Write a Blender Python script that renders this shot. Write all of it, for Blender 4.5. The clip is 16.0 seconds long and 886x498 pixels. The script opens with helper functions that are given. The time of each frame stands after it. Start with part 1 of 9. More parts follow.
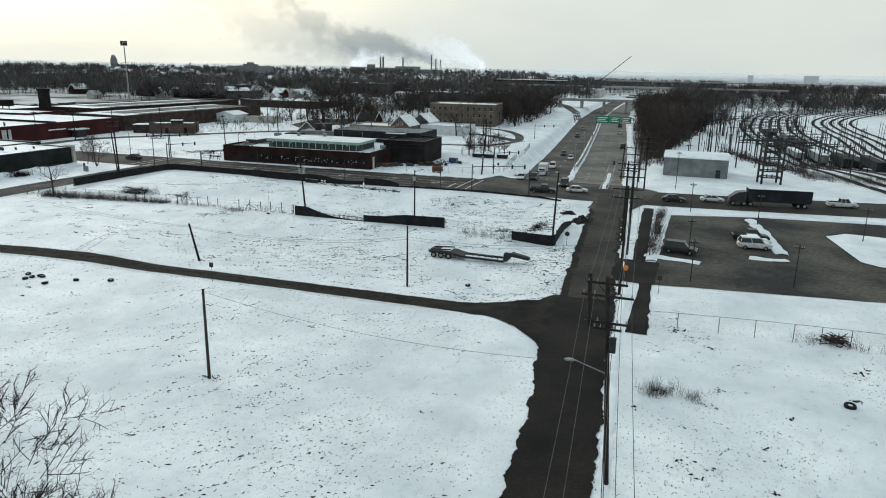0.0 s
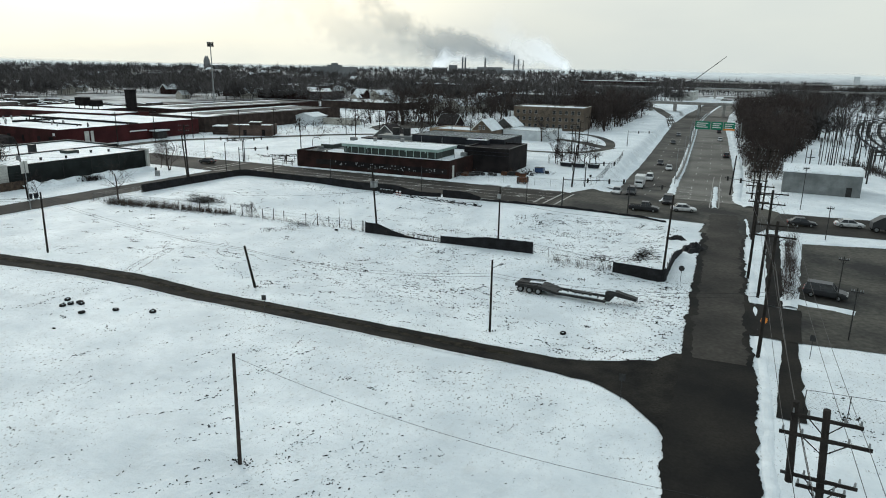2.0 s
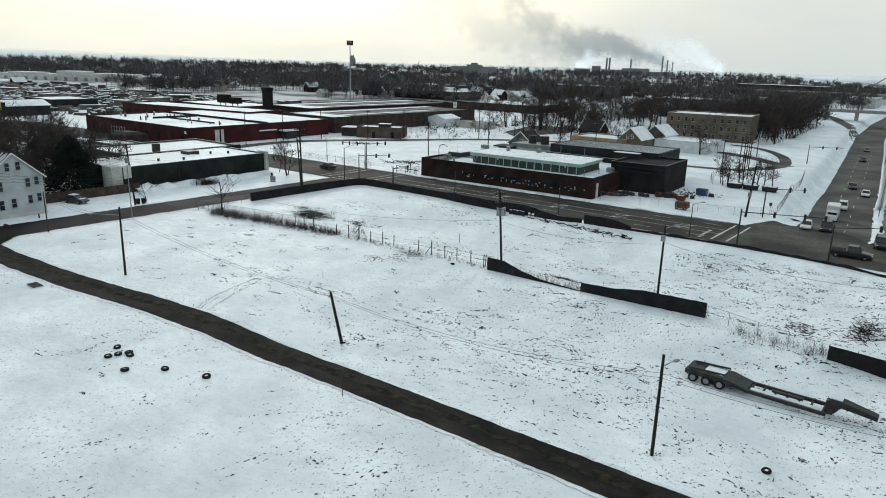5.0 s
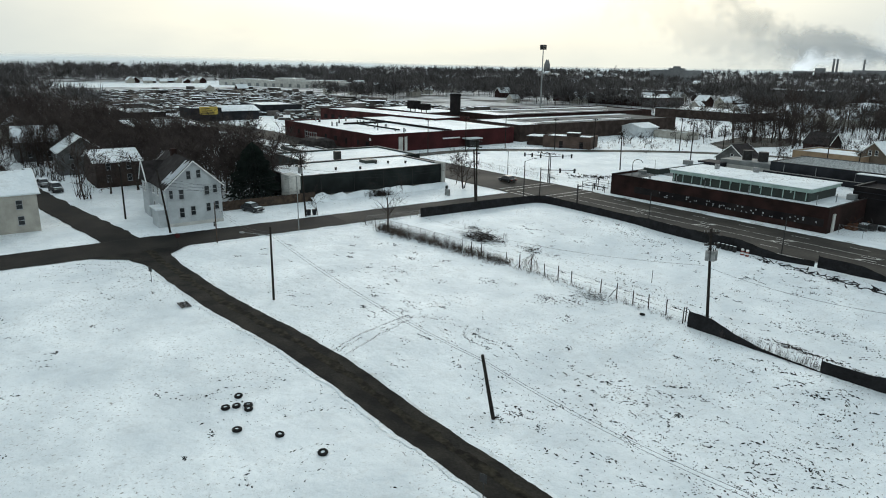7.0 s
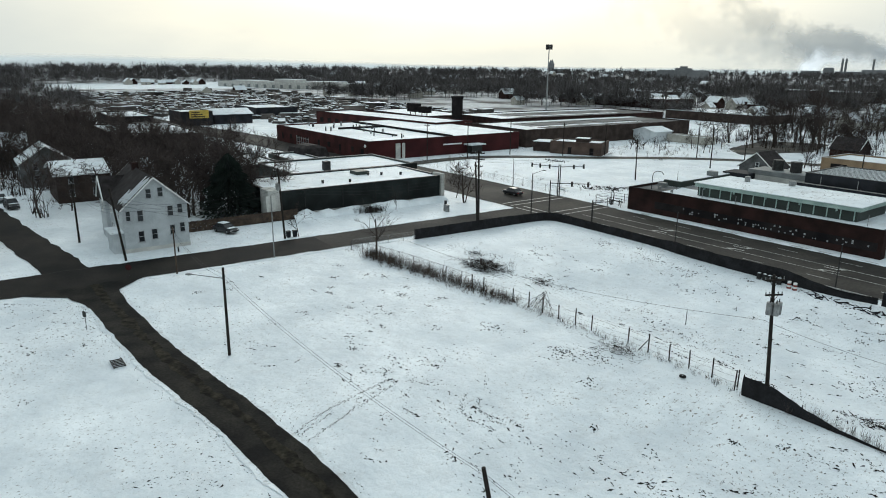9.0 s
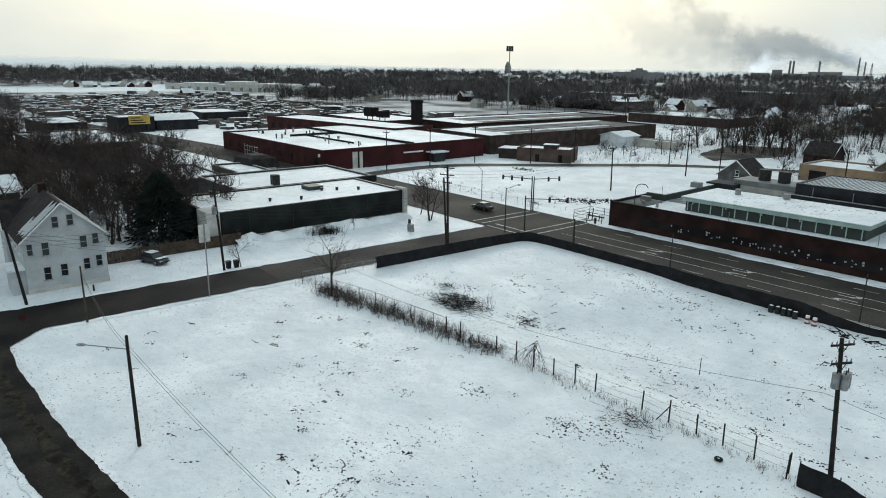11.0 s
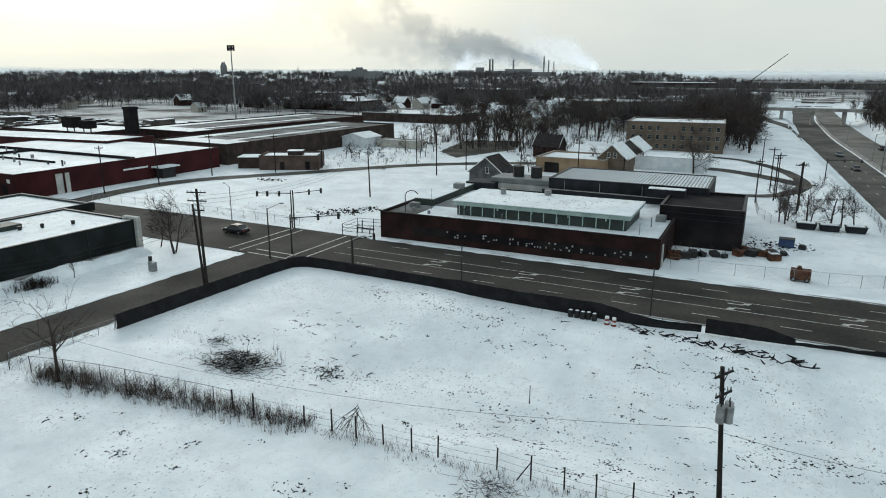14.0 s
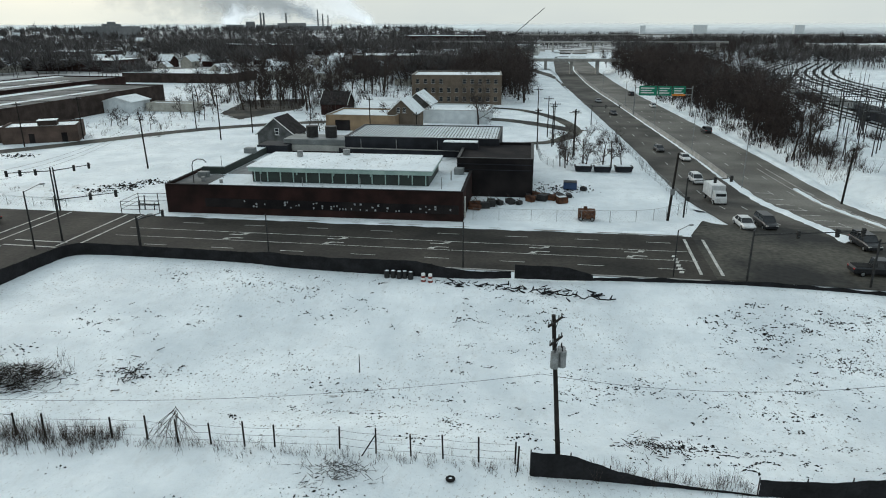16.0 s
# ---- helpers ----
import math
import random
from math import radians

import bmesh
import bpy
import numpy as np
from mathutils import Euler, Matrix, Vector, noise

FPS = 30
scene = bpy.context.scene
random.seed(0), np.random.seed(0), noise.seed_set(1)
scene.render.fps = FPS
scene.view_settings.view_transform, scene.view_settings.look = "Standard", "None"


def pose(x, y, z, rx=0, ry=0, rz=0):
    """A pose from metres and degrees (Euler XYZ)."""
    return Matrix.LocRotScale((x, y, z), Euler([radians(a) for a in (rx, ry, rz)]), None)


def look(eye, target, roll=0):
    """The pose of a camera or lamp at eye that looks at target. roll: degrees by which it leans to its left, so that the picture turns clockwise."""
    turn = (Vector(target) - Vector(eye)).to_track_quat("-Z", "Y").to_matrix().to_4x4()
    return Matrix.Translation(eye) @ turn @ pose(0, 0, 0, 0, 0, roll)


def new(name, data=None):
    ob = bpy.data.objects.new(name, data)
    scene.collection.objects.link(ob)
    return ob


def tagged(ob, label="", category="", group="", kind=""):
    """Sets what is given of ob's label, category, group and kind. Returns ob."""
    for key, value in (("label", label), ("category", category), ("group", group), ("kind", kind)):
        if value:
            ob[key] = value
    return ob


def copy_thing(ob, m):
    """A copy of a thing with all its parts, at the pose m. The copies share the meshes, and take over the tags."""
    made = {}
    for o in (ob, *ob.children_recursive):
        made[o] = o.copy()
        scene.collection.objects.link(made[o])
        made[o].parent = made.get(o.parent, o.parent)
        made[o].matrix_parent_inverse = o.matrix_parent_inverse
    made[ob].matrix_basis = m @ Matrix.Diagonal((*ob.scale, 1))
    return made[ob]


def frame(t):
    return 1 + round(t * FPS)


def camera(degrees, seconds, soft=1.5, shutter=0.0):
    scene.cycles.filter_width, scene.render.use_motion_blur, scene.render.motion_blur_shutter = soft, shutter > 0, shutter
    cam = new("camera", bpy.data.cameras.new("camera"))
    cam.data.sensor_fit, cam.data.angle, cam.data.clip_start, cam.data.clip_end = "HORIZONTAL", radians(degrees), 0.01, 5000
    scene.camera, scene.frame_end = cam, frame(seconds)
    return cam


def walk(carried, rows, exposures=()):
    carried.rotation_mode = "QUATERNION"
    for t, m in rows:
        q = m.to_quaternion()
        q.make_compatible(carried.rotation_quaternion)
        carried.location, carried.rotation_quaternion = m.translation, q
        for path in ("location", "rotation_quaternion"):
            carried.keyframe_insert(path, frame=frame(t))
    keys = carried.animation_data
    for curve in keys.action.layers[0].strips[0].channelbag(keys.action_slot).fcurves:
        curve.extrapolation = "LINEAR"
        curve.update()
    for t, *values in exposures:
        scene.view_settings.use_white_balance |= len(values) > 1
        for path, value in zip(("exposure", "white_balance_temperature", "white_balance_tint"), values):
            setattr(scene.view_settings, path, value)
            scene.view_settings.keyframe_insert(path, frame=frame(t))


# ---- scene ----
cam = camera(66.6, 16.0, 1.0)
PATH = [
    (0, (63.081, -103.269, 25.985), (62.431, -101.451, 25.464), 1.0),
    (0.5, (61.471, -99.996, 26.019), (60.82, -98.177, 25.499), 1.1),
    (1, (59.862, -96.751, 26.067), (59.212, -94.933, 25.546), 1.0),
    (1.5, (58.192, -93.548, 26.082), (57.492, -91.749, 25.56), 0.9),
    (2, (56.584, -90.271, 26.106), (55.727, -88.542, 25.583), 1.0),
    (2.5, (54.989, -87.051, 26.092), (54.036, -85.373, 25.568), 1.1),
    (3, (53.384, -83.887, 26.082), (52.315, -82.28, 25.557), 1.0),
    (3.5, (51.803, -80.779, 26.108), (50.714, -79.186, 25.582), 0.9),
    (4, (49.975, -77.785, 26.124), (48.873, -76.201, 25.597), 0.8),
    (4.2, (49.136, -76.621, 26.114), (48.018, -75.05, 25.585), 0.9),
    (6.3, (40.047, -64.815, 26.06), (38.701, -63.434, 25.533), 1.0),
    (6.5, (39.063, -63.701, 26.06), (37.666, -62.371, 25.532), 0.7),
    (7, (36.458, -60.821, 26.075), (34.901, -59.681, 25.547), 0.8),
    (7.5, (33.807, -58.116, 26.101), (32.243, -56.988, 25.573), 0.8),
    (8, (31.006, -55.734, 26.13), (29.441, -54.605, 25.602), 0.7),
    (10.3, (17.537, -46.402, 26.464), (15.978, -45.263, 25.94), 0.8),
    (10.5, (16.371, -45.691, 26.456), (14.838, -44.517, 25.932), 0.8),
    (11, (13.553, -44.15, 26.459), (12.063, -42.922, 25.938), 0.7),
    (11.5, (10.824, -42.591, 26.539), (9.368, -41.322, 26.018), 0.6),
    (12, (8.247, -41.242, 26.563), (6.865, -39.892, 26.047), 0.5),
    (12.5, (6.11, -40.157, 26.555), (4.822, -38.715, 26.042), 0.5),
    (13, (4.335, -39.336, 26.565), (3.172, -37.791, 26.055), 0.4),
    (13.5, (2.878, -38.73, 26.569), (1.852, -37.091, 26.056), 0.2),
    (14, (1.621, -38.219, 26.6), (0.721, -36.509, 26.083), 0.1),
    (14.5, (0.723, -37.79, 26.644), (-0.047, -36.019, 26.123), 0.0),
    (15, (-0.017, -37.556, 26.594), (-0.637, -35.733, 26.052), 0.0),
    (15.5, (-0.67, -37.1, 26.665), (-1.146, -35.265, 26.029), -0.0),
    (16, (-1.06, -36.68, 26.623), (-1.375, -34.81, 25.986), -0.1),
]
walk(cam, [(t, look(eye, target, roll)) for t, eye, target, roll in PATH], [(0.0, 0.17, 5740, 6.5), (16.0, 0.15, 5700, 6.5)])

# ---- world, sun ----
SUN_AZ, SUN_EL = radians(-54), radians(20)      # azimuth from +y towards +x
SUN_DIR = Vector((math.sin(SUN_AZ) * math.cos(SUN_EL), math.cos(SUN_AZ) * math.cos(SUN_EL), math.sin(SUN_EL)))
world = bpy.data.worlds.new("world")
scene.world = world
world.use_nodes = True
wn, wl = world.node_tree.nodes, world.node_tree.links
bg = wn["Background"]
sky = wn.new("ShaderNodeTexSky")
sky.sky_type, sky.sun_disc = "NISHITA", False
sky.sun_elevation, sky.sun_rotation = SUN_EL, SUN_AZ
sky.air_density, sky.dust_density, sky.ozone_density = 1.2, 8.0, 1.0
scaled = wn.new("ShaderNodeMix")
scaled.data_type = "RGBA"
scaled.blend_type = "MULTIPLY"
scaled.inputs["Factor"].default_value = 1.0
wl.new(sky.outputs["Color"], scaled.inputs["A"])
scaled.inputs["B"].default_value = (1.0, 1.0, 1.0, 1)
# the overcast veil: bluer overhead, pale and faintly warm low down, brightest round the hidden sun
wtc = wn.new("ShaderNodeTexCoord")
wsep = wn.new("ShaderNodeSeparateXYZ")
wl.new(wtc.outputs["Generated"], wsep.inputs["Vector"])


def world_range(src, lo, hi):
    r = wn.new("ShaderNodeMapRange")
    r.interpolation_type = "SMOOTHSTEP"
    r.inputs["From Min"].default_value, r.inputs["From Max"].default_value = lo, hi
    wl.new(src, r.inputs["Value"])
    return r.outputs["Result"]


def world_mix(fac, a, b):
    x = wn.new("ShaderNodeMix")
    x.data_type = "RGBA"
    if isinstance(fac, float):
        x.inputs["Factor"].default_value = fac
    else:
        wl.new(fac, x.inputs["Factor"])
    for k, v in (("A", a), ("B", b)):
        if isinstance(v, tuple):
            x.inputs[k].default_value = (*v, 1)
        else:
            wl.new(v, x.inputs[k])
    return x.outputs["Result"]


wdot = wn.new("ShaderNodeVectorMath")
wdot.operation = "DOT_PRODUCT"
wl.new(wtc.outputs["Generated"], wdot.inputs[0])
wdot.inputs[1].default_value = (math.sin(SUN_AZ) * math.cos(0.14), math.cos(SUN_AZ) * math.cos(0.14), math.sin(0.14))
wstretch = wn.new("ShaderNodeMapping")
wstretch.inputs["Scale"].default_value = (3.0, 3.0, 9.0)
wl.new(wtc.outputs["Generated"], wstretch.inputs["Vector"])
wcloud = wn.new("ShaderNodeTexNoise")
wcloud.inputs["Scale"].default_value, wcloud.inputs["Detail"].default_value = 1.3, 6
wl.new(wstretch.outputs["Vector"], wcloud.inputs["Vector"])
veil = world_mix(world_range(wsep.outputs["Z"], 0.06, 0.55), (8.45, 8.2, 6.95), (7.85, 8.25, 7.75))
veil = world_mix(world_range(wdot.outputs["Value"], 0.80, 0.985), veil, (11.2, 10.3, 8.1))
veil = world_mix(world_range(wcloud.outputs["Fac"], 0.35, 0.75), veil, world_mix(0.5, veil, (7.2, 7.2, 6.5)))
wl.new(world_mix(0.78, scaled.outputs["Result"], veil), bg.inputs["Color"])
bg.inputs["Strength"].default_value = 0.102
sun_data = bpy.data.lights.new("sun", "SUN")
sun_data.energy, sun_data.angle, sun_data.color = 0.7, radians(14), (1.0, 0.95, 0.86)
sun = new("sun", sun_data)
sun.matrix_world = look(SUN_DIR * 100, (0, 0, 0))


# ---- materials ----
def material(name, color, rough=0.8, metal=0.0, dark=None, scale=1.5, fine=18.0, bump=0.15, amount=0.5, island=0.0,
             coords="Object", spec=None, cut=(0.38, 0.66)):
    """A surface with variation at two scales: patches of a second colour and fine grain with relief."""
    m = bpy.data.materials.new(name)
    m.use_nodes = True
    n, l = m.node_tree.nodes, m.node_tree.links
    p = n["Principled BSDF"]
    p.inputs["Roughness"].default_value, p.inputs["Metallic"].default_value = rough, metal
    p.inputs["Specular IOR Level"].default_value = spec if spec is not None else (0.12 if rough >= 0.7 else 0.4)
    dark = dark or tuple(c * 0.6 for c in color)
    tc = n.new("ShaderNodeTexCoord")
    big = n.new("ShaderNodeTexNoise")
    big.inputs["Scale"].default_value, big.inputs["Detail"].default_value = scale, 6
    l.new(tc.outputs[coords], big.inputs["Vector"])
    ramp = n.new("ShaderNodeValToRGB")
    ramp.color_ramp.elements[0].position, ramp.color_ramp.elements[1].position = cut
    ramp.color_ramp.elements[0].color = (*dark, 1)
    ramp.color_ramp.elements[1].color = (*color, 1)
    l.new(big.outputs["Fac"], ramp.inputs["Fac"])
    small = n.new("ShaderNodeTexNoise")
    small.inputs["Scale"].default_value, small.inputs["Detail"].default_value = fine, 4
    l.new(tc.outputs[coords], small.inputs["Vector"])
    grain = n.new("ShaderNodeMix")
    grain.data_type, grain.blend_type = "RGBA", "OVERLAY"
    grain.inputs["Factor"].default_value = amount
    l.new(ramp.outputs["Color"], grain.inputs["A"])
    l.new(small.outputs["Fac"], grain.inputs["B"])
    out = grain.outputs["Result"]
    if island:
        info = n.new("ShaderNodeObjectInfo")
        geo = n.new("ShaderNodeNewGeometry")
        add = n.new("ShaderNodeMath")
        l.new(info.outputs["Random"], add.inputs[0])
        l.new(geo.outputs["Random Per Island"], add.inputs[1])
        ma = n.new("ShaderNodeMapRange")
        ma.inputs["From Max"].default_value = 2.0
        ma.inputs["To Min"].default_value, ma.inputs["To Max"].default_value = 1 - island, 1 + island
        l.new(add.outputs[0], ma.inputs["Value"])
        hv = n.new("ShaderNodeHueSaturation")
        l.new(ma.outputs["Result"], hv.inputs["Value"])
        l.new(out, hv.inputs["Color"])
        out = hv.outputs["Color"]
    l.new(out, p.inputs["Base Color"])
    if bump:
        b = n.new("ShaderNodeBump")
        b.inputs["Strength"].default_value, b.inputs["Distance"].default_value = bump, 0.05
        l.new(small.outputs["Fac"], b.inputs["Height"])
        l.new(b.outputs["Normal"], p.inputs["Normal"])
    return m


def snow_material(name, grass=(0.10, 0.085, 0.06), spots=0.5, size=1.0, dirt=0.35):
    """Thin snow with the grass, clods and bare soil that come through it."""
    m = bpy.data.materials.new(name)
    m.use_nodes = True
    n, l = m.node_tree.nodes, m.node_tree.links
    p = n["Principled BSDF"]
    p.inputs["Roughness"].default_value = 0.65
    p.inputs["Specular IOR Level"].default_value = 0.25
    geo = n.new("ShaderNodeNewGeometry")

    def tex(scale, detail=5, rough=0.6, stretch=(1, 1, 1)):
        mp = n.new("ShaderNodeMapping")
        mp.inputs["Scale"].default_value = stretch
        l.new(geo.outputs["Position"], mp.inputs["Vector"])
        t = n.new("ShaderNodeTexNoise")
        t.inputs["Scale"].default_value, t.inputs["Detail"].default_value = scale, detail
        t.inputs["Roughness"].default_value = rough
        l.new(mp.outputs["Vector"], t.inputs["Vector"])
        return t.outputs["Fac"]

    def ramp(src, a, b):
        r = n.new("ShaderNodeMapRange")
        r.inputs["From Min"].default_value, r.inputs["From Max"].default_value = a, b
        l.new(src, r.inputs["Value"])
        return r.outputs["Result"]

    def mix(f, a, b):
        x = n.new("ShaderNodeMix")
        x.data_type = "RGBA"
        l.new(f, x.inputs["Factor"])
        for k, v in (("A", a), ("B", b)):
            if isinstance(v, tuple):
                x.inputs[k].default_value = (*v, 1)
            else:
                l.new(v, x.inputs[k])
        return x.outputs["Result"]

    def mul(a, b):
        x = n.new("ShaderNodeMath")
        x.operation = "MULTIPLY"
        for k, v in enumerate((a, b)):
            if isinstance(v, float):
                x.inputs[k].default_value = v
            else:
                l.new(v, x.inputs[k])
        return x.outputs[0]

    tone = mix(ramp(tex(0.12 * size), 0.35, 0.7), (0.575, 0.625, 0.655), (0.81, 0.85, 0.865))
    tone = mix(mul(ramp(tex(0.9 * size, 6, 0.7, (1.0, 0.45, 1)), 0.52, 0.72), dirt), tone, (0.36, 0.36, 0.345))
    tone = mix(mul(ramp(tex(0.35 * size, 5, 0.7, (0.5, 1.0, 1)), 0.5, 0.75), dirt * 0.8), tone, (0.44, 0.45, 0.45))
    tone = mix(mul(ramp(tex(6.0 * size, 4, 0.7), 0.58, 0.72), dirt * 0.9), tone, (0.33, 0.33, 0.31))
    patch = ramp(tex(0.06 * size, 3), 0.42, 0.62)
    fleck = ramp(tex(4.6 * size, 3, 0.65, (1.0, 0.6, 1)), 0.60, 0.68)
    tone = mix(mul(mul(fleck, patch), spots * 1.5), tone, grass)
    crust = ramp(tex(11.0 * size, 3, 0.7, (1.0, 0.7, 1)), 0.56, 0.70)
    tone = mix(mul(mul(crust, ramp(tex(0.22 * size, 4, 0.7), 0.40, 0.66)), 0.45 * min(1.0, spots + dirt)), tone, (0.24, 0.24, 0.225))
    ridge = ramp(tex(0.85 * size, 7, 0.72, (0.45, 1.3, 1)), 0.66, 0.685)
    tone = mix(mul(mul(ridge, ramp(tex(0.09 * size, 3), 0.42, 0.60)), spots * 0.8), tone, tuple(c * 0.8 for c in grass))
    fleck2 = ramp(tex(1.7 * size, 6, 0.75, (1.2, 0.6, 1)), 0.66, 0.685)
    tone = mix(mul(fleck2, spots), tone, tuple(c * 1.1 for c in grass))
    l.new(tone, p.inputs["Base Color"])
    b = n.new("ShaderNodeBump")
    b.inputs["Strength"].default_value, b.inputs["Distance"].default_value = 0.8, 0.30
    l.new(tex(0.7 * size, 7, 0.62), b.inputs["Height"])
    l.new(b.outputs["Normal"], p.inputs["Normal"])
    return m


SNOW = snow_material("snow_field", spots=0.85, dirt=0.24)
SNOW_CLEAN = snow_material("snow_clean", spots=0.0, dirt=0.2, size=1.4)
SNOW_ROOF = snow_material("snow_roof", grass=(0.09, 0.09, 0.088), spots=0.8, size=0.6, dirt=0.5)
ROOF_FELT = material("roof_felt", (0.24, 0.245, 0.245), 0.9, dark=(0.085, 0.086, 0.084), scale=0.07, fine=1.2, bump=0.1, cut=(0.40, 0.75))
SNOW_THIN = snow_material("snow_thin", grass=(0.07, 0.065, 0.06), spots=1.0, size=0.7, dirt=0.9)
ASPHALT = material("asphalt_wet", (0.019, 0.017, 0.014), 0.8, dark=(0.006, 0.006, 0.006), scale=0.16, fine=4, bump=0.2, amount=0.6, spec=0.10)
MUD = material("mud_track", (0.026, 0.024, 0.020), 0.9, dark=(0.008, 0.008, 0.008), scale=0.35, fine=5, bump=0.5, amount=0.7, spec=0.08)
LANE_GRASS = material("trodden_grass", (0.034, 0.031, 0.022), 0.95, dark=(0.010, 0.009, 0.008), scale=1.1, fine=4, bump=0.6, amount=0.9, spec=0.05)
STREET = material("asphalt_street", (0.054, 0.049, 0.042), 0.85, dark=(0.021, 0.020, 0.018), scale=0.10, fine=2.2, bump=0.2, amount=0.6, spec=0.12)
ASPHALT_GREY = material("asphalt_salted", (0.100, 0.094, 0.082), 0.85, dark=(0.040, 0.037, 0.033), scale=0.11, fine=3, bump=0.2, spec=0.2)
# paler than the left carriageway: its grazing-view sheen averaged into the base colour
ASPHALT_PALE = material("asphalt_sheen_pale", (0.175, 0.168, 0.150), 0.85, dark=(0.095, 0.090, 0.080), scale=0.09, fine=3, bump=0.2, spec=0.2)
ASPHALT_LOT = material("asphalt_lot", (0.072, 0.068, 0.056), 0.85, dark=(0.019, 0.019, 0.018), scale=0.10, fine=1.6, bump=0.2, amount=0.8, cut=(0.40, 0.62), spec=0.2)
PAINT = material("road_paint", (0.55, 0.55, 0.52), 0.7, dark=(0.28, 0.28, 0.26), scale=1.2, fine=9)
CONCRETE = material("concrete", (0.36, 0.35, 0.33), 0.85, dark=(0.24, 0.235, 0.22), scale=0.5, fine=12)
BRICK_DARK = material("brick_dark", (0.036, 0.018, 0.016), 0.9, dark=(0.016, 0.010, 0.009), scale=0.35, fine=11, bump=0.3)
BRICK_BLACK = material("brick_sooty", (0.022, 0.019, 0.019), 0.95, dark=(0.010, 0.009, 0.010), scale=0.3, fine=8, bump=0.3)
BRICK_RED = material("brick_red_paint", (0.056, 0.015, 0.016), 0.85, dark=(0.032, 0.010, 0.011), scale=0.2, fine=9)
BRICK_MAROON = material("brick_maroon", (0.060, 0.020, 0.019), 0.9, dark=(0.030, 0.012, 0.012), scale=0.25, fine=9)
BRICK_BROWN = material("brick_brown", (0.14, 0.112, 0.085), 0.9, dark=(0.085, 0.067, 0.052), scale=0.3, fine=6)
BRICK_TAN = material("brick_tan", (0.29, 0.21, 0.13), 0.9, dark=(0.19, 0.135, 0.088), scale=0.3, fine=6)
SIDING = material("siding_white", (0.62, 0.65, 0.66), 0.6, dark=(0.50, 0.53, 0.55), scale=0.6, fine=14)
SIDING_BEIGE = material("siding_beige", (0.40, 0.385, 0.34), 0.6, dark=(0.29, 0.28, 0.245), scale=0.6, fine=14)
BRICK_SHOP = material("brick_weathered", (0.115, 0.082, 0.068), 0.9, dark=(0.06, 0.045, 0.038), scale=0.3, fine=6)
STORE_GREEN = material("cladding_black_green", (0.020, 0.025, 0.024), 0.75, dark=(0.010, 0.012, 0.012), scale=0.3, fine=7)
# pale grey for far buildings, with the haze over them put into the colour
FAR_GREY = material("far_hazed_grey", (0.20, 0.205, 0.21), 0.9, dark=(0.14, 0.145, 0.15), scale=0.03, fine=0.2, bump=0)
BRICK_UMBER = material("brick_umber", (0.058, 0.043, 0.037), 0.9, dark=(0.030, 0.023, 0.020), scale=0.4, fine=7)
SIDING_BLUE = material("siding_pale_blue_grey", (0.44, 0.47, 0.485), 0.6, dark=(0.34, 0.365, 0.38), scale=0.6, fine=14)
SIDING_GREY = material("siding_grey_weathered", (0.12, 0.122, 0.122), 0.8, dark=(0.06, 0.062, 0.06), scale=0.6, fine=14)
PANE_TRIM = material("window_trim_grey", (0.36, 0.38, 0.39), 0.6, dark=(0.24, 0.25, 0.26), scale=2)
TRIM = material("trim_white", (0.74, 0.75, 0.74), 0.5, dark=(0.6, 0.61, 0.6), scale=2)
SHINGLE = material("shingle", (0.036, 0.032, 0.032), 0.9, dark=(0.018, 0.016, 0.016), scale=1.0, fine=10)
WALL_GREY = material("wall_pale_block", (0.50, 0.50, 0.47), 0.85, dark=(0.36, 0.36, 0.34), scale=0.4, fine=7)
BAND_GREEN = material("band_dark_green", (0.030, 0.042, 0.036), 0.6, dark=(0.018, 0.024, 0.021), scale=0.4, fine=9)
GREEN_PALE = material("fascia_pale_green", (0.36, 0.46, 0.42), 0.6, dark=(0.24, 0.33, 0.30), scale=0.5, fine=10)
SHEET_GREY = material("sheet_metal_grey", (0.22, 0.235, 0.235), 0.55, 0.3, dark=(0.13, 0.14, 0.14), scale=0.4, fine=9)
SHEET_DARK = material("sheet_metal_dark", (0.028, 0.030, 0.036), 0.7, 0.1, dark=(0.014, 0.015, 0.018), scale=0.4, fine=7)
GLASS_DARK = material("window_glass_dark", (0.022, 0.026, 0.030), 0.12, dark=(0.012, 0.014, 0.016), scale=3, bump=0.0)
PANE_WHITE = material("pane_whitened", (0.40, 0.42, 0.42), 0.5, dark=(0.22, 0.23, 0.23), scale=2.5)
POLE_WOOD = material("pole_wood", (0.032, 0.028, 0.025), 0.9, dark=(0.016, 0.014, 0.013), scale=1.5, fine=22)
WOOD_PALE = material("wood_weathered", (0.085, 0.062, 0.046), 0.85, dark=(0.042, 0.032, 0.026), scale=1.5, fine=12)
METAL_DARK = material("metal_dark", (0.040, 0.040, 0.040), 0.6, 0.5, dark=(0.022, 0.022, 0.022), scale=2)
METAL_GREY = material("metal_grey", (0.30, 0.31, 0.31), 0.5, 0.6, dark=(0.18, 0.185, 0.185), scale=2)
RUST = material("rust", (0.14, 0.065, 0.035), 0.85, 0.2, dark=(0.05, 0.028, 0.02), scale=1.5)
TARP = material("tarp_black", (0.020, 0.020, 0.022), 0.75, dark=(0.011, 0.011, 0.012), scale=0.7, fine=5, bump=0.4)
RUBBER = material("rubber", (0.018, 0.018, 0.018), 0.8, dark=(0.010, 0.010, 0.010), scale=3)
BRANCH = material("dead_branches", (0.030, 0.026, 0.023), 0.95, dark=(0.014, 0.012, 0.011), scale=1.5, fine=10, island=0.4)
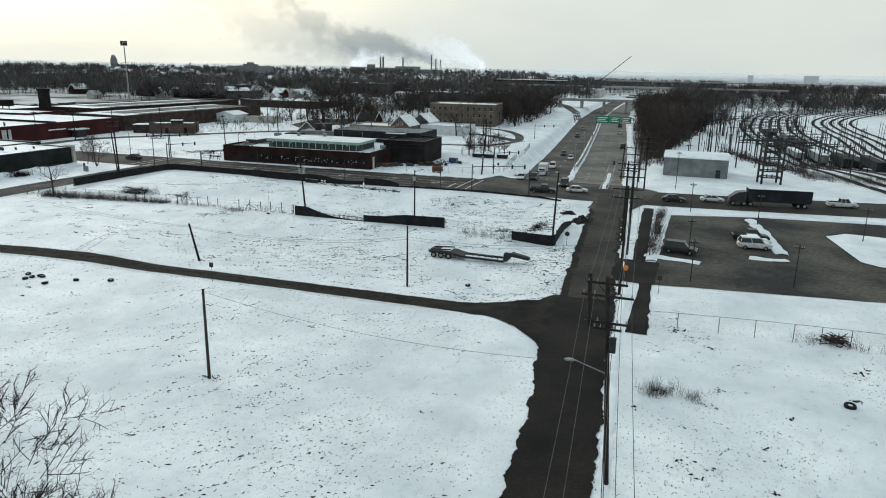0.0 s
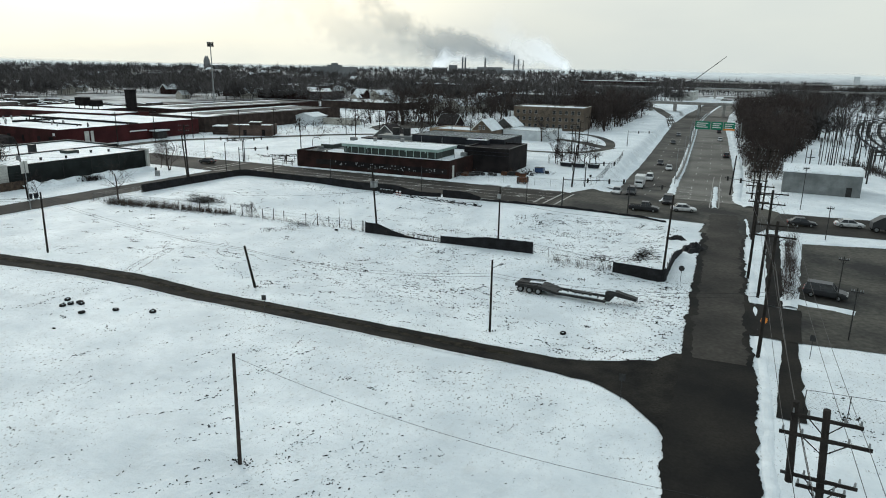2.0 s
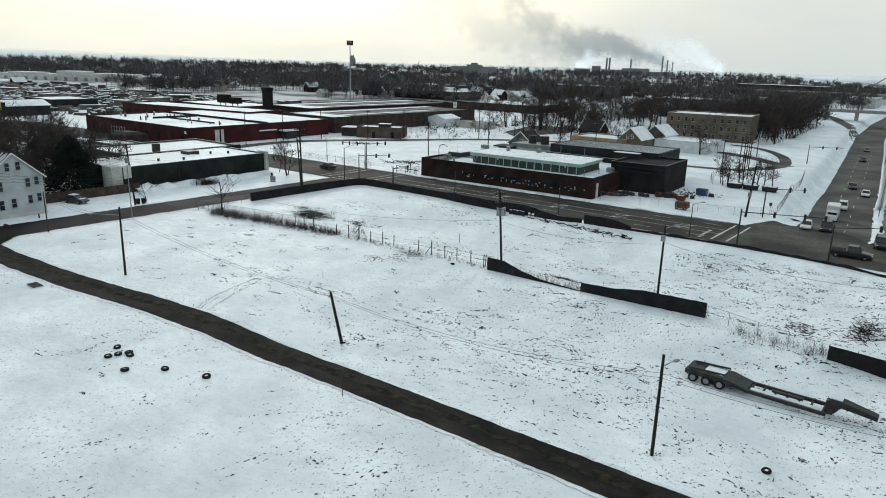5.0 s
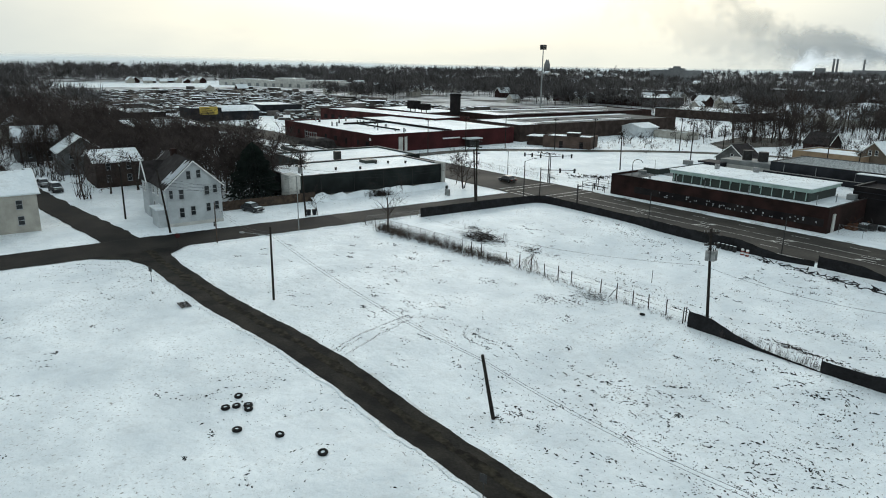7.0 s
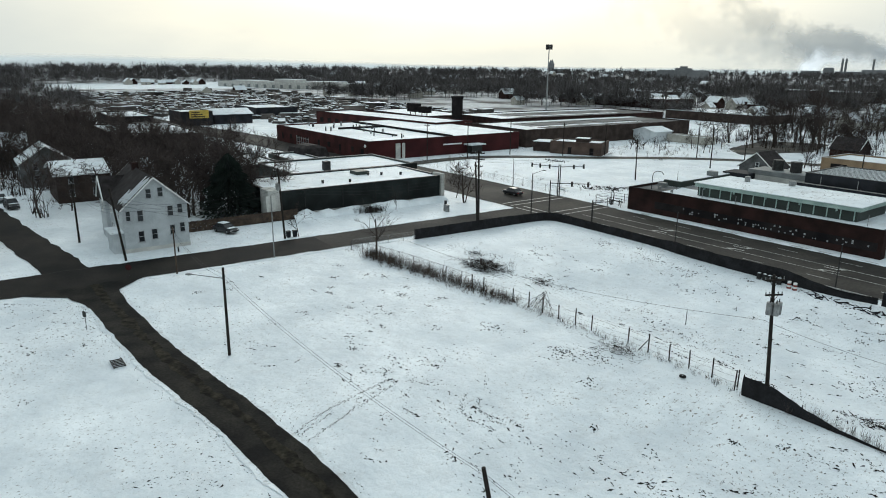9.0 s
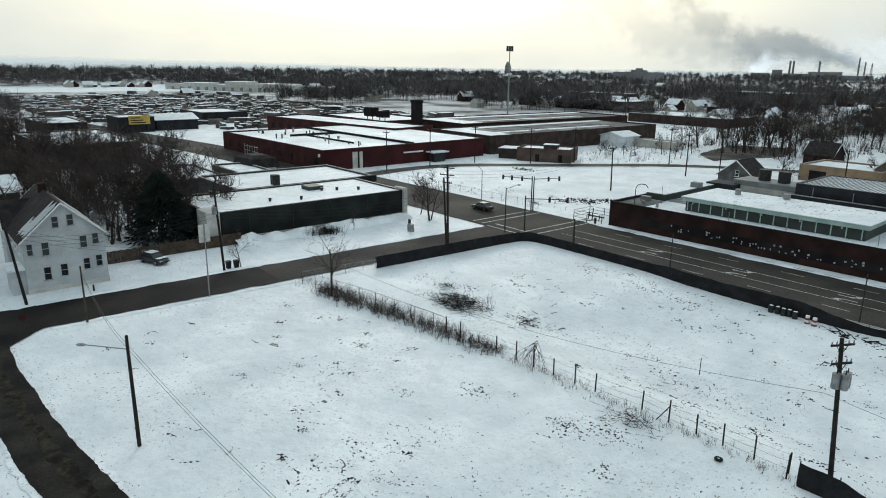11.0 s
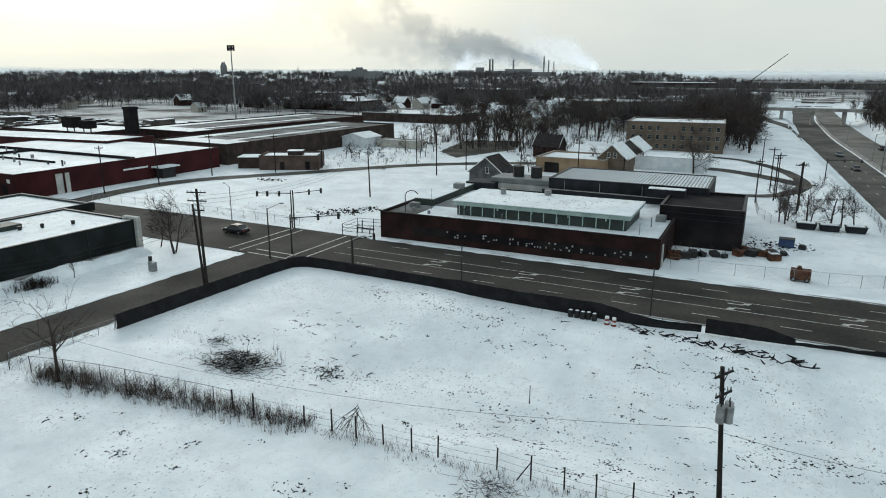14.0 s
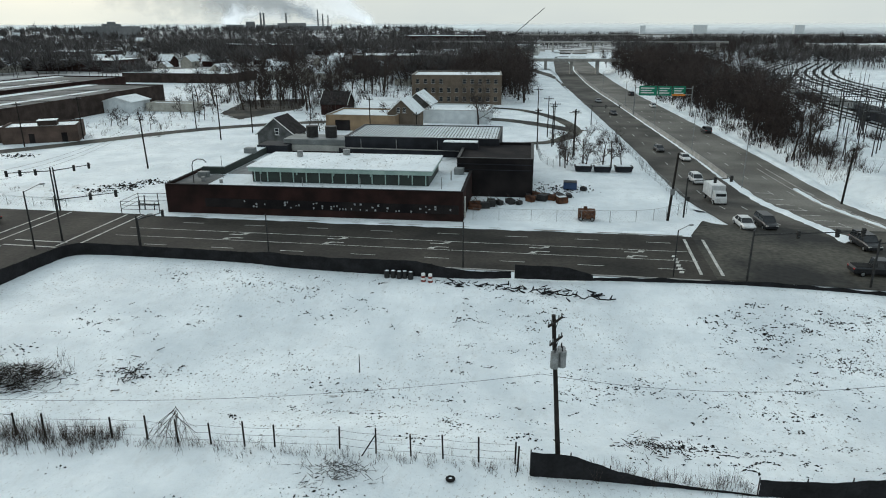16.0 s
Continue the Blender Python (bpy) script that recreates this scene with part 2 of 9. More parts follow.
BARK = material("bark", (0.060, 0.048, 0.042), 0.95, dark=(0.032, 0.026, 0.023), scale=1.5, fine=10, island=0.25)
TWIG = material("twig", (0.064, 0.052, 0.048), 0.95, dark=(0.034, 0.028, 0.026), scale=0.4, fine=5, island=0.35)
# paler than the near twigs: haze of distance put into the colour
TWIG_FAR = material("twig_far_hazed", (0.10, 0.094, 0.092), 0.95, dark=(0.05, 0.047, 0.047), scale=0.05, fine=1.0, island=0.35, bump=0)
SHRUB = material("shrub", (0.098, 0.078, 0.066), 0.95, dark=(0.045, 0.036, 0.031), scale=0.6, fine=5, island=0.35)
DRYGRASS = material("dry_grass", (0.15, 0.125, 0.085), 0.95, dark=(0.055, 0.046, 0.034), scale=0.3, fine=3, island=0.4, bump=0)
NEEDLE = material("needles", (0.014, 0.020, 0.016), 0.9, dark=(0.007, 0.010, 0.009), scale=0.8, fine=6, island=0.3)
SIGN_GREEN = material("sign_green", (0.010, 0.20, 0.115), 0.45, dark=(0.008, 0.16, 0.09), scale=1)
SIGN_ORANGE = material("sign_orange", (0.75, 0.26, 0.03), 0.5, dark=(0.6, 0.2, 0.02), scale=1)
SIGN_YELLOW = material("sign_yellow", (0.34, 0.26, 0.05), 0.5, dark=(0.5, 0.36, 0.05), scale=1)
ORANGE = material("plastic_orange_faded", (0.22, 0.05, 0.04), 0.6, dark=(0.12, 0.03, 0.025), scale=3)


# ---- building blocks ----
def part(name, bm, mat, parent=None, label=""):
    me = bpy.data.meshes.new(name)
    bm.normal_update()
    bm.to_mesh(me)
    bm.free()
    for m in (mat if isinstance(mat, (list, tuple)) else [mat]):
        me.materials.append(m)
    ob = new(name, me)
    if parent is not None:
        ob.parent = parent
    if label:
        ob["label"] = label
    return ob


def holder(name, label, category, group="", at=(0, 0, 0), rz=0.0):
    e = new(name)
    e.empty_display_size = 0.5
    e.location, e.rotation_euler = at, (0, 0, rz)
    return tagged(e, label, category, group)


def add_box(bm, x0, y0, z0, x1, y1, z1, mi=0, bevel=0.0):
    vs = [bm.verts.new((x, y, z)) for z in (z0, z1) for y in (y0, y1) for x in (x0, x1)]
    fs = []
    for q in ((0, 2, 3, 1), (4, 5, 7, 6), (0, 1, 5, 4), (2, 6, 7, 3), (0, 4, 6, 2), (1, 3, 7, 5)):
        f = bm.faces.new([vs[i] for i in q])
        f.material_index = mi
        fs.append(f)
    if bevel:
        es = list({e for f in fs for e in f.edges})
        bmesh.ops.bevel(bm, geom=es, offset=bevel, segments=1, affect="EDGES")
    return bm


def box(x0, y0, z0, x1, y1, z1, bevel=0.0):
    return add_box(bmesh.new(), x0, y0, z0, x1, y1, z1, 0, bevel)


def add_tube(bm, a, b, r0, r1, n=6, cap=True):
    a, b = Vector(a), Vector(b)
    d = (b - a)
    if d.length < 1e-6:
        return bm
    d.normalize()
    u = d.orthogonal().normalized()
    v = d.cross(u)
    ra, rb = [], []
    for i in range(n):
        k = 2 * math.pi * i / n
        o = u * math.cos(k) + v * math.sin(k)
        ra.append(bm.verts.new(a + o * r0))
        rb.append(bm.verts.new(b + o * r1))
    for i in range(n):
        j = (i + 1) % n
        bm.faces.new((ra[i], ra[j], rb[j], rb[i]))
    if cap:
        bm.faces.new(ra[::-1])
        bm.faces.new(rb)
    return bm


def tube(a, b, r0, r1, n=6):
    return add_tube(bmesh.new(), a, b, r0, r1, n)


def mesh_part(name, verts, faces, mat, parent=None, label=""):
    me = bpy.data.meshes.new(name)
    me.from_pydata(verts, [], faces)
    me.update()
    me.materials.append(mat)
    ob = new(name, me)
    if parent is not None:
        ob.parent = parent
    if label:
        ob["label"] = label
    return ob


def wire(name, pts, r, mat, parent=None, n=4):
    """A cable through the points as one thin tube."""
    verts, faces = [], []
    for i, p in enumerate(pts):
        a, b = Vector(pts[max(i - 1, 0)]), Vector(pts[min(i + 1, len(pts) - 1)])
        d = (b - a).normalized()
        u = d.cross(Vector((0, 0, 1)))
        u = u.normalized() if u.length > 1e-4 else Vector((1, 0, 0))
        v = u.cross(d)
        for k in range(n):
            q = 2 * math.pi * k / n
            verts.append(Vector(p) + (u * math.cos(q) + v * math.sin(q)) * r)
    for i in range(len(pts) - 1):
        for k in range(n):
            faces.append((i * n + k, i * n + (k + 1) % n, (i + 1) * n + (k + 1) % n, (i + 1) * n + k))
    return mesh_part(name, verts, faces, mat, parent)


def sag(a, b, drop, n=14):
    a, b = Vector(a), Vector(b)
    return [a.lerp(b, i / n) - Vector((0, 0, drop * 4 * (i / n) * (1 - i / n))) for i in range(n + 1)]


def smooth(a, b, x):
    k = min(1.0, max(0.0, (x - a) / (b - a)))
    return k * k * (3 - 2 * k)


MEDIAN = ((36.6, 52), (35.1, 70), (33.7, 85), (32.3, 100), (31.0, 120), (28.4, 150), (24.7, 190), (21.1, 230), (14.5, 300), (10.5, 370), (8.0, 430), (8.0, 620), (38, 900), (128, 1300))


def median_x(y):
    """Where the highway's median runs."""
    return float(np.interp(y, [p[1] for p in MEDIAN], [p[0] for p in MEDIAN]))


def ground_z(x, y):
    """The lie of the land: level streets, a shallow dip in the field, a sunken cleared lot the highway in its cutting and a far rise."""
    field = 0.9 * smooth(-16, 0, x) * (1 - smooth(40, 48, x)) * smooth(-44, -30, y) * (1 - smooth(-10, -3, y))
    lot = 1.9 * smooth(-44, -22, x) * (1 - smooth(34, 44, x)) * smooth(0.5, 9, y) * (1 - 0.8 * smooth(18, 31, y)) * (1 - smooth(31.8, 33.4, y))
    yard = 4.5 * smooth(64, 104, x) * smooth(96, 165, y) * (1 - smooth(570, 690, y))
    cut = 2.7 * smooth(48, 88, y) * (1 - smooth(570, 690, y))
    if cut:
        mid = median_x(y)
        cut *= smooth(mid - 17.0, mid - 13.6, x) * (1 - smooth(mid + 17.0, mid + 23.0, x))
    rise = 11.0 * smooth(780, 1100, math.hypot(x, y)) * smooth(-40, -260, x) if y > -200 else 0.0
    return rise - field - lot - max(yard, cut)


def along(points, step=2.0):
    """Points of a line, evenly set out along it, with its direction to the side."""
    pts = [Vector((*p[:2], 0)) for p in points]
    fine = []
    for i in range(len(pts) - 1):
        p0, p1, p2, p3 = pts[max(i - 1, 0)], pts[i], pts[i + 1], pts[min(i + 2, len(pts) - 1)]
        n = max(2, int((p2 - p1).length / step))
        for k in range(n):
            t = k / n
            fine.append(0.5 * ((2 * p1) + (p2 - p0) * t + (2 * p0 - 5 * p1 + 4 * p2 - p3) * t * t + (3 * p1 - p0 - 3 * p2 + p3) * t ** 3))
    fine.append(pts[-1])
    out = []
    for i, p in enumerate(fine):
        d = (fine[min(i + 1, len(fine) - 1)] - fine[max(i - 1, 0)]).normalized()
        out.append((p, Vector((d.y, -d.x, 0))))
    return out


def strip(name, points, left, right, mat, lift=0.05, ragged=0.0, step=2.0, label="", cross=4, parent=None, kind="structure", cat="road"):
    """A road or path along a line, from left to right metres beside it, lying on the land, with a ragged edge of snow."""
    verts, faces = [], []
    rows = along(points, step)
    if not callable(left):
        left = (lambda v: (lambda s: v))(left)
    if not callable(right):
        right = (lambda v: (lambda s: v))(right)
    s = 0.0
    for i, (p, n) in enumerate(rows):
        if i:
            s += (p - rows[i - 1][0]).length
        a = left(s) + ragged * (noise.noise((p.x * 0.35, p.y * 0.35, 3)) + 0.5 * noise.noise((p.x * 1.1, p.y * 1.1, 9)) + 0.4 * noise.noise((p.x * 3.1, p.y * 3.1, 7)))
        b = right(s) + ragged * (noise.noise((p.x * 0.35, p.y * 0.35, 17)) + 0.5 * noise.noise((p.x * 1.1, p.y * 1.1, 29)) + 0.4 * noise.noise((p.x * 3.1, p.y * 3.1, 27)))
        for k in range(cross + 1):
            q = p + n * (a + (b - a) * k / cross)
            verts.append((q.x, q.y, ground_z(q.x, q.y) + lift))
    w = cross + 1
    for i in range(len(rows) - 1):
        for k in range(cross):
            faces.append((i * w + k, (i + 1) * w + k, (i + 1) * w + k + 1, i * w + k + 1)[::-1])
    ob = mesh_part(name, verts, faces, mat, parent)
    return tagged(ob, label, cat, "", kind) if parent is None else ob


def bank(name, points, offset, width, height, mat=None, step=1.0, label="snow heaped along the road's edge"):
    """A low heap of snow along a line."""
    verts, faces = [], []
    rows = along(points, step)
    prof = ((-0.5, -0.06), (-0.3, 0.6), (0.0, 1.0), (0.28, 0.7), (0.5, -0.06))
    for p, n in rows:
        k = 0.75 + 0.8 * noise.noise((p.x * 0.4, p.y * 0.4, offset))
        side = offset + 0.25 * noise.noise((p.x * 0.7, p.y * 0.7, 5))
        for u, v in prof:
            q = p + n * (side + u * width * (0.8 + 0.5 * k))
            verts.append((q.x, q.y, ground_z(q.x, q.y) + 0.02 + max(v * height * k, -0.08)))
    for i in range(len(rows) - 1):
        for k in range(4):
            faces.append((i * 5 + k, (i + 1) * 5 + k, (i + 1) * 5 + k + 1, i * 5 + k + 1)[::-1])
    return tagged(mesh_part(name, verts, faces, mat or SNOW_CLEAN), label, "snow bank", "", "structure")


# ---- ground ----
def axis(lo, hi, fine, far):
    out, v, s = [], lo, fine
    while v <= hi:
        out.append(v)
        v += fine
    v, s = lo, fine
    left = []
    while v > -far:
        s *= 1.35
        v -= s
        left.append(v)
    v, s = out[-1], fine
    while v < far:
        s *= 1.35
        v += s
        out.append(v)
    return left[::-1] + out


gx, gy = axis(-110, 112, 1.6, 4700), axis(-112, 400, 1.9, 4700)
gverts = [(x, y, ground_z(x, y)) for y in gy for x in gx]
nx = len(gx)
gfaces = [(j * nx + i, j * nx + i + 1, (j + 1) * nx + i + 1, (j + 1) * nx + i) for j in range(len(gy) - 1) for i in range(nx - 1)]
ground = mesh_part("ground", gverts, gfaces, SNOW)
for f in ground.data.polygons:
    f.use_smooth = True
tagged(ground, "snow-covered open ground with dry grass showing through", "ground", "", "structure")

# ---- streets ----
LANE = [(-63, -40.6), (-50, -39.9), (-36, -38.9), (-20, -36.7), (5, -34.8), (27, -33.9), (42, -33.4)]
strip("lane_track", LANE, -1.9, 1.85, MUD, 0.05, 0.16, 0.3, "muddy dark lane crossing the snowy field")
strip("lane_slush", LANE[:-1] + [(36, -33.6)], -2.3, 2.25, SNOW_THIN, 0.035, 0.45, 0.3, "dirty slush along the edges of the lane")
strip("lane_crown", LANE[:-1] + [(36, -33.6)], -0.8, 0.1, LANE_GRASS, 0.07, 0.45, 0.3, "trodden brown grass along the middle of the lane")
WEST = [(-67.5, -130), (-66.8, -60), (-66.2, -20), (-65.8, 10), (-65.2, 36)]
strip("side_street_wet", [p for p in WEST if p[1] < -10] + [(-66.0, -8)], -3.9, 3.9, ASPHALT, 0.075, 0.5, 0.6, "wet black part of the side street")
strip("side_street", WEST, -4.1, 4.1, STREET, 0.06, 0.45, 0.7, "wet dark side street between snowy verges")
strip("house_street", [(-66, -41.5), (-76, -42.8), (-100, -46.4), (-130, -50.2), (-200, -57), (-320, -66)], -2.7, 2.7, ASPHALT, 0.055, 0.4, 1.5,
      "wet narrow street past the white house")
FRONT = [(-420, 12), (-300, 22), (-222, 33.5), (-150, 39.5), (-100, 41.3), (-58, 41.9), (0, 43), (30, 43.6), (56, 43.2), (103, 49.5), (180, 61), (300, 70)]
strip("front_street", FRONT, -8.0, 8.0, STREET, 0.05, 0.15, 2.0, "wide grey salted street with lane lines")
EAST = [(58.5, -125), (57.2, -90), (56.7, -66), (55.1, -45), (54.4, -31), (52.6, -10), (51.6, 4), (49.8, 30), (48.6, 44)]
strip("east_street", EAST, lambda s: -2.6 - 0.8 * smooth(70, 84, s), 3.0, ASPHALT, 0.07, 0.42, 0.25, "wet dark street with ragged snowy edges")
strip("east_street_worn", [(54.2, -27), (53.3, -18), (52.6, -10), (51.6, 4), (49.8, 30), (48.6, 44)], -2.5, 2.4, STREET, 0.085, 0.7, 0.5, "drier worn brown-grey part of the street")
strip("red_street", [(-128, 44), (-131, 60), (-129, 78), (-114, 100), (-92, 130), (-60, 150), (-20, 160), (5, 140)], -2.6, 2.6, ASPHALT_LOT, 0.06, 0.5, 2.5,
      "narrow back street through snowy lots")
HW_L = [(x - 6.3, y) for x, y in MEDIAN]
HW_R = [(x + 7.6, y) for x, y in MEDIAN]
strip("exit_ramp_road", [(12.5, 215), (7, 268), (-3, 322), (-14, 363), (-26, 408), (-50, 460)], -3.0, 3.0, ASPHALT_GREY, 0.065, 0.25, 3.0, "grey salted exit ramp leaving the highway")
strip("highway_left", HW_L, -6.1, 5.5, ASPHALT_GREY, 0.055, 0.2, 2.0, "grey salted highway carriageway")
strip("highway_right", HW_R, -6.8, 6.6, ASPHALT_PALE, 0.045, 0.2, 2.0, "grey salted highway carriageway")

# ground between the streets: junction, drives and parking
def flat(name, pts, mat, lift, label, cat="road", ragged=0.0):
    """A level patch bounded by a line of corners, with ragged edges."""
    out = []
    n = len(pts)
    for i in range(n):
        a, b = Vector(pts[i]), Vector(pts[(i + 1) % n])
        k = max(1, int((b - a).length / 1.2)) if ragged else 1
        d = (b - a).normalized()
        for j in range(k):
            p = a.lerp(b, j / k) + Vector((d.y, -d.x)) * ragged * (noise.noise((a.x + j * 0.7, b.y, lift)) + 0.4 * noise.noise((j * 2.3, a.y, 4)))
            out.append((p.x, p.y, ground_z(p.x, p.y) + lift))
    bm = bmesh.new()
    bm.faces.new([bm.verts.new(p) for p in out])
    bmesh.ops.triangulate(bm, faces=bm.faces[:])
    for _ in range(2):
        bmesh.ops.subdivide_edges(bm, edges=[e for e in bm.edges if e.calc_length() > 2.5], cuts=2, use_grid_fill=True)
        bmesh.ops.triangulate(bm, faces=bm.faces[:])
    for v in bm.verts:
        v.co.z = ground_z(v.co.x, v.co.y) + lift
    bmesh.ops.recalc_face_normals(bm, faces=bm.faces[:])
    if sum(f.normal.z for f in bm.faces) < 0:
        bmesh.ops.reverse_faces(bm, faces=bm.faces[:])
    return tagged(part(name, bm, mat), label, cat, "", "structure")


flat("junction_road", [(17, 36), (46.5, 34.5), (46.0, 27), (53.5, 26), (56, 35), (58, 52), (52, 60), (20, 60), (17, 52)], ASPHALT_LOT, 0.075, "grey worn asphalt of the wide junction", ragged=0.1)
flat("west_junction_road", [(-74, 34), (-60, 33.5), (-60, 50), (-74, 50)], STREET, 0.072, "grey asphalt junction with crossing lines")
flat("lane_mouth_road", [(40, -31.5), (45.5, -30.9), (48.6, -29.6), (50.0, -27.0), (53.5, -26.0), (54.5, -48), (52.8, -46), (51.0, -42), (48, -38.8), (44, -36.2), (40, -35.3)], MUD, 0.062, "muddy mouth of the lane at the street", ragged=0.2)
flat("house_corner_road", [(-62.5, -34.5), (-59, -38), (-54, -38.2), (-54, -42), (-59, -43.5), (-62.5, -48), (-64, -42)], MUD, 0.066, "muddy corner where lane meets the side street", ragged=0.25)
flat("parking_lot", [(60.6, -18.3), (60.6, -7.6), (61.5, 27), (77, 31.5), (150, 40), (150, -9.5), (87, -14.8)], ASPHALT_LOT, 0.05, "grey worn parking lot asphalt, salt-streaked", "parking lot", ragged=0.15)
flat("drive_road", [(54, -18.5), (61, -18.5), (61, -7.8), (54, -7.4)], ASPHALT, 0.08, "wet drive into the parking lot", ragged=0.2)
flat("footway_pavement", [(59.0, -36), (61.2, -36), (60.6, -18), (59.2, -18)], ASPHALT, 0.045, "wet bare footway beside the fence", "pavement", ragged=0.3)
flat("footway_north_pavement", [(57.4, -7.5), (59.2, -7.5), (58.2, 32), (56.2, 32)], ASPHALT, 0.045, "wet bare footway beside the parking lot", "pavement", ragged=0.25)
# bare soil and foot-worn patches north of the front street
flat("yard_track_road", [(-104, 62), (-84, 56), (-76, 56), (-74, 62), (-88, 68)], SNOW_THIN, 0.03, "thawed patches of an old foundation", "ground", ragged=1.5)
flat("dirt_turn_road", [(-92, 148), (-84, 176), (-92, 205), (-112, 196), (-104, 160)], ASPHALT_LOT, 0.05, "bare grey turning place in the snow", "road", ragged=1.5)
strip("loop_road", [(-24, 118), (-14, 119), (-7, 120.5), (-1, 125), (3.4, 138), (2.2, 152), (-3, 168), (-12.8, 183), (-24, 188)], -1.7, 1.7, ASPHALT_LOT, 0.055, 0.3, 1.5, "grey access loop beside the highway")

bank("east_bank_poles", EAST, 3.7, 0.7, 0.1)
bank("side_bank_field", [(-62, -34), (-61.6, -15), (-61, 2)], 0.2, 0.9, 0.15)
bank("side_bank_house", [(-70.9, -34), (-70.4, -12), (-69.8, 30)], 0.0, 0.9, 0.15)
bank("front_bank_far", [(-58, 50.4), (-20, 51.1), (14, 52.3)], 0.0, 1.6, 0.2)
bank("median_bank", [p for p in MEDIAN if p[1] < 101], 0.0, 1.7, 0.4, label="snow heaped on the highway median")
bank("median_bank_far", [p for p in MEDIAN if 99 < p[1] < 440], 0.55, 0.7, 0.3, label="thin snow along the median barrier")
bank("median_bank_far_west", [p for p in MEDIAN if 99 < p[1] < 440], -0.75, 0.6, 0.2, label="thin snow along the median barrier")
bank("ramp_divider_bank", [(42.9, 94), (43.6, 85), (44.7, 72), (45.6, 58), (46.4, 50)], 0.0, 1.0, 0.25, label="snow heaped between carriageway and ramp")
bank("shoulder_bank", [(52.5, 56), (50.2, 64), (48.9, 76), (48.2, 94), (47.6, 108), (46.8, 121), (44.6, 150), (41.2, 190), (37.6, 231), (31, 300)], 0.0, 1.8, 0.4, label="snow heaped on the highway shoulder")
bank("shoulder_bank_left", [(x - 13.7, y) for x, y in MEDIAN if 60 < y < 310], 0.0, 2.0, 0.35, label="snow heaped on the highway shoulder")
bank("store_berm", [(-83.6, -5.5), (-83.6, 10), (-83.4, 27)], 0.0, 3.8, 1.15, label="snow drifted against the store wall")
bank("parking_bank", [(60.3, 27.6), (77, 32.4), (110, 37)], 0.0, 1.8, 0.3)
bank("parking_bank_street", [(59.9, -7), (60.6, 26)], 0.0, 1.6, 0.3)
for isle in ([(58.9, -3.9), (62, -4.6), (66.5, -5.5)], [(75.2, 28.5), (77.2, 12), (77.8, 4)], [(73.2, 0.5), (75.5, 0.2), (78.2, 1.2)]):
    bank("parking_island_snow", isle, 0.0, 1.8, 0.3, label="snow on a raised parking island")
flat("parking_isle_snow", [(86, 19.5), (89.5, 23), (97, 22), (101, 8), (99, 2), (90, 2), (88, 4)], SNOW_CLEAN, 0.16, "snow-covered raised island in the parking lot", "snow")


def kerb(name, points, offset, width=0.18, height=0.14):
    verts, faces = [], []
    rows = along(points, 3.0)
    for p, n in rows:
        for u, v in ((0, -0.02), (0, height), (width, height), (width, -0.02)):
            q = p + n * (offset + u)
            verts.append((q.x, q.y, ground_z(q.x, q.y) + v))
    for i in range(len(rows) - 1):
        for k in range(3):
            faces.append((i * 4 + k, i * 4 + k + 1, (i + 1) * 4 + k + 1, (i + 1) * 4 + k))
    tagged(mesh_part(name, verts, faces, CONCRETE), "pale concrete street kerb", "kerb", "", "structure")


FRONT_MID = [(-58, 41.9), (0, 43), (16, 43.3)]
kerb("kerb_far", FRONT_MID, -8.35)
kerb("kerb_near", FRONT_MID, 8.0)
kerb("kerb_median", [(46.3, 50), (44.7, 72), (42.5, 100), (41.7, 112)], -0.95)
kerb("kerb_median_east", [(46.3, 50), (44.7, 72), (42.5, 100), (41.7, 112)], 0.75)

# road markings, each a thin coat on the asphalt
paint = holder("lane_lines", "worn white lane lines and turn arrows on the street", "road marking")
paint["kind"] = "structure"


def stripe(points, offset, w=0.13, lift=0.062, parent=None):
    return strip("line", points, offset - w / 2, offset + w / 2, PAINT, lift, 0.0, 3.0, cross=1, parent=parent or paint)


stripe(FRONT_MID, -1.7)
stripe(FRONT_MID, 1.7)
for x in range(-52, 12, 9):
    for o in (-4.9, 4.9):
        stripe([(x, 42.0 + (x + 58) * 0.019), (x + 3, 42.0 + (x + 61) * 0.019)], o)
for x in (15.4, 17.7):
    mesh_part("crosswalk_line", [(x, 37.0, 0.09), (x + 0.35, 37.0, 0.09), (x + 0.6, 50.2, 0.09), (x + 0.25, 50.2, 0.09)], [(0, 1, 2, 3)], PAINT, paint)
for k in range(6):
    y = 37.2 + k * 1.1
    mesh_part("crosswalk_bar", [(13.2, y, 0.068), (13.7, y, 0.068), (13.9, y + 0.75, 0.068), (13.4, y + 0.75, 0.068)], [(0, 1, 2, 3)], PAINT, paint)
for x in (-62.5, -60.2, -71.5, -73.8):
    mesh_part("crosswalk_line", [(x, 34.6, 0.09), (x + 0.3, 34.6, 0.09), (x + 0.3, 49.4, 0.09), (x, 49.4, 0.09)], [(0, 1, 2, 3)], PAINT, paint)
for y in (34.0, 36.0):
    mesh_part("crosswalk_line", [(-69.5, y, 0.09), (-62, y, 0.09), (-62, y + 0.3, 0.09), (-69.5, y + 0.3, 0.09)], [(0, 1, 2, 3)], PAINT, paint)


def arrow(x, y, flip):
    s = -1 if flip else 1
    pts = [(0, -0.10), (1.6, -0.10), (2.0, 0.25), (2.2, 0.05), (2.6, 0.75), (1.7, 0.75), (1.85, 0.5), (1.4, 0.12), (0, 0.12)]
    mesh_part("turn_arrow", [(x + s * a * 1.0, y + s * b * 1.1, 0.064) for a, b in pts], [tuple(range(len(pts)))], PAINT, paint)


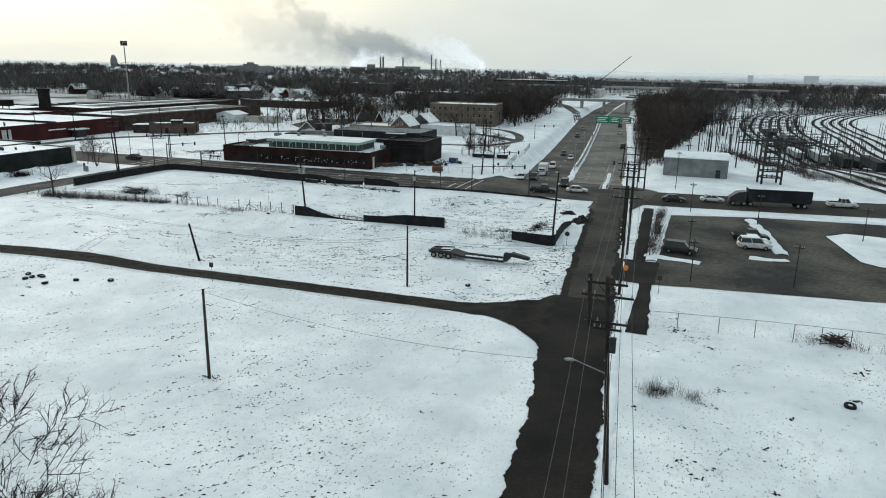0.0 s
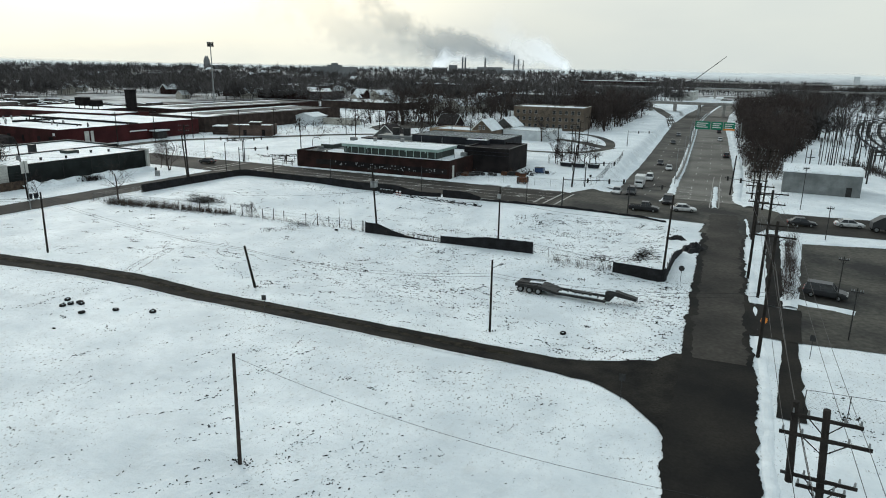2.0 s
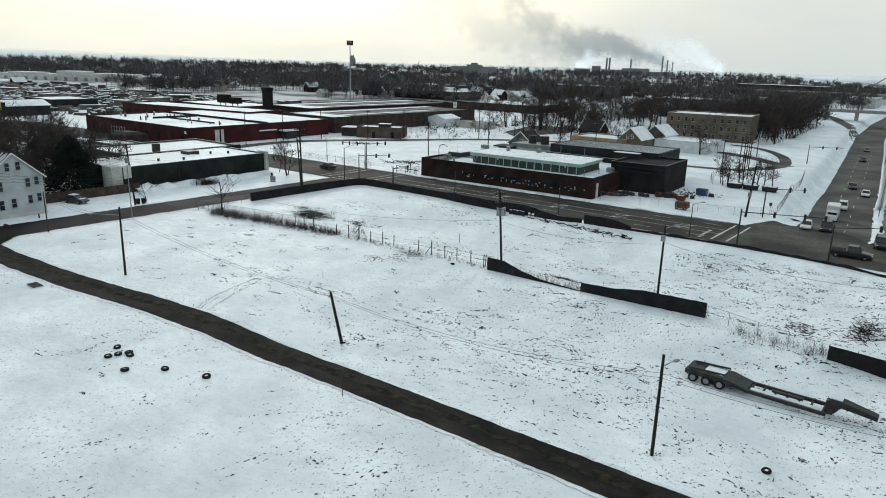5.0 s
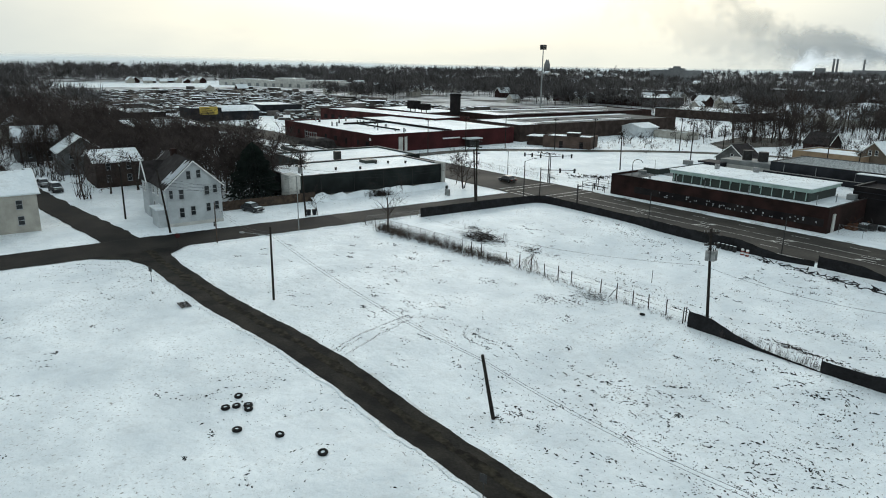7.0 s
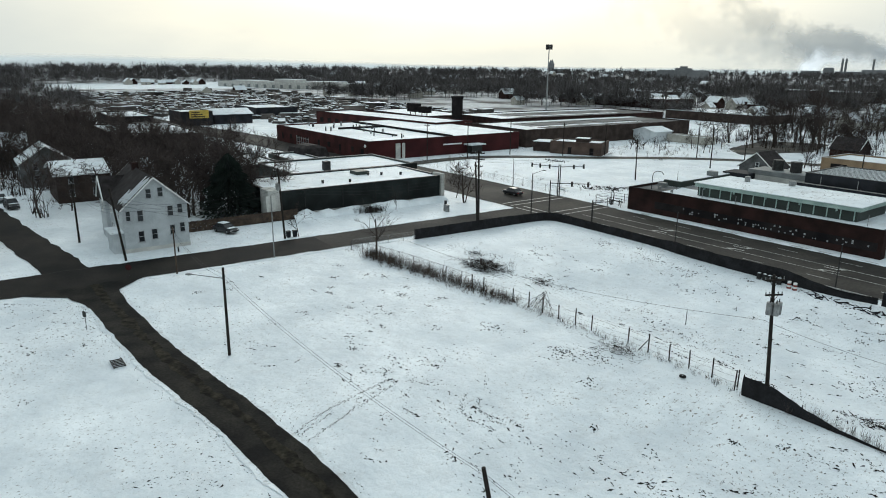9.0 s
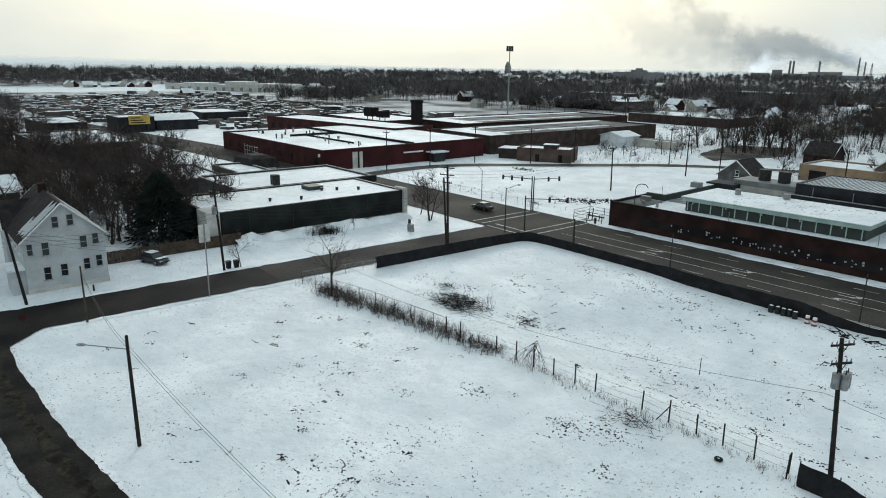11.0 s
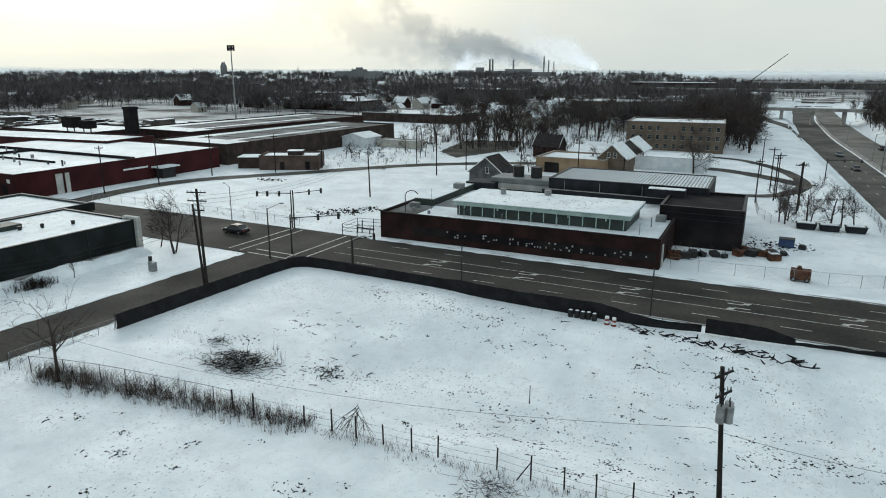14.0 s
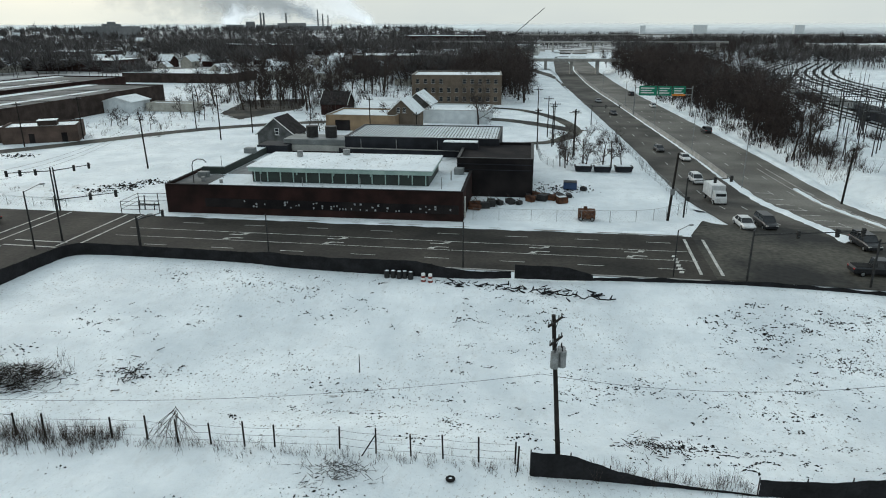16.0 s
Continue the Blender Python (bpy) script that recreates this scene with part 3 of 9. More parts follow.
for x in (-42, -28.5, -15, -2.5, 9):
    y = 42.0 + (x + 58) * 0.019
    arrow(x - 1.2, y + 0.55, False)
    arrow(x + 1.4, y - 0.75, True)
for o in (-8.4, -4.9, 4.3, 7.8, 11.2):
    for k in range(13):
        a = 62 + k * 13
        stripe([(median_x(a), a), (median_x(a + 3), a + 3)], o, 0.15, 0.07)
for k in range(7):
    y = 62 + k * 4.6
    x = median_x(y) + 1.6
    mesh_part("hatch_line", [(x + u, y + w, ground_z(x, y + w) + 0.07) for u, w in ((0, 0), (3.0, 0), (3.0, 0.3), (0, 0.3))], [(0, 1, 2, 3)], PAINT, paint)


# ---- buildings ----
def window_at(parent, c, w, h, axis_, out, frame_mat=TRIM, glass=GLASS_DARK, bar=True):
    """A window with its frame, sill and pane set on a wall face that looks along out (+-1) of axis_ ('x' or 'y')."""
    def bx(u0, v0, u1, v1, d0, d1):
        lo, hi = min(d0 * out, d1 * out), max(d0 * out, d1 * out)
        if axis_ == "x":
            return (c[0] + lo, c[1] + u0, c[2] + v0, c[0] + hi, c[1] + u1, c[2] + v1)
        return (c[0] + u0, c[1] + lo, c[2] + v0, c[0] + u1, c[1] + hi, c[2] + v1)
    f = 0.05
    bm = bmesh.new()
    for r in ((-w / 2 - f, -h / 2 - f, -w / 2, h / 2 + f), (w / 2, -h / 2 - f, w / 2 + f, h / 2 + f), (-w / 2, h / 2, w / 2, h / 2 + f), (-w / 2, -h / 2 - f, w / 2, -h / 2)):
        add_box(bm, *bx(*r, -0.02, 0.07))
    if bar:
        add_box(bm, *bx(-w / 2, -0.03, w / 2, 0.03, -0.02, 0.045))
    win = part("window", bm, frame_mat, parent)
    part("pane", box(*bx(-w / 2, -h / 2, w / 2, h / 2, -0.03, 0.02)), glass, win)
    part("sill", box(*bx(-w / 2 - 0.15, -h / 2 - f - 0.07, w / 2 + 0.15, -h / 2 - f, 0.0, 0.14)), frame_mat, win)
    return win


def block(name, label, cat, x0, y0, x1, y1, h, wall, roof=SNOW_ROOF, rz=0.0, pivot=None, parapet=0.35, z=0.0, group="", coping=None):
    """A flat-roofed building: walls of real thickness with a parapet, a roof deck with snow on it and a coping."""
    pivot = pivot or (x0, y0)
    e = holder(name, label, cat, group, (pivot[0], pivot[1], z), rz)
    a0, b0, a1, b1 = x0 - pivot[0], y0 - pivot[1], x1 - pivot[0], y1 - pivot[1]
    t = 0.35
    for r in ((a0, b0, a1, b0 + t), (a0, b1 - t, a1, b1), (a0, b0 + t, a0 + t, b1 - t), (a1 - t, b0 + t, a1, b1 - t)):
        part("wall", box(r[0], r[1], -0.3, r[2], r[3], h), wall, e)
    bm = bmesh.new()
    add_box(bm, a0 + t, b0 + t, h - parapet - 0.25, a1 - t, b1 - t, h - parapet)
    part("roof", bm, roof, e)
    bm = bmesh.new()
    for r in ((a0 - .06, b0 - .06, a1 + .06, b0 + t + .05), (a0 - .06, b1 - t - .05, a1 + .06, b1 + .06), (a0 - .06, b0 + t + .05, a0 + t + .05, b1 - t - .05), (a1 - t - .05, b0 + t + .05, a1 + .06, b1 - t - .05)):
        add_box(bm, r[0], r[1], h, r[2], r[3], h + 0.07)
    part("coping", bm, coping or CONCRETE, e)
    return e


def gable(name, label, x0, y0, x1, y1, eave, peak, wall, roof, ridge="x", z=0.0, over=0.4, snow=True, group="", cat="house", windows=()):
    """A house with gable walls, two roof slopes of real thickness, snow patches, chimney and windows."""
    cx, cy = (x0 + x1) / 2, (y0 + y1) / 2
    e = holder(name, label, cat, group, (cx, cy, z), 0 if ridge == "x" else math.pi / 2)
    L, W = ((x1 - x0) / 2, (y1 - y0) / 2) if ridge == "x" else ((y1 - y0) / 2, (x1 - x0) / 2)
    bm = bmesh.new()
    v = [bm.verts.new(p) for p in ((-L, -W, -0.3), (L, -W, -0.3), (L, W, -0.3), (-L, W, -0.3), (-L, -W, eave), (L, -W, eave), (L, W, eave), (-L, W, eave), (-L, 0, peak), (L, 0, peak))]
    for q in ((0, 1, 5, 4), (2, 3, 7, 6), (1, 2, 6, 9, 5), (3, 0, 4, 8, 7), (0, 3, 2, 1)):
        bm.faces.new([v[i] for i in q])
    part("wall", bm, wall, e)
    k = (peak - eave) / W
    for s in (-1, 1):
        bm = bmesh.new()
        y_e, z_e = s * (W + over), eave - over * k
        a = [(-L - over, y_e, z_e), (L + over, y_e, z_e), (L + over, 0, peak), (-L - over, 0, peak)]
        lo = [bm.verts.new((p[0], p[1], p[2] + 0.02)) for p in a]
        hi = [bm.verts.new((p[0], p[1], p[2] + 0.22)) for p in a]
        bm.faces.new(lo[::-1])
        bm.faces.new(hi)
        for i in range(4):
            bm.faces.new((lo[i], lo[(i + 1) % 4], hi[(i + 1) % 4], hi[i]))
        bmesh.ops.recalc_face_normals(bm, faces=bm.faces[:])
        part("roof", bm, roof, e)
    for s in (-1, 1):
        for sx in (-1, 1):
            part("bargeboard", tube((sx * (L + over + 0.02), s * (W + over), eave - over * k + 0.1), (sx * (L + over + 0.02), 0, peak + 0.1), 0.12, 0.12, 4), TRIM, e)
    return e, L, W

# -- brick factory on the front street --
fac = block("brick_factory", "long one-storey dark brick factory with a snowy roof", "factory", -57.3, 51.9, -13.4, 80, 4.25, BRICK_DARK, rz=radians(2.4), pivot=(-57.3, 51.9), coping=BRICK_BLACK)
bm = bmesh.new()
add_box(bm, 6, -0.06, 1.05, 43.3, 0.0, 2.35)
part("window_band", bm, BRICK_BLACK, fac, "sooty bricked-up window band")
rng = random.Random(3)
for i in range(72):
    u = 11.5 + i * 0.43
    for k in range(3):
        if rng.random() < (0.26 if 14 < i < 62 else 0.16):
            w, h = rng.uniform(0.14, 0.30), rng.uniform(0.14, 0.30)
            z = 1.2 + k * 0.36 + rng.uniform(-0.05, 0.05)
            part("glass_pane", box(u, -0.085, z, u + w, -0.062, z + h), PANE_WHITE, fac)
mon = part("roof_monitor", box(11.6, 4.6, 3.8, 38.4, 15.6, 5.55), BAND_GREEN, fac, "roof monitor with dark glazing under a pale green fascia")
part("fascia", box(11.2, 4.1, 5.55, 38.9, 16.0, 6.2, 0.03), GREEN_PALE, mon)
part("monitor_roof", box(11.0, 3.9, 6.204, 39.1, 16.2, 6.34, 0.04), SNOW_ROOF, mon)
for i in range(14):
    part("mullion", box(11.9 + i * 2.0, 4.5, 4.0, 12.05 + i * 2.0, 4.598, 5.55), GREEN_PALE, mon)
part("roof_duct", box(1.4, 9, 3.9, 5.2, 27.5, 5.0, 0.05), BAND_GREEN, fac, "long dark roof duct")
part("duct_snow", box(1.6, 9.4, 5.004, 5.0, 27.2, 5.08), SNOW_ROOF, fac)
for p, r, h in (((16.5, 12.5), 0.5, 1.0), ((23.5, 14.8), 0.6, 0.9), ((13.4, 3.2), 0.06, 1.5), ((20, 2.6), 0.05, 1.4), ((28.6, 2.8), 0.05, 1.6), ((40.5, 3), 0.05, 1.8), ((41.2, 9), 0.09, 1.5), ((4, 4), 0.3, 0.7), ((7.2, 3.2), 0.25, 0.6)):
    z0 = 6.3 if 11.6 < p[0] < 38.4 and 4.6 < p[1] < 15.6 else 3.85
    part("vent_pipe", tube((p[0], p[1], z0), (p[0], p[1], z0 + h), r, r, 8), METAL_GREY, fac)
part("roof_shed", box(3.4, 27, 3.9, 9, 32, 5.4), SHEET_DARK, fac)
part("felt_patch", box(0.4, 0.5, 3.904, 5.6, 8.6, 3.95), ROOF_FELT, fac, "bare dark roofing felt")
part("felt_patch", box(5.4, 9.5, 3.904, 9.8, 20.0, 3.95), ROOF_FELT, fac, "bare dark roofing felt")
gp_ = bmesh.new()
gpts = [(3.2, 2.6, 3.9), (3.2, 2.6, 6.6), (3.4, 2.7, 7.2), (4.0, 2.9, 7.5), (4.7, 3.2, 7.4), (5.1, 3.4, 6.9)]
for p0_, p1_ in zip(gpts, gpts[1:]):
    add_tube(gp_, p0_, p1_, 0.07, 0.07, 6)
part("gooseneck_pipe", gp_, METAL_DARK, fac)
part("roof_mast", tube((6.0, 6.5, 3.9), (6.0, 6.5, 7.4), 0.04, 0.03, 6), METAL_DARK, fac)
for x, y, w, d, h in ((2.0, 6.2, 1.6, 1.1, 0.9), (3.6, 20.5, 1.8, 1.4, 1.0), (7.6, 21.5, 1.4, 1.4, 0.8), (41.2, 13.0, 1.5, 1.2, 1.0), (26.0, 21.0, 2.0, 1.4, 1.2), (31.5, 20.2, 1.2, 1.2, 1.4)):
    part("roof_fan", box(x, y, 3.9 if y < 9 or x > 5.2 else 5.0, x + w, y + d, (3.9 if y < 9 or x > 5.2 else 5.0) + h, 0.06), SHEET_GREY, fac)
for i in range(5):
    part("fascia_bracket", box(13 + i * 5.6, 4.0, 5.2, 13.12 + i * 5.6, 4.5, 5.55), GREEN_PALE, mon)
part("loading_door", box(43.9, 1.6, 0.1, 44.05, 2.5, 3.1), WALL_GREY, fac)

rear = block("factory_rear_hall", "tall sooty rear hall with ribbed snow-dusted roof", "factory", -39, 81.3, -11, 97, 7.0, SHEET_DARK, roof=SNOW_THIN, rz=radians(2.4), pivot=(-39, 81.3), parapet=0.1, coping=METAL_DARK)
for i in range(46):
    part("roof_rib", box(0.6 + i * 0.59, 0.4, 6.9, 0.72 + i * 0.59, 15.2, 7.0), SHEET_GREY, rear)
for x in (3, 9.5, 17):
    part("downpipe", tube((x, -0.1, 0), (x, -0.1, 6.6), 0.08, 0.08), METAL_GREY, rear)
wing = block("factory_east_wing", "black-walled factory wing with a stepped flat roof", "factory", -16.5, 68.6, -4.4, 84, 6.2, BRICK_BLACK, roof=BRICK_BLACK, rz=radians(2.4), pivot=(-16.5, 68.6), coping=METAL_DARK)
for z in (4.3, 5.2):
    part("wall_course", box(-0.05, -0.08, z, 12.15, -0.004, z + 0.12), SHEET_DARK, wing)
part("roof_unit", box(-3.5, 9.4, 5.6, 2.6, 11.6, 7.0, 0.05), SHEET_DARK, wing)
part("unit_snow", box(-3.4, 9.5, 7.004, 2.5, 11.5, 7.1), SNOW_ROOF, wing)
link = block("factory_link", "low factory link roof with white plant on it", "factory", -40, 80.6, -18, 81.2, 5.0, SHEET_DARK)
tanks = holder("roof_plant", "pale corrugated plant housing with tanks behind the factory", "plant housing", "", (-47, 84, 0))
part("housing", box(-4, -2, -0.2, 9, 4, 5.2, 0.05), WALL_GREY, tanks)
part("parapet", box(-4.1, -2.1, 5.2, 9.1, 4.1, 6.2, 0.04), SHEET_GREY, tanks)
for x in (0.5, 4.2):
    part("tank", tube((x, 1, 6.2), (x, 1, 8.3), 1.1, 1.1, 14), METAL_DARK, tanks)

def loft_hut():
    """A hipped mansard roof."""
    bm = bmesh.new()
    rows = [[bm.verts.new((sx * w, sy * d, z)) for sx, sy in ((-1, -1), (1, -1), (1, 1), (-1, 1))] for w, d, z in ((4.9, 3.9, 2.0), (4.3, 3.3, 4.2), (2.8, 1.8, 4.9))]
    for a, b in zip(rows, rows[1:]):
        for i in range(4):
            bm.faces.new((a[i], a[(i + 1) % 4], b[(i + 1) % 4], b[i]))
    bm.faces.new(rows[0][::-1])
    bm.faces.new(rows[-1])
    return bm


# -- pale block store with a dark green band --
gst = block("block_store", "pale block-walled store with dark green band and snowy roof", "warehouse", -102.5, -8, -85.5, 28, 4.6, STORE_GREEN, parapet=0.18, coping=METAL_DARK)
part("band", box(16.98, 1.6, 1.5, 17.14, 35.2, 4.5), STORE_GREEN, gst, "dark green cladding band")
part("base_course", box(16.98, 1.6, -0.2, 17.08, 35.2, 0.5), CONCRETE, gst)
for y in (6, 13.5, 20.5, 27.8):
    part("downpipe", tube((17.2, y, 0.1), (17.2, y, 4.4), 0.05, 0.05, 6), METAL_DARK, gst)
part("end_pier", box(14.5, 35.6, -0.2, 17.6, 36.4, 5.0, 0.04), WALL_GREY, gst)
part("tall_end", box(13.6, -0.9, -0.2, 17.5, 1.2, 5.0, 0.04), WALL_GREY, gst)
for p in ((12, 12), (8, 24), (9.2, 26.5), (11, 30), (13.5, 17)):
    part("roof_vent", tube((p[0], p[1], 4.3), (p[0], p[1], 5.0), 0.22, 0.28, 8), METAL_DARK, gst)
part("roof_hatch", box(4, 22, 4.3, 7, 25, 5.1, 0.05), BAND_GREEN, gst)
g2 = block("rear_store", "low green-trimmed store with snow on its roof", "warehouse", -124, 4, -104, 34, 4.3, BAND_GREEN)
part("kerb_band", box(19.9, -0.2, 3.2, 20.3, 30.2, 4.5), STORE_GREEN, g2)
part("roof_stack", box(15.5, 8.6, 3.9, 16.9, 10.0, 5.9, 0.05), METAL_DARK, g2)
hut = holder("mansard_hut", "dark shingled hut with a steep hipped roof", "hut", "", (-146.7, 26.8, 0), radians(4))
part("wall", box(-4.2, -3.2, -0.2, 4.2, 3.2, 2.2), WALL_GREY, hut)
part("roof", loft_hut(), SHINGLE, hut)
block("yard_sheds", "row of low dark sheds with snowy flat roofs", "shed", -150, 2, -128, 12, 3.2, BAND_GREEN)
block("low_yard_shed", "low dark shed with a snowy flat roof", "shed", -148, 16, -129, 24, 3.0, BAND_GREEN)

# -- red painted warehouse --
red = block("red_warehouse", "long warehouse painted red with a wide snowy roof", "warehouse", -202.5, 42, -140, 99, 5.4, BRICK_RED, rz=radians(1), pivot=(-140, 42), coping=BRICK_MAROON)
part("maroon_face", box(-62.6, -0.06, -0.2, -0.2, -0.004, 5.25), BRICK_MAROON, red, "maroon brick street front")
for i, x in enumerate((-58, -51.5, -46, -39.2, -31, -24.4, -17, -9.6, -4.2)):
    part("blind_window", box(x, -0.11, 1.2 + 0.5 * (i % 2), x + 1.0 + 0.4 * (i % 3), -0.064, 3.2), BRICK_BLACK, red)
part("white_sign", box(-2.2, -0.11, 3.6, -1.2, -0.064, 4.4), TRIM, red, "small white sign on the wall")
rack = part("timber_rack", box(-37.6, -4.2, 0.0, -37.45, -4.05, 4.2), METAL_GREY, red, "pale open rack before the wall")
for k in range(6):
    part("upright", box(-37.4 + k * 1.6, -4.2, 0.0, -37.28 + k * 1.6, -4.08, 4.0), METAL_GREY, rack)
for z in (0.9, 2.2, 3.5):
    part("shelf_bar", box(-37.4, -4.04, z, -29.2, -3.92, z + 0.12), METAL_GREY, rack)
part("long_sign", box(0.0, 26, 2.9, 0.12, 33, 3.3), TRIM, red, "long faded white sign board")
part("roof_step", box(-62, 30, 5.06, -0.6, 56.4, 5.35), SNOW_ROOF, red, "raised rear roof under snow")
part("parapet_wall", box(-62.2, 29.6, 4.9, -0.4, 29.96, 5.75), BRICK_BLACK, red)
part("door_white", box(0.0, 9.0, 0, 0.09, 10.6, 4.4), WALL_GREY, red, "tall pale loading door")
part("door_white", box(0.0, 11.2, 0, 0.09, 12.2, 4.4), WALL_GREY, red, "tall pale loading door")
part("dock_roof", box(0.0, 34, 2.6, 3.4, 40, 2.95), SNOW_ROOF, red)
part("dock_house", box(0.4, 35, 0, 2.8, 39, 2.6), METAL_DARK, red)
part("fire_wall", box(-40, 12, 4.9, -39.6, 29.5, 5.7), BRICK_BLACK, red)
part("fire_wall", box(-39.5, 17, 4.9, -12, 17.4, 5.5), BRICK_BLACK, red)
rng = random.Random(8)
for i in range(22):
    x, y, s = rng.uniform(-58, -3), rng.uniform(3, 27), rng.uniform(0.25, 0.6)
    part("roof_vent", box(x, y, 4.95, x + s, y + s, 5.2 + rng.uniform(0.5, 1.3), 0.04), METAL_DARK if i % 2 else METAL_GREY, red)
rd3 = block("maroon_works", "long maroon brick works behind the warehouse", "factory", -253, 80, -176, 99, 6.0, BRICK_MAROON, rz=radians(8), pivot=(-253, 80), coping=BRICK_BLACK)
for i in range(13):
    part("blind_window", box(3 + i * 5.6, -0.08, 1.4, 5.4 + i * 5.6, -0.004, 3.6), BRICK_BLACK, rd3)
rd4 = block("dark_works", "long dark brick works with snow on the roof", "factory", -262, 110, -212, 136, 5.4, BRICK_DARK, coping=BRICK_BLACK)
stack = holder("chimney_stack", "square dark brick chimney beside the works", "chimney", "", (-195, 114, 0))
part("shaft", box(-1.6, -1.6, -0.3, 1.6, 1.6, 13.4, 0.05), BRICK_BLACK, stack)
part("cap", box(-1.8, -1.8, 13.404, 1.8, 1.8, 14.3, 0.05), BRICK_BLACK, stack)
for x in (33, 42):
    hd_ = part("roof_hopper", box(x, 2, 6.4, x + 6 - (x == 42), 5.5, 10.0 - (x == 42), 0.06), BRICK_BLACK, rd4, "dark raised roof hopper on legs")
    for u in (0.4, 4.2):
        part("leg", tube((x + u, 3.6, 5.1), (x + u, 3.6, 6.4), 0.2, 0.2, 6), METAL_DARK, hd_)
ls1 = block("long_shed", "long low shed with grey felt roof dusted with snow", "shed", -172, 103, -141.5, 190, 5.8, BRICK_UMBER, roof=ROOF_FELT, rz=radians(-1), pivot=(-172, 103), coping=BRICK_DARK)
ls2 = block("long_shed", "long low rear shed with grey felt roof dusted with snow", "shed", -206, 120, -173.5, 214, 6.6, BRICK_DARK, roof=ROOF_FELT, rz=radians(-2), pivot=(-206, 120), coping=BRICK_DARK)
for ob_, w_, l_, z_ in ((ls1, 30.5, 87, 5.45), (ls2, 32.5, 94, 6.25)):
    part("roof_snow", box(0.4, 0.5, z_, w_ * 0.16, l_ - 0.5, z_ + 0.06), SNOW_ROOF, ob_, "strip of snow left along the roof edge")
    part("roof_snow", box(w_ * 0.62, 0.5, z_, w_ * 0.70, l_ * 0.8, z_ + 0.06), SNOW_ROOF, ob_, "strip of snow left along the roof")
    part("roof_snow", box(w_ * 0.16, 0.5, z_, w_ - 0.5, l_ * 0.14, z_ + 0.05), SNOW_ROOF, ob_, "snow on the near end of the roof")
    for k in range(4):
        part("roof_seam", box(w_ * 0.2, l_ * (0.22 + 0.18 * k), z_, w_ - 0.5, l_ * (0.22 + 0.18 * k) + 0.25, z_ + 0.12), METAL_DARK, ob_)
sb = block("small_brick_shop", "small low brick shop with a snowy roof", "workshop", -127, 99.5, -111, 110, 3.8, BRICK_SHOP, rz=radians(29), pivot=(-127, 99.5), coping=BRICK_UMBER)
part("shop_lean_to", box(-6.5, 3.0, -0.2, -0.06, 9.5, 3.0), BRICK_UMBER, sb)
part("lean_to_roof", box(-6.6, 2.9, 3.004, -0.06, 9.6, 3.16), SNOW_ROOF, sb)
for x in (5.6, 12.4):
    part("shop_door", box(x, -0.06, 0, x + 1.2, -0.004, 2.2), BRICK_BLACK, sb)
part("roof_box", box(7, 4, 3.2, 11, 7, 4.6), BRICK_UMBER, sb)
part("roof_snow", box(6.9, 3.9, 4.604, 11.1, 7.1, 4.72), SNOW_ROOF, sb)
wsh, _, _ = gable("white_shed", "white metal shed with a snowy gable roof", -141, 156, -131, 166, 3.4, 4.8, SIDING, SNOW_ROOF, "y", cat="shed")
block("white_fence_building", "low pale shed beside the long shed", "shed", -130, 162, -114, 168, 2.6, SIDING_BEIGE)

# -- white house on the corner --
house, HL, HW = gable("white_house", "tall pale clapboard house with a dark gable roof", -90.5, -33.9, -75.4, -25.1, 6.4, 10.4, SIDING_BLUE, SHINGLE, "x")
for y, z, w, h in ((-0.75, 8.25, 0.72, 1.25), (0.85, 8.35, 0.72, 1.25), (-2.1, 5.2, 0.78, 1.5), (2.0, 5.5, 0.78, 1.4), (3.35, 5.7, 0.72, 1.25), (-2.2, 2.2, 0.78, 1.5), (-0.4, 2.35, 0.78, 1.4), (2.1, 2.7, 0.72, 1.3), (3.5, 2.9, 0.72, 1.3), (-3.7, 5.3, 0.6, 1.3)):
    window_at(house, (HL, y, z), w * 0.88, h, "x", 1, PANE_TRIM)
for x in (-0.6, 2.2, 5.0):
    for z in (2.3, 5.2):
        window_at(house, (x, -HW, z), 0.78, 1.4, "y", -1)
part("plinth", box(-HL - 0.04, -HW - 0.04, -0.3, HL + 0.04, HW + 0.04, 0.55), WALL_GREY, house)
gab = part("cross_gable", box(-6.6, -HW - 0.5, -0.2, -2.2, -HW - 0.004, 6.2), SIDING_BLUE, house)
bm = bmesh.new()
vs = [bm.verts.new(p) for p in ((-7, -HW - 0.8, 6.1), (-1.8, -HW - 0.8, 6.1), (-4.4, -HW - 0.8, 9.4), (-7, 0.2, 6.1), (-1.8, 0.2, 6.1), (-4.4, 0.2, 9.4))]
for q in ((0, 1, 2), (0, 2, 5, 3), (1, 4, 5, 2), (3, 5, 4), (0, 3, 4, 1)):
    bm.faces.new([vs[i] for i in q])
part("cross_roof", bm, SHINGLE, gab)
bm = bmesh.new()
for s_ in (-1, 1):
    add_tube(bm, (-4.4 + s_ * 2.75, -HW - 0.84, 6.0), (-4.4, -HW - 0.84, 9.45), 0.13, 0.13, 4)
part("cross_bargeboard", bm, TRIM, gab)
window_at(house, (-4.4, -HW - 0.5, 5.0), 0.8, 1.4, "y", -1)
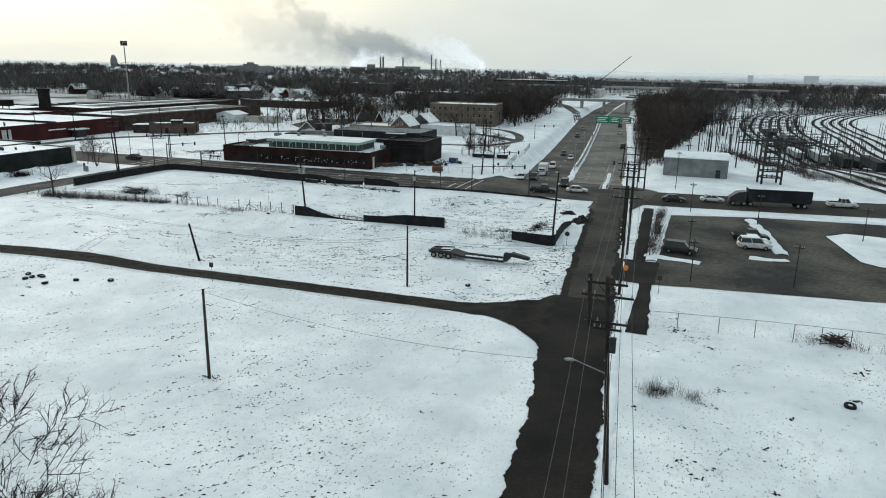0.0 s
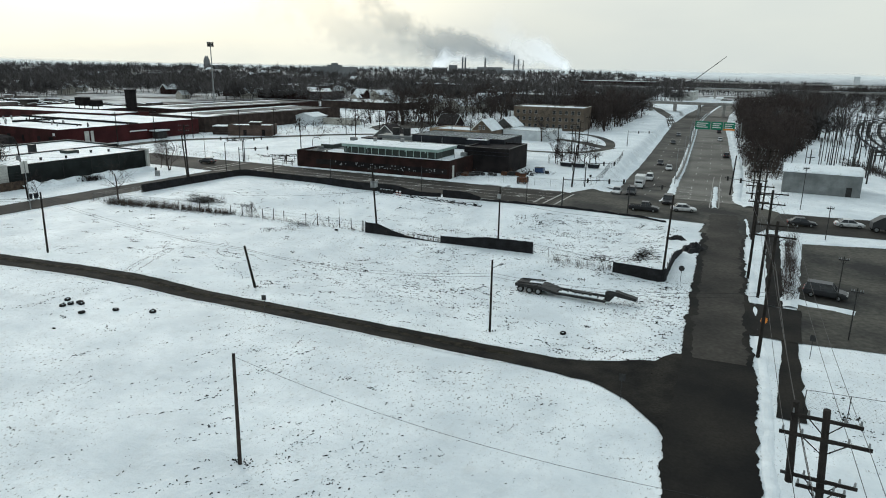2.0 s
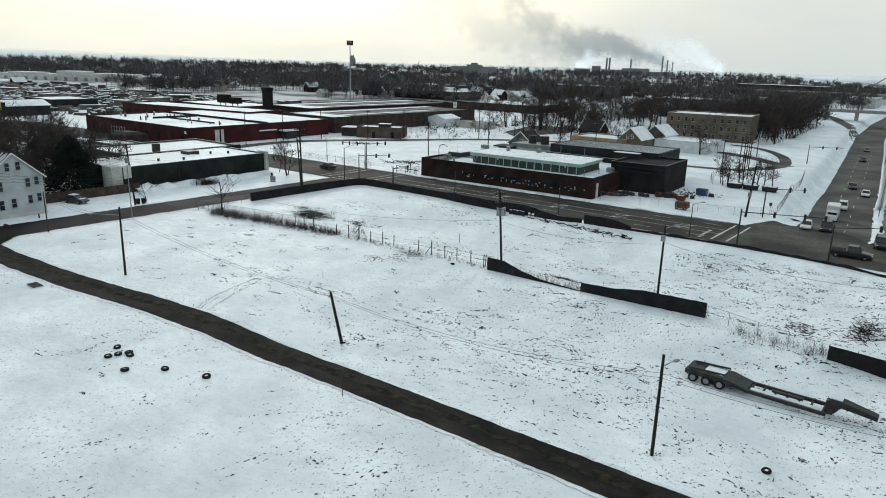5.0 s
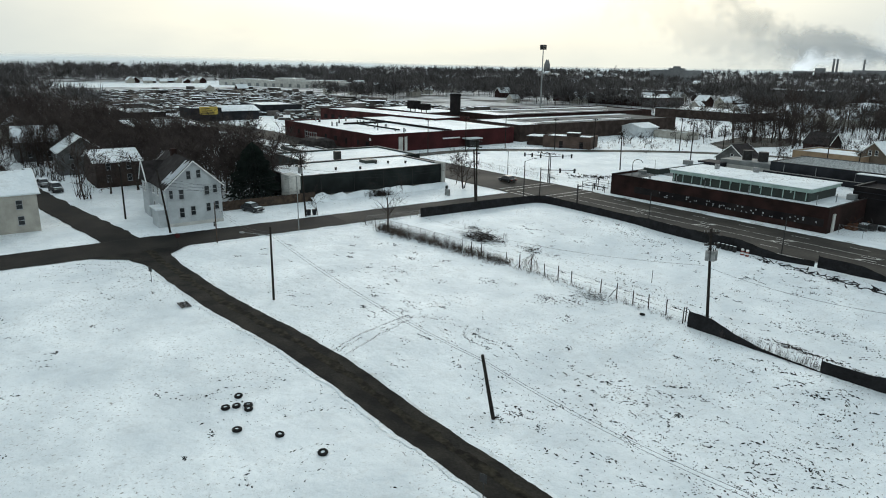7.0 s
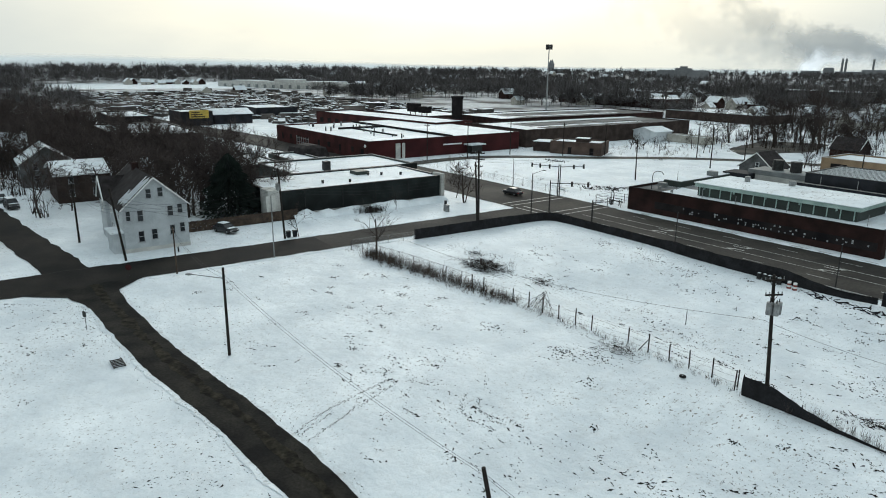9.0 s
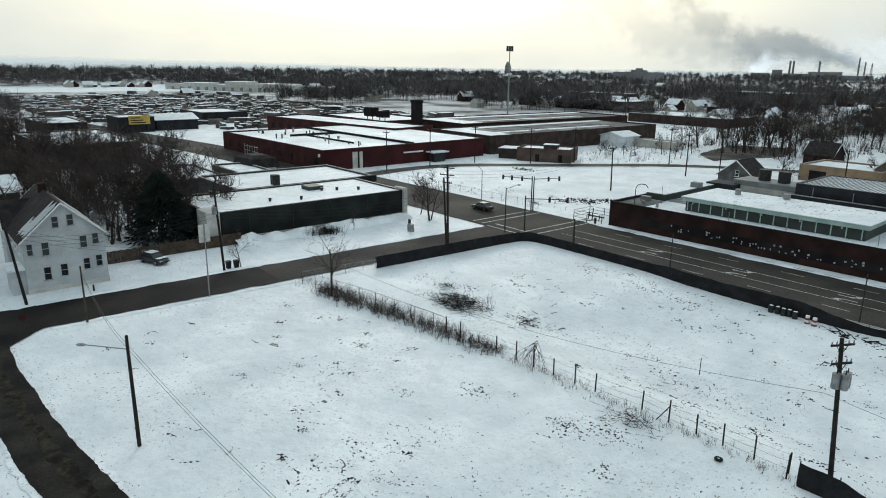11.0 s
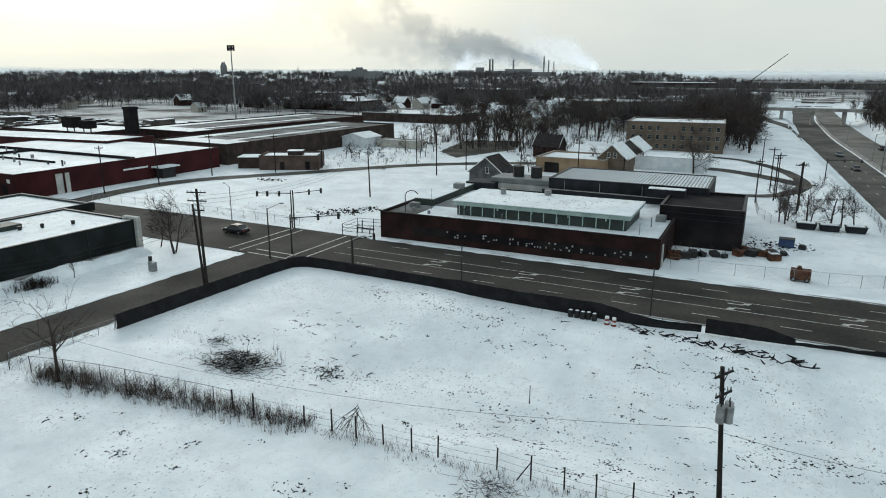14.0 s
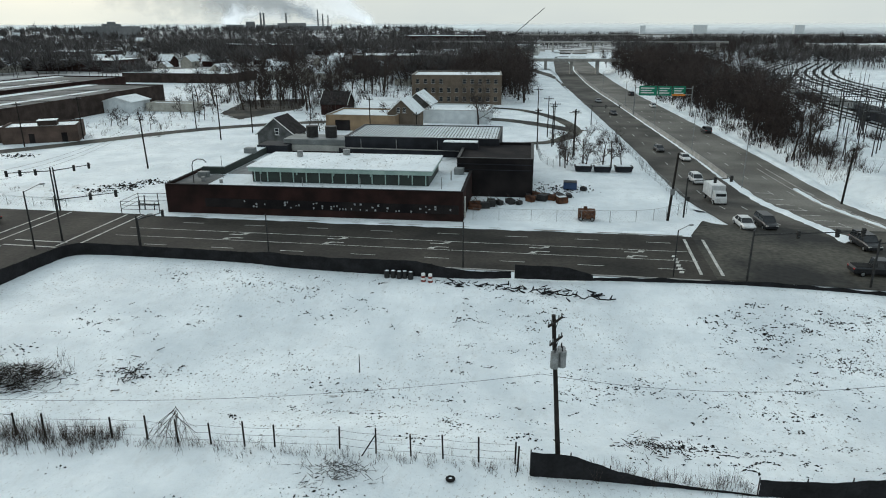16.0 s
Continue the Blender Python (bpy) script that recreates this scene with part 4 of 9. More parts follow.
# snow left lying on the shingles
KR = (10.4 - 6.4) / HW
rs = random.Random(8)
for s_, x0_, x1_, w0, w1 in ((-1, 5.2, 7.7, 0.15, 4.4), (-1, 3.9, 5.2, 2.2, 4.6), (1, 4.5, 7.7, 0.3, 4.7), (1, -7.5, 2.0, 1.4, 4.7)):
    bm = bmesh.new()
    n_ = 10
    top_, bot_ = [], []
    for i in range(n_ + 1):
        xx = x0_ + (x1_ - x0_) * i / n_
        a_, b_ = w0 + rs.uniform(0, 0.9), w1 - rs.uniform(0, 0.7)
        top_.append(bm.verts.new((xx, s_ * a_, 10.4 - a_ * KR + 0.25)))
        bot_.append(bm.verts.new((xx, s_ * b_, 10.4 - b_ * KR + 0.25)))
    for i in range(n_):
        bm.faces.new((top_[i], top_[i + 1], bot_[i + 1], bot_[i]) if s_ > 0 else (top_[i], bot_[i], bot_[i + 1], top_[i + 1]))
    bmesh.ops.solidify(bm, geom=bm.faces[:], thickness=0.05)
    part("roof_snow", bm, SNOW_ROOF, house, "patchy snow on the shingles")
part("chimney", box(-3.4, -0.5, 8.5, -2.5, 0.4, 11.4), BRICK_DARK, house)
porch = part("porch", box(HL - 4.2, -HW - 1.5, -0.2, HL - 0.4, -HW - 0.004, 2.9), SIDING_BLUE, house)
part("porch_roof", box(HL - 4.5, -HW - 1.8, 2.9, HL - 0.2, -HW - 0.004, 3.1), SNOW_ROOF, porch)

# ---- poles and cables ----
def pole(name, label, x, y, h, r=0.15, arms=(), lean=(0, 0), mat=POLE_WOOD, cans=0, lamp=None, box_at=None, z=None, cat="utility pole", group="street poles", turn=0.0):
    """A pole with crossarms (height, half length, braces), insulators, transformer cans, a lamp arm or a box."""
    z = ground_z(x, y) if z is None else z
    e = holder(name, label, cat, group, (x, y, z), radians(turn))
    top = Vector((lean[0], lean[1], h))
    top.rotate(Euler((0, 0, -radians(turn))))
    part("post", tube((0, 0, -0.4), top, r, r * 0.72, 8), mat, e)
    for ah, half in arms:
        c = top * (ah / h)
        part("crossarm", box(c.x - half, c.y - 0.16, ah - 0.07, c.x + half, c.y - 0.02 - r * 0.3, ah + 0.07, 0.01), mat, e)
        for s in (-1, 1):
            part("brace", tube((c.x + s * half * 0.5, c.y - 0.09, ah - 0.04), (c.x, c.y - 0.09, ah - 0.65), 0.025, 0.025, 4), mat, e)
        for k in (-0.92, -0.5, 0.5, 0.92):
            part("insulator", tube((c.x + k * half, c.y - 0.09, ah + 0.07), (c.x + k * half, c.y - 0.09, ah + 0.26), 0.05, 0.035, 6), METAL_GREY, e)
    for k in range(cans):
        a = radians(200 + 70 * k)
        q = top * 0.70 + Vector((math.cos(a) * 0.42, math.sin(a) * 0.42, 0))
        can = part("transformer", tube(q, q + Vector((0, 0, 1.0)), 0.25, 0.25, 12), METAL_GREY, e, "grey steel transformer can")
        part("bushing", tube(q + Vector((0, 0, 1.0)), q + Vector((0, 0, 1.3)), 0.05, 0.03, 6), METAL_DARK, can)
    if lamp:
        lh, dx, dy, rise = lamp
        a, b = top * (lh / h), top * (lh / h) + Vector((dx, dy, rise))
        part("lamp_arm", tube(a, b, 0.05, 0.035, 5), METAL_GREY, e)
        d = Vector((dx, dy, 0)).normalized()
        bm = bmesh.new()
        bmesh.ops.create_uvsphere(bm, u_segments=8, v_segments=5, radius=0.5)
        bmesh.ops.scale(bm, vec=(0.75, 0.34, 0.22), verts=bm.verts)
        bmesh.ops.rotate(bm, cent=(0, 0, 0), matrix=Matrix.Rotation(math.atan2(d.y, d.x), 3, "Z"), verts=bm.verts)
        bmesh.ops.translate(bm, vec=b + d * 0.3, verts=bm.verts)
        part("lamp_head", bm, METAL_GREY, e)
    if box_at:
        bh, s = box_at
        c = top * (bh / h)
        part("box", box(c.x - s * 0.5, c.y - 0.15 - s * 0.5, bh - s * 0.7, c.x + s * 0.5, c.y - 0.15, bh + s * 0.7, 0.03), METAL_GREY, e)
    return e


def cable(a, b, drop, r=0.013, label="thin black overhead cable slung between poles"):
    return tagged(wire("power_cable", sag(a, b, drop), r, METAL_DARK), label, "cable", "overhead cables")


pole("utility_pole", "bare weathered wooden pole with a single cable", 26.8, -60.4, 8.2, 0.14, lean=(-0.2, 0.3), mat=BARK, z=-0.3)
pole("utility_pole", "short broken wooden pole leaning over", 0.3, -29.1, 5.5, 0.17, lean=(-0.55, -0.95))
pole("utility_pole", "dark wooden pole with a small street lamp", 31.6, -28.4, 7.9, 0.14, lamp=(7.0, 0.4, 0.9, 0.2))
pole("utility_pole", "dark wooden pole with a long street lamp arm", -33.3, -33.5, 8.6, 0.15, lean=(0.35, -0.1), lamp=(7.6, -1.9, -2.2, 0.25))
pole("utility_pole", "wooden pole with crossarms and three grey transformers", 0.15, -0.35, 10.6, 0.17, arms=((10.2, 0.85), (9.0, 0.75)), cans=3, lean=(-0.85, -0.05), turn=62)
pole("utility_pole", "wooden pole with a grey service box", 20.3, 1.6, 9.2, 0.15, box_at=(7.8, 0.5), lamp=(8.9, 0.7, 0.9, 0.3))
pole("utility_pole", "tall leaning wooden pole at the lot's corner", 45.0, -3.0, 11.0, 0.16, lean=(0.3, 0.5), lamp=(10.6, -0.3, 1.2, 0.2))
sgp = pole("sign_pole", "grey steel pole with a tall pale sign panel", -61.6, -17.6, 8.9, 0.09, mat=METAL_GREY, cat="pole")
part("sign_panel", box(-0.12, -0.65, 6.7, -0.095, 0.65, 8.8), WALL_GREY, sgp, "pale blank sign panel")
pole("sign_pole", "pale thin street pole", -61.5, -30.7, 6.2, 0.11, mat=WOOD_PALE, cat="pole")
pole("utility_pole", "leaning dark wooden pole by the white house", -71.6, -34.7, 10.0, 0.17, lean=(-0.7, -1.0))
pole("utility_pole", "dark wooden pole beside the house street", -85.6, -38.4, 9.5, 0.16, arms=((9.0, 0.7),))
pole("utility_pole", "dark pole with two grey transformers", -70.8, -12.1, 11.0, 0.17, lean=(-0.5, -0.4), cans=2, arms=((10.5, 0.8),), turn=30)
pole("utility_pole", "tall dark pole with stacked crossarms", -59.5, 17.0, 13.0, 0.20, arms=((12.6, 1.2), (11.6, 1.2), (10.5, 0.8)), lean=(-0.6, 0.2), turn=20)
pole("utility_pole", "dark pole leaning beside a taller one", -60.5, 17.6, 11.0, 0.17, lean=(-0.9, 0.0))
pole("utility_pole", "wooden pole with two crossarms on the snowy lot", -78.5, 80.5, 9.8, 0.16, arms=((9.4, 0.8),), lean=(-0.3, 0))
pole("utility_pole", "wooden pole with a crossarm beside the back street", -80.4, 114, 11.0, 0.17, arms=((10.5, 1.0),))
for x, y, h in ((-95.5, 130, 10.5), (-77.7, 125.8, 10), (-114, 110, 10), (-5.2, 112.8, 9), (-2, 117, 9.4), (2.7, 107.5, 9.6), (-131, 70, 10.5), (-131.5, 56, 10.5), (-130.5, 86, 10.5), (-120, 98, 10), (-45, 120, 10), (-30, 102, 9)):
    pole("utility_pole", "far dark wooden pole with a crossarm", x, y, h, 0.15, arms=((h - 0.5, 0.9),), turn=35)
pole("utility_pole", "tall brown pole at the highway corner", 15.0, 59.0, 9.6, 0.2, box_at=(4.2, 0.6), lean=(0.6, 0.3))
pole("utility_pole", "tall dark pole by the highway ramp", 47.0, 83.4, 9.5, 0.2, lean=(0.4, 0))
for x, y, h, d in ((-50.3, 34.2, 4.3, 1), (-33.9, 34.3, 5.6, 0), (-10.8, 34.8, 5.6, 0), (12.4, 36.0, 5.4, 1)):
    pole("street_lamp", "slim dark street lamp at the kerb", x, y, h, 0.09, mat=METAL_DARK, lamp=((h - 0.05, 1.1, 0.5, 0.5) if d else None), cat="street lamp", group="street lamps")
pole("street_lamp", "curved grey street lamp", -87.4, 49.2, 6.2, 0.09, mat=METAL_GREY, lamp=(6.1, -1.4, 0.4, 0.6), cat="street lamp", group="street lamps")
pole("street_lamp", "dark street lamp at the junction", -64.2, 33.2, 7.4, 0.11, mat=METAL_DARK, lamp=(7.3, 1.5, 1.0, 0.8), cat="street lamp", group="street lamps")
for x, y in ((65.2, -15.0), (77.4, -12.6), (64.8, -2.0), (64.9, 32.2), (61.5, 57.8), (76, 24), (91, 18), (104, 2)):
    pole("parking_lamp", "dark parking lot lamp on a concrete foot", x, y, 5.6 if y < 40 else 8.5, 0.08, mat=METAL_DARK, arms=((5.2 if y < 40 else 8.2, 0.55),), cat="lamp post", group="parking lamps")


def signal(x, y, h, arm, ang, heads):
    """A traffic signal: mast, long arm and the signal heads that hang on it."""
    e = holder("traffic_signal", "dark traffic signal mast with an arm over the road", "traffic signal", "traffic signals", (x, y, 0), radians(ang))
    part("mast", tube((0, 0, -0.2), (0, 0, h), 0.13, 0.10, 8), METAL_DARK, e)
    a = part("arm", tube((0, 0, h - 0.5), (arm, 0, h), 0.08, 0.05, 6), METAL_DARK, e)
    for k in heads:
        hd = part("signal_head", box(k * arm - 0.17, -0.15, h - 0.95 + 0.5 * k - 0.1, k * arm + 0.17, 0.15, h - 0.05 + 0.5 * k - 0.1, 0.03), METAL_DARK, e)
        for i in range(3):
            part("visor", box(k * arm - 0.12, -0.28, h - 0.85 + 0.5 * k - 0.1 + i * 0.28, k * arm + 0.12, -0.152, h - 0.65 + 0.5 * k - 0.1 + i * 0.28), METAL_DARK, hd)
    return e


signal(-63.0, 36.6, 6.0, 7.5, 25, (0.55, 0.95))
signal(-74.0, 49.8, 6.6, 5.6, 235, (0.35, 0.7, 1.0))
signal(-73.7, 50.0, 6.6, 5.0, 32, (0.55, 0.95))
signal(-50.6, 34.4, 4.6, 3.2, 40, (0.95,))
signal(19.9, 35.4, 5.9, 11.5, 8, (0.4, 0.75, 0.98))
signal(32.4, 36.0, 5.4, 6.5, 20, (0.9,))
signal(53.4, 51.5, 6.0, 6.0, 175, (0.5, 0.9))
signal(17.5, 61.0, 5.8, 6.5, 10, (0.6, 0.95))

# the row of heavy poles beside the east street
near = pole("utility_pole", "heavy dark pole with a sawn-off pole top bolted beside it", 60.4, -63.5, 14.0, 0.18, arms=((13.6, 1.2), (12.8, 1.55), (11.1, 1.2), (10.7, 0.85)), group="heavy street poles", lean=(-1.0, 0.0), lamp=(7.7, -2.0, -0.4, 0.8))
part("pole_stub", tube((-1.85, 0, 10.7), (-2.05, 0, 14.1), 0.15, 0.13, 8), POLE_WOOD, near)
for z in (12.8, 11.1):
    part("stub_bracket", tube((-2.2, -0.1, z), (-0.6, -0.1, z - 0.04), 0.07, 0.07, 4), METAL_DARK, near)
part("service_box", box(-0.55, -0.45, 9.3, -0.15, -0.2, 10.3, 0.03), METAL_DARK, near)
for x, y, h, arms in ((57.2, -24.0, 13.2, ((12.8, 1.7), (11.8, 1.7))),
                      (56.4, -4.8, 13.0, ((12.6, 1.7), (11.4, 1.5))), (54.9, 2.9, 12.6, ((12.2, 1.6), (11.2, 1.6), (10.2, 1.2))), (54.2, 26, 12.6, ((12.2, 1.6), (11.0, 1.6), (9.6, 1.2))),
                      (54.8, 54, 12.0, ((11.6, 1.5), (10.6, 1.5), (9.6, 1.5), (8.6, 1.2))), (52.0, 78, 12, ((11.5, 1.4), (10.5, 1.4)))):
    pole("utility_pole", "heavy dark pole with several long crossarms", x, y, h, 0.18, arms=arms, group="heavy street poles")
hv = [(59.5, -63.5, 13.2), (57.2, -24.0, 13.2), (54.9, 2.9, 12.6), (54.2, 26, 12.6), (54.8, 54, 12.0), (52, 78, 12)]
for o in (-1.4, -0.8, 0.8, 1.4):
    prev = (62.0 + o, -92, 13.4)
    for x, y, h in hv:
        cable(prev, (x + o, y, h - 0.35), 0.5)
        prev = (x + o, y, h - 0.35)
for o, zz in ((0.3, 9.6), (0.5, 8.9)):
    prev = (62.6, -92, zz)
    for x, y, h in hv[:5]:
        cable(prev, (x + o, y, zz - 0.4), 0.7, 0.02)
        prev = (x + o, y, zz - 0.4)
# slack lines over the field
cable((26.6, -60.1, 7.7), (56.6, -58.6, 6.0), 1.0)
for dz in (0.0, -0.35):
    cable((-32.9, -33.6, 8.0 + dz), (-0.3, -30.0, 4.25 + dz * 0.5), 0.8)
    cable((-0.3, -30.0, 4.25 + dz * 0.5), (31.6, -28.4, 5.6 + dz), 1.1)
    cable((31.6, -28.4, 5.6 + dz), (59.0, -26.0, 7.5 + dz), 1.0)
    cable((-32.9, -33.6, 8.0 + dz), (-61.5, -30.7, 5.8 + dz), 0.9)
for dz in (0, -0.5, -1.0):
    cable((-72.3, -35.7, 9.0 + dz), (-61.6, -17.6, 7.0 + dz), 1.0)
    cable((-72.2, -35.6, 8.0 + dz), (-71.2, -12.4, 8.4 + dz), 1.2)
    cable((-71.2, -12.4, 8.4 + dz), (-60.0, 17.1, 9.6 + dz), 1.4)
    cable((-60.0, 17.1, 12.2 + dz), (-78.8, 80.5, 9.2 + dz), 1.6)
    cable((-72.2, -35.6, 7.6 + dz), (-85.6, -38.4, 8.8 + dz), 0.8)
cable((-1.2, -0.2, 6.6), (20.3, 1.6, 7.0), 0.9)
cable((20.3, 1.6, 7.2), (45.2, -2.8, 8.0), 0.9)
cable((-1.2, -0.2, 6.6), (-53.0, -6.0, 4.5), 1.6, 0.012)


# ---- fences ----
def tarp_fence(name, label, pts, h, wob=0.15, base=None, lift=0.0):
    """Black sheeting laced to posts: a sheet with thickness, folds and an uneven top, and a post every 2.4 m."""
    e = holder(name, label, "fence", "tarp fences", (0, 0, 0))
    rows = along([p[:2] for p in pts], 0.4)
    total = len(rows) - 1
    hs = [p[2] if len(p) > 2 else h for p in pts]
    verts, faces = [], []
    for i, (p, n) in enumerate(rows):
        u = i / total * (len(hs) - 1)
        k = min(int(u), len(hs) - 2)
        hh = hs[k] + (hs[k + 1] - hs[k]) * (u - k)
        hh = max(0.12, hh + wob * noise.noise((p.x * 0.5, p.y * 0.5, 2)) * min(1, hh))
        z = ground_z(p.x, p.y) + lift - 0.03
        for v in range(5):
            o = 0.09 * noise.noise((p.x * 1.1, p.y * 1.1, v * 0.9)) + 0.03 * math.sin(i * 1.9 + v)
            q = p + n * o
            verts.append((q.x, q.y, z + hh * v / 4))
    for i in range(total):
        for v in range(4):
            faces.append((i * 5 + v, (i + 1) * 5 + v, (i + 1) * 5 + v + 1, i * 5 + v + 1))
    sheet = mesh_part("sheet", verts, faces, TARP, e)
    md = sheet.modifiers.new("thickness", "SOLIDIFY")
    md.thickness = 0.03
    for i in range(0, total + 1, 6):
        p, n = rows[i]
        u = i / total * (len(hs) - 1)
        k = min(int(u), len(hs) - 2)
        hh = hs[k] + (hs[k + 1] - hs[k]) * (u - k)
        if hh > 0.9:
            z = ground_z(p.x, p.y) + lift
            q = p - n * 0.16
            part("post", tube((q.x, q.y, z - 0.2), (q.x, q.y, z + hh + 0.08), 0.04, 0.04, 6), METAL_DARK, e)
    return e


tarp_fence("tarp_fence", "black sheeting fence round the cleared lot's street corner", [(-59.7, 4.6, 1.7), (-59.4, 12, 1.7), (-59.1, 20, 1.7), (-58.8, 28, 1.6), (-58.0, 31.6, 1.5), (-55, 32.6, 1.4), (-48, 32.8, 1.35), (-36, 32.9, 1.35)], 1.6, 0.06)
tarp_fence("tarp_fence", "sagging black sheeting fence along the front street", [(-36, 32.9, 1.35), (-30, 32.4, 1.7), (-22, 32.3, 1.7), (-15, 32.3, 1.8), (-11, 32.4, 1.9), (-7.5, 32.7, 1.0), (-5.2, 33.0, 0.8)], 1.6, 0.12)
tarp_fence("tarp_fence", "black sheeting fence panel beside the street", [(-4.8, 33.0, 1.6), (-1, 33.1, 1.6), (2.2, 33.3, 1.5), (3.6, 33.4, 0.7)], 1.6, 0.05)
tarp_fence("tarp_fence", "collapsed black sheeting lying along the lot's edge", [(3.6, 33.5, 0.35), (9, 34.0, 0.45), (15, 34.4, 0.4), (20, 34.6, 0.5), (27, 34.4, 0.4), (34, 33.8, 0.4), (40, 32.4, 0.35)], 0.4, 0.5)
tarp_fence("tarp_fence", "torn black sheeting fence falling away from a pole", [(-1.6, -1.2, 1.75), (0.4, -1.1, 1.7), (2.0, -1.0, 0.9), (4.2, -1.0, 0.35), (7.5, -0.9, 0.18), (11.8, -0.9, 0.15)], 1.6, 0.05)
tarp_fence("tarp_fence", "black sheeting fence panel with a straight top", [(11.8, -0.9, 1.15), (14.5, -0.7, 1.25), (16, -0.6, 1.75), (21, -0.2, 1.75), (26.3, 0.2, 1.8)], 1.7, 0.04)
tarp_fence("tarp_fence", "black sheeting fence at the lot's east corner", [(38.6, -3.0, 1.4), (41, -3.5, 1.6), (45.2, -4.2, 1.75), (45.4, -1, 1.75), (45.2, 4, 1.7), (45.2, 8, 1.2), (45.5, 12, 0.5)], 1.6, 0.06)


def heap(name, label, cx, cy, rx, ry, h, mat, rough=0.5, seed=1.0, cat="heap"):
    """A low crumpled heap."""
    verts, faces = [], []
    n, m = 18, 7
    for j in range(m + 1):
        for i in range(n):
            a = 2 * math.pi * i / n
            r = 1 - j / m
            k = 1 + rough * noise.noise((math.cos(a) * 1.6 + seed, math.sin(a) * 1.6, j * 0.4))
            x, y = cx + rx * r * k * math.cos(a), cy + ry * r * k * math.sin(a)
            verts.append((x, y, ground_z(cx, cy) - 0.1 + (h + 0.1) * (1 - r ** 2) * (0.7 + 0.7 * abs(noise.noise((x * 1.3, y * 1.3, seed))) * 1.6)))
    for j in range(m):
        for i in range(n):
            faces.append((j * n + i, j * n + (i + 1) % n, (j + 1) * n + (i + 1) % n, (j + 1) * n + i))
    return tagged(mesh_part(name, verts, faces, mat), label, cat)


heap("crumpled_tarp", "crumpled black sheeting thrown down beside the street", 46.6, 15.0, 1.5, 3.2, 0.9, TARP, 0.8, 4.0, "tarp")
heap("crumpled_tarp", "crumpled black sheeting in the lot's corner", 43.6, 20.5, 1.4, 1.0, 0.5, TARP, 0.8, 7.0, "tarp")


def mesh_fence(name, label, pts, h=1.8, step=2.6, mat=METAL_GREY, bent=0.0, weave=0.32, group="chain-link fences", wr=0.007):
    """A chain-link fence: posts, top rail and a net of crossing wires."""
    e = holder(name, label, "fence", group, (0, 0, 0))
    rows = along(pts, step)
    tops = []
    for i, (p, n) in enumerate(rows):
        z = ground_z(p.x, p.y)
        q = Vector((p.x + bent * noise.noise((p.x, p.y, 1)), p.y + bent * noise.noise((p.x, p.y, 5)), z + h))
        part("post", tube((p.x, p.y, z - 0.2), q, 0.035, 0.035, 6), mat, e)
        tops.append((Vector((p.x, p.y, z)), q))
    wire("top_rail", [t[1] for t in tops], 0.02, mat, e, 5)
    verts, faces = [], []
    for (a0, a1), (b0, b1) in zip(tops, tops[1:]):
        L = (b0 - a0).length
        n = max(2, int(L / weave))
        m = max(2, int(h / weave))
        for k in range(-m, n + 1):
            for s in (1, -1):
                u0, u1 = k / n, (k + m) / n
                if s < 0:
                    u0, u1 = u1, u0
                v0, v1 = 0.0, 1.0
                if u0 < 0:
                    v0 = (0 - u0) / (u1 - u0) * (v1 - v0) + v0
                    u0 = 0.0
                if u1 > 1:
                    v1 = (1 - u0) / (u1 - u0) * (v1 - v0) + v0
                    u1 = 1.0
                if s < 0:
                    if u0 > 1:
                        v0 = v0 + (u0 - 1) / (u0 - u1) * (v1 - v0)
                        u0 = 1.0
                    if u1 < 0:
                        v1 = v0 + (u0 - 0) / (u0 - u1) * (v1 - v0)
                        u1 = 0.0
                if not (0 <= v0 < v1 <= 1.001):
                    continue
                A = a0.lerp(b0, u0).lerp(a1.lerp(b1, u0), v0)
                B = a0.lerp(b0, u1).lerp(a1.lerp(b1, u1), v1)
                d = (B - A).normalized()
                w = Vector((0, 0, 1)).cross(d).cross(d)
                w = w.normalized() * wr if w.length > 1e-5 else Vector((wr, 0, 0))
                t = Vector((0, 0, 1)).cross(d)
                t = t.normalized() * wr
                base = len(verts)
                for c in (A, B):
                    verts += [c + w, c - w * 0.5 + t, c - w * 0.5 - t]
                faces += [(base, base + 1, base + 4, base + 3), (base + 1, base + 2, base + 5, base + 4), (base + 2, base, base + 3, base + 5)]
    tagged(mesh_part("netting", verts, faces, mat, e), kind="stuff")
    return e


mesh_fence("chain_link_fence", "sagging chain-link fence grown through with brush", [(-59.6, -6.6), (-50.2, -4.2), (-36.3, -2.4)], 1.6, 2.6, METAL_DARK, 0.15, 0.4)
mesh_fence("chain_link_fence", "low chain-link fence past the torn sheeting", [(26.4, 0.2), (32, -1.4), (37.4, -3.0)], 1.5, 2.4, METAL_GREY, 0.1, 0.4)
mesh_fence("chain_link_fence", "grey chain-link fence round a vacant lot", [(60.9, -33.8), (68, -32.9), (75, -32.2), (83.2, -31.8), (96, -31)], 1.9, 2.7, METAL_DARK, 0.05, 0.35, wr=0.0028)
mesh_fence("chain_link_fence", "chain-link fence round the factory yard", [(-12.2, 55.2), (-4, 55.6), (3, 56.4), (10.5, 57.4), (15, 60.2), (18.2, 64.5), (18.2, 72), (15.4, 94)], 1.7, 2.8, METAL_GREY, 0.05, 0.45)
mesh_fence("chain_link_fence", "chain-link fence along the vacant corner lot", [(-128, 50.6), (-104, 51.2), (-84, 51.6), (-74, 51.8)], 1.5, 3.2, METAL_GREY, 0.05, 0.5)
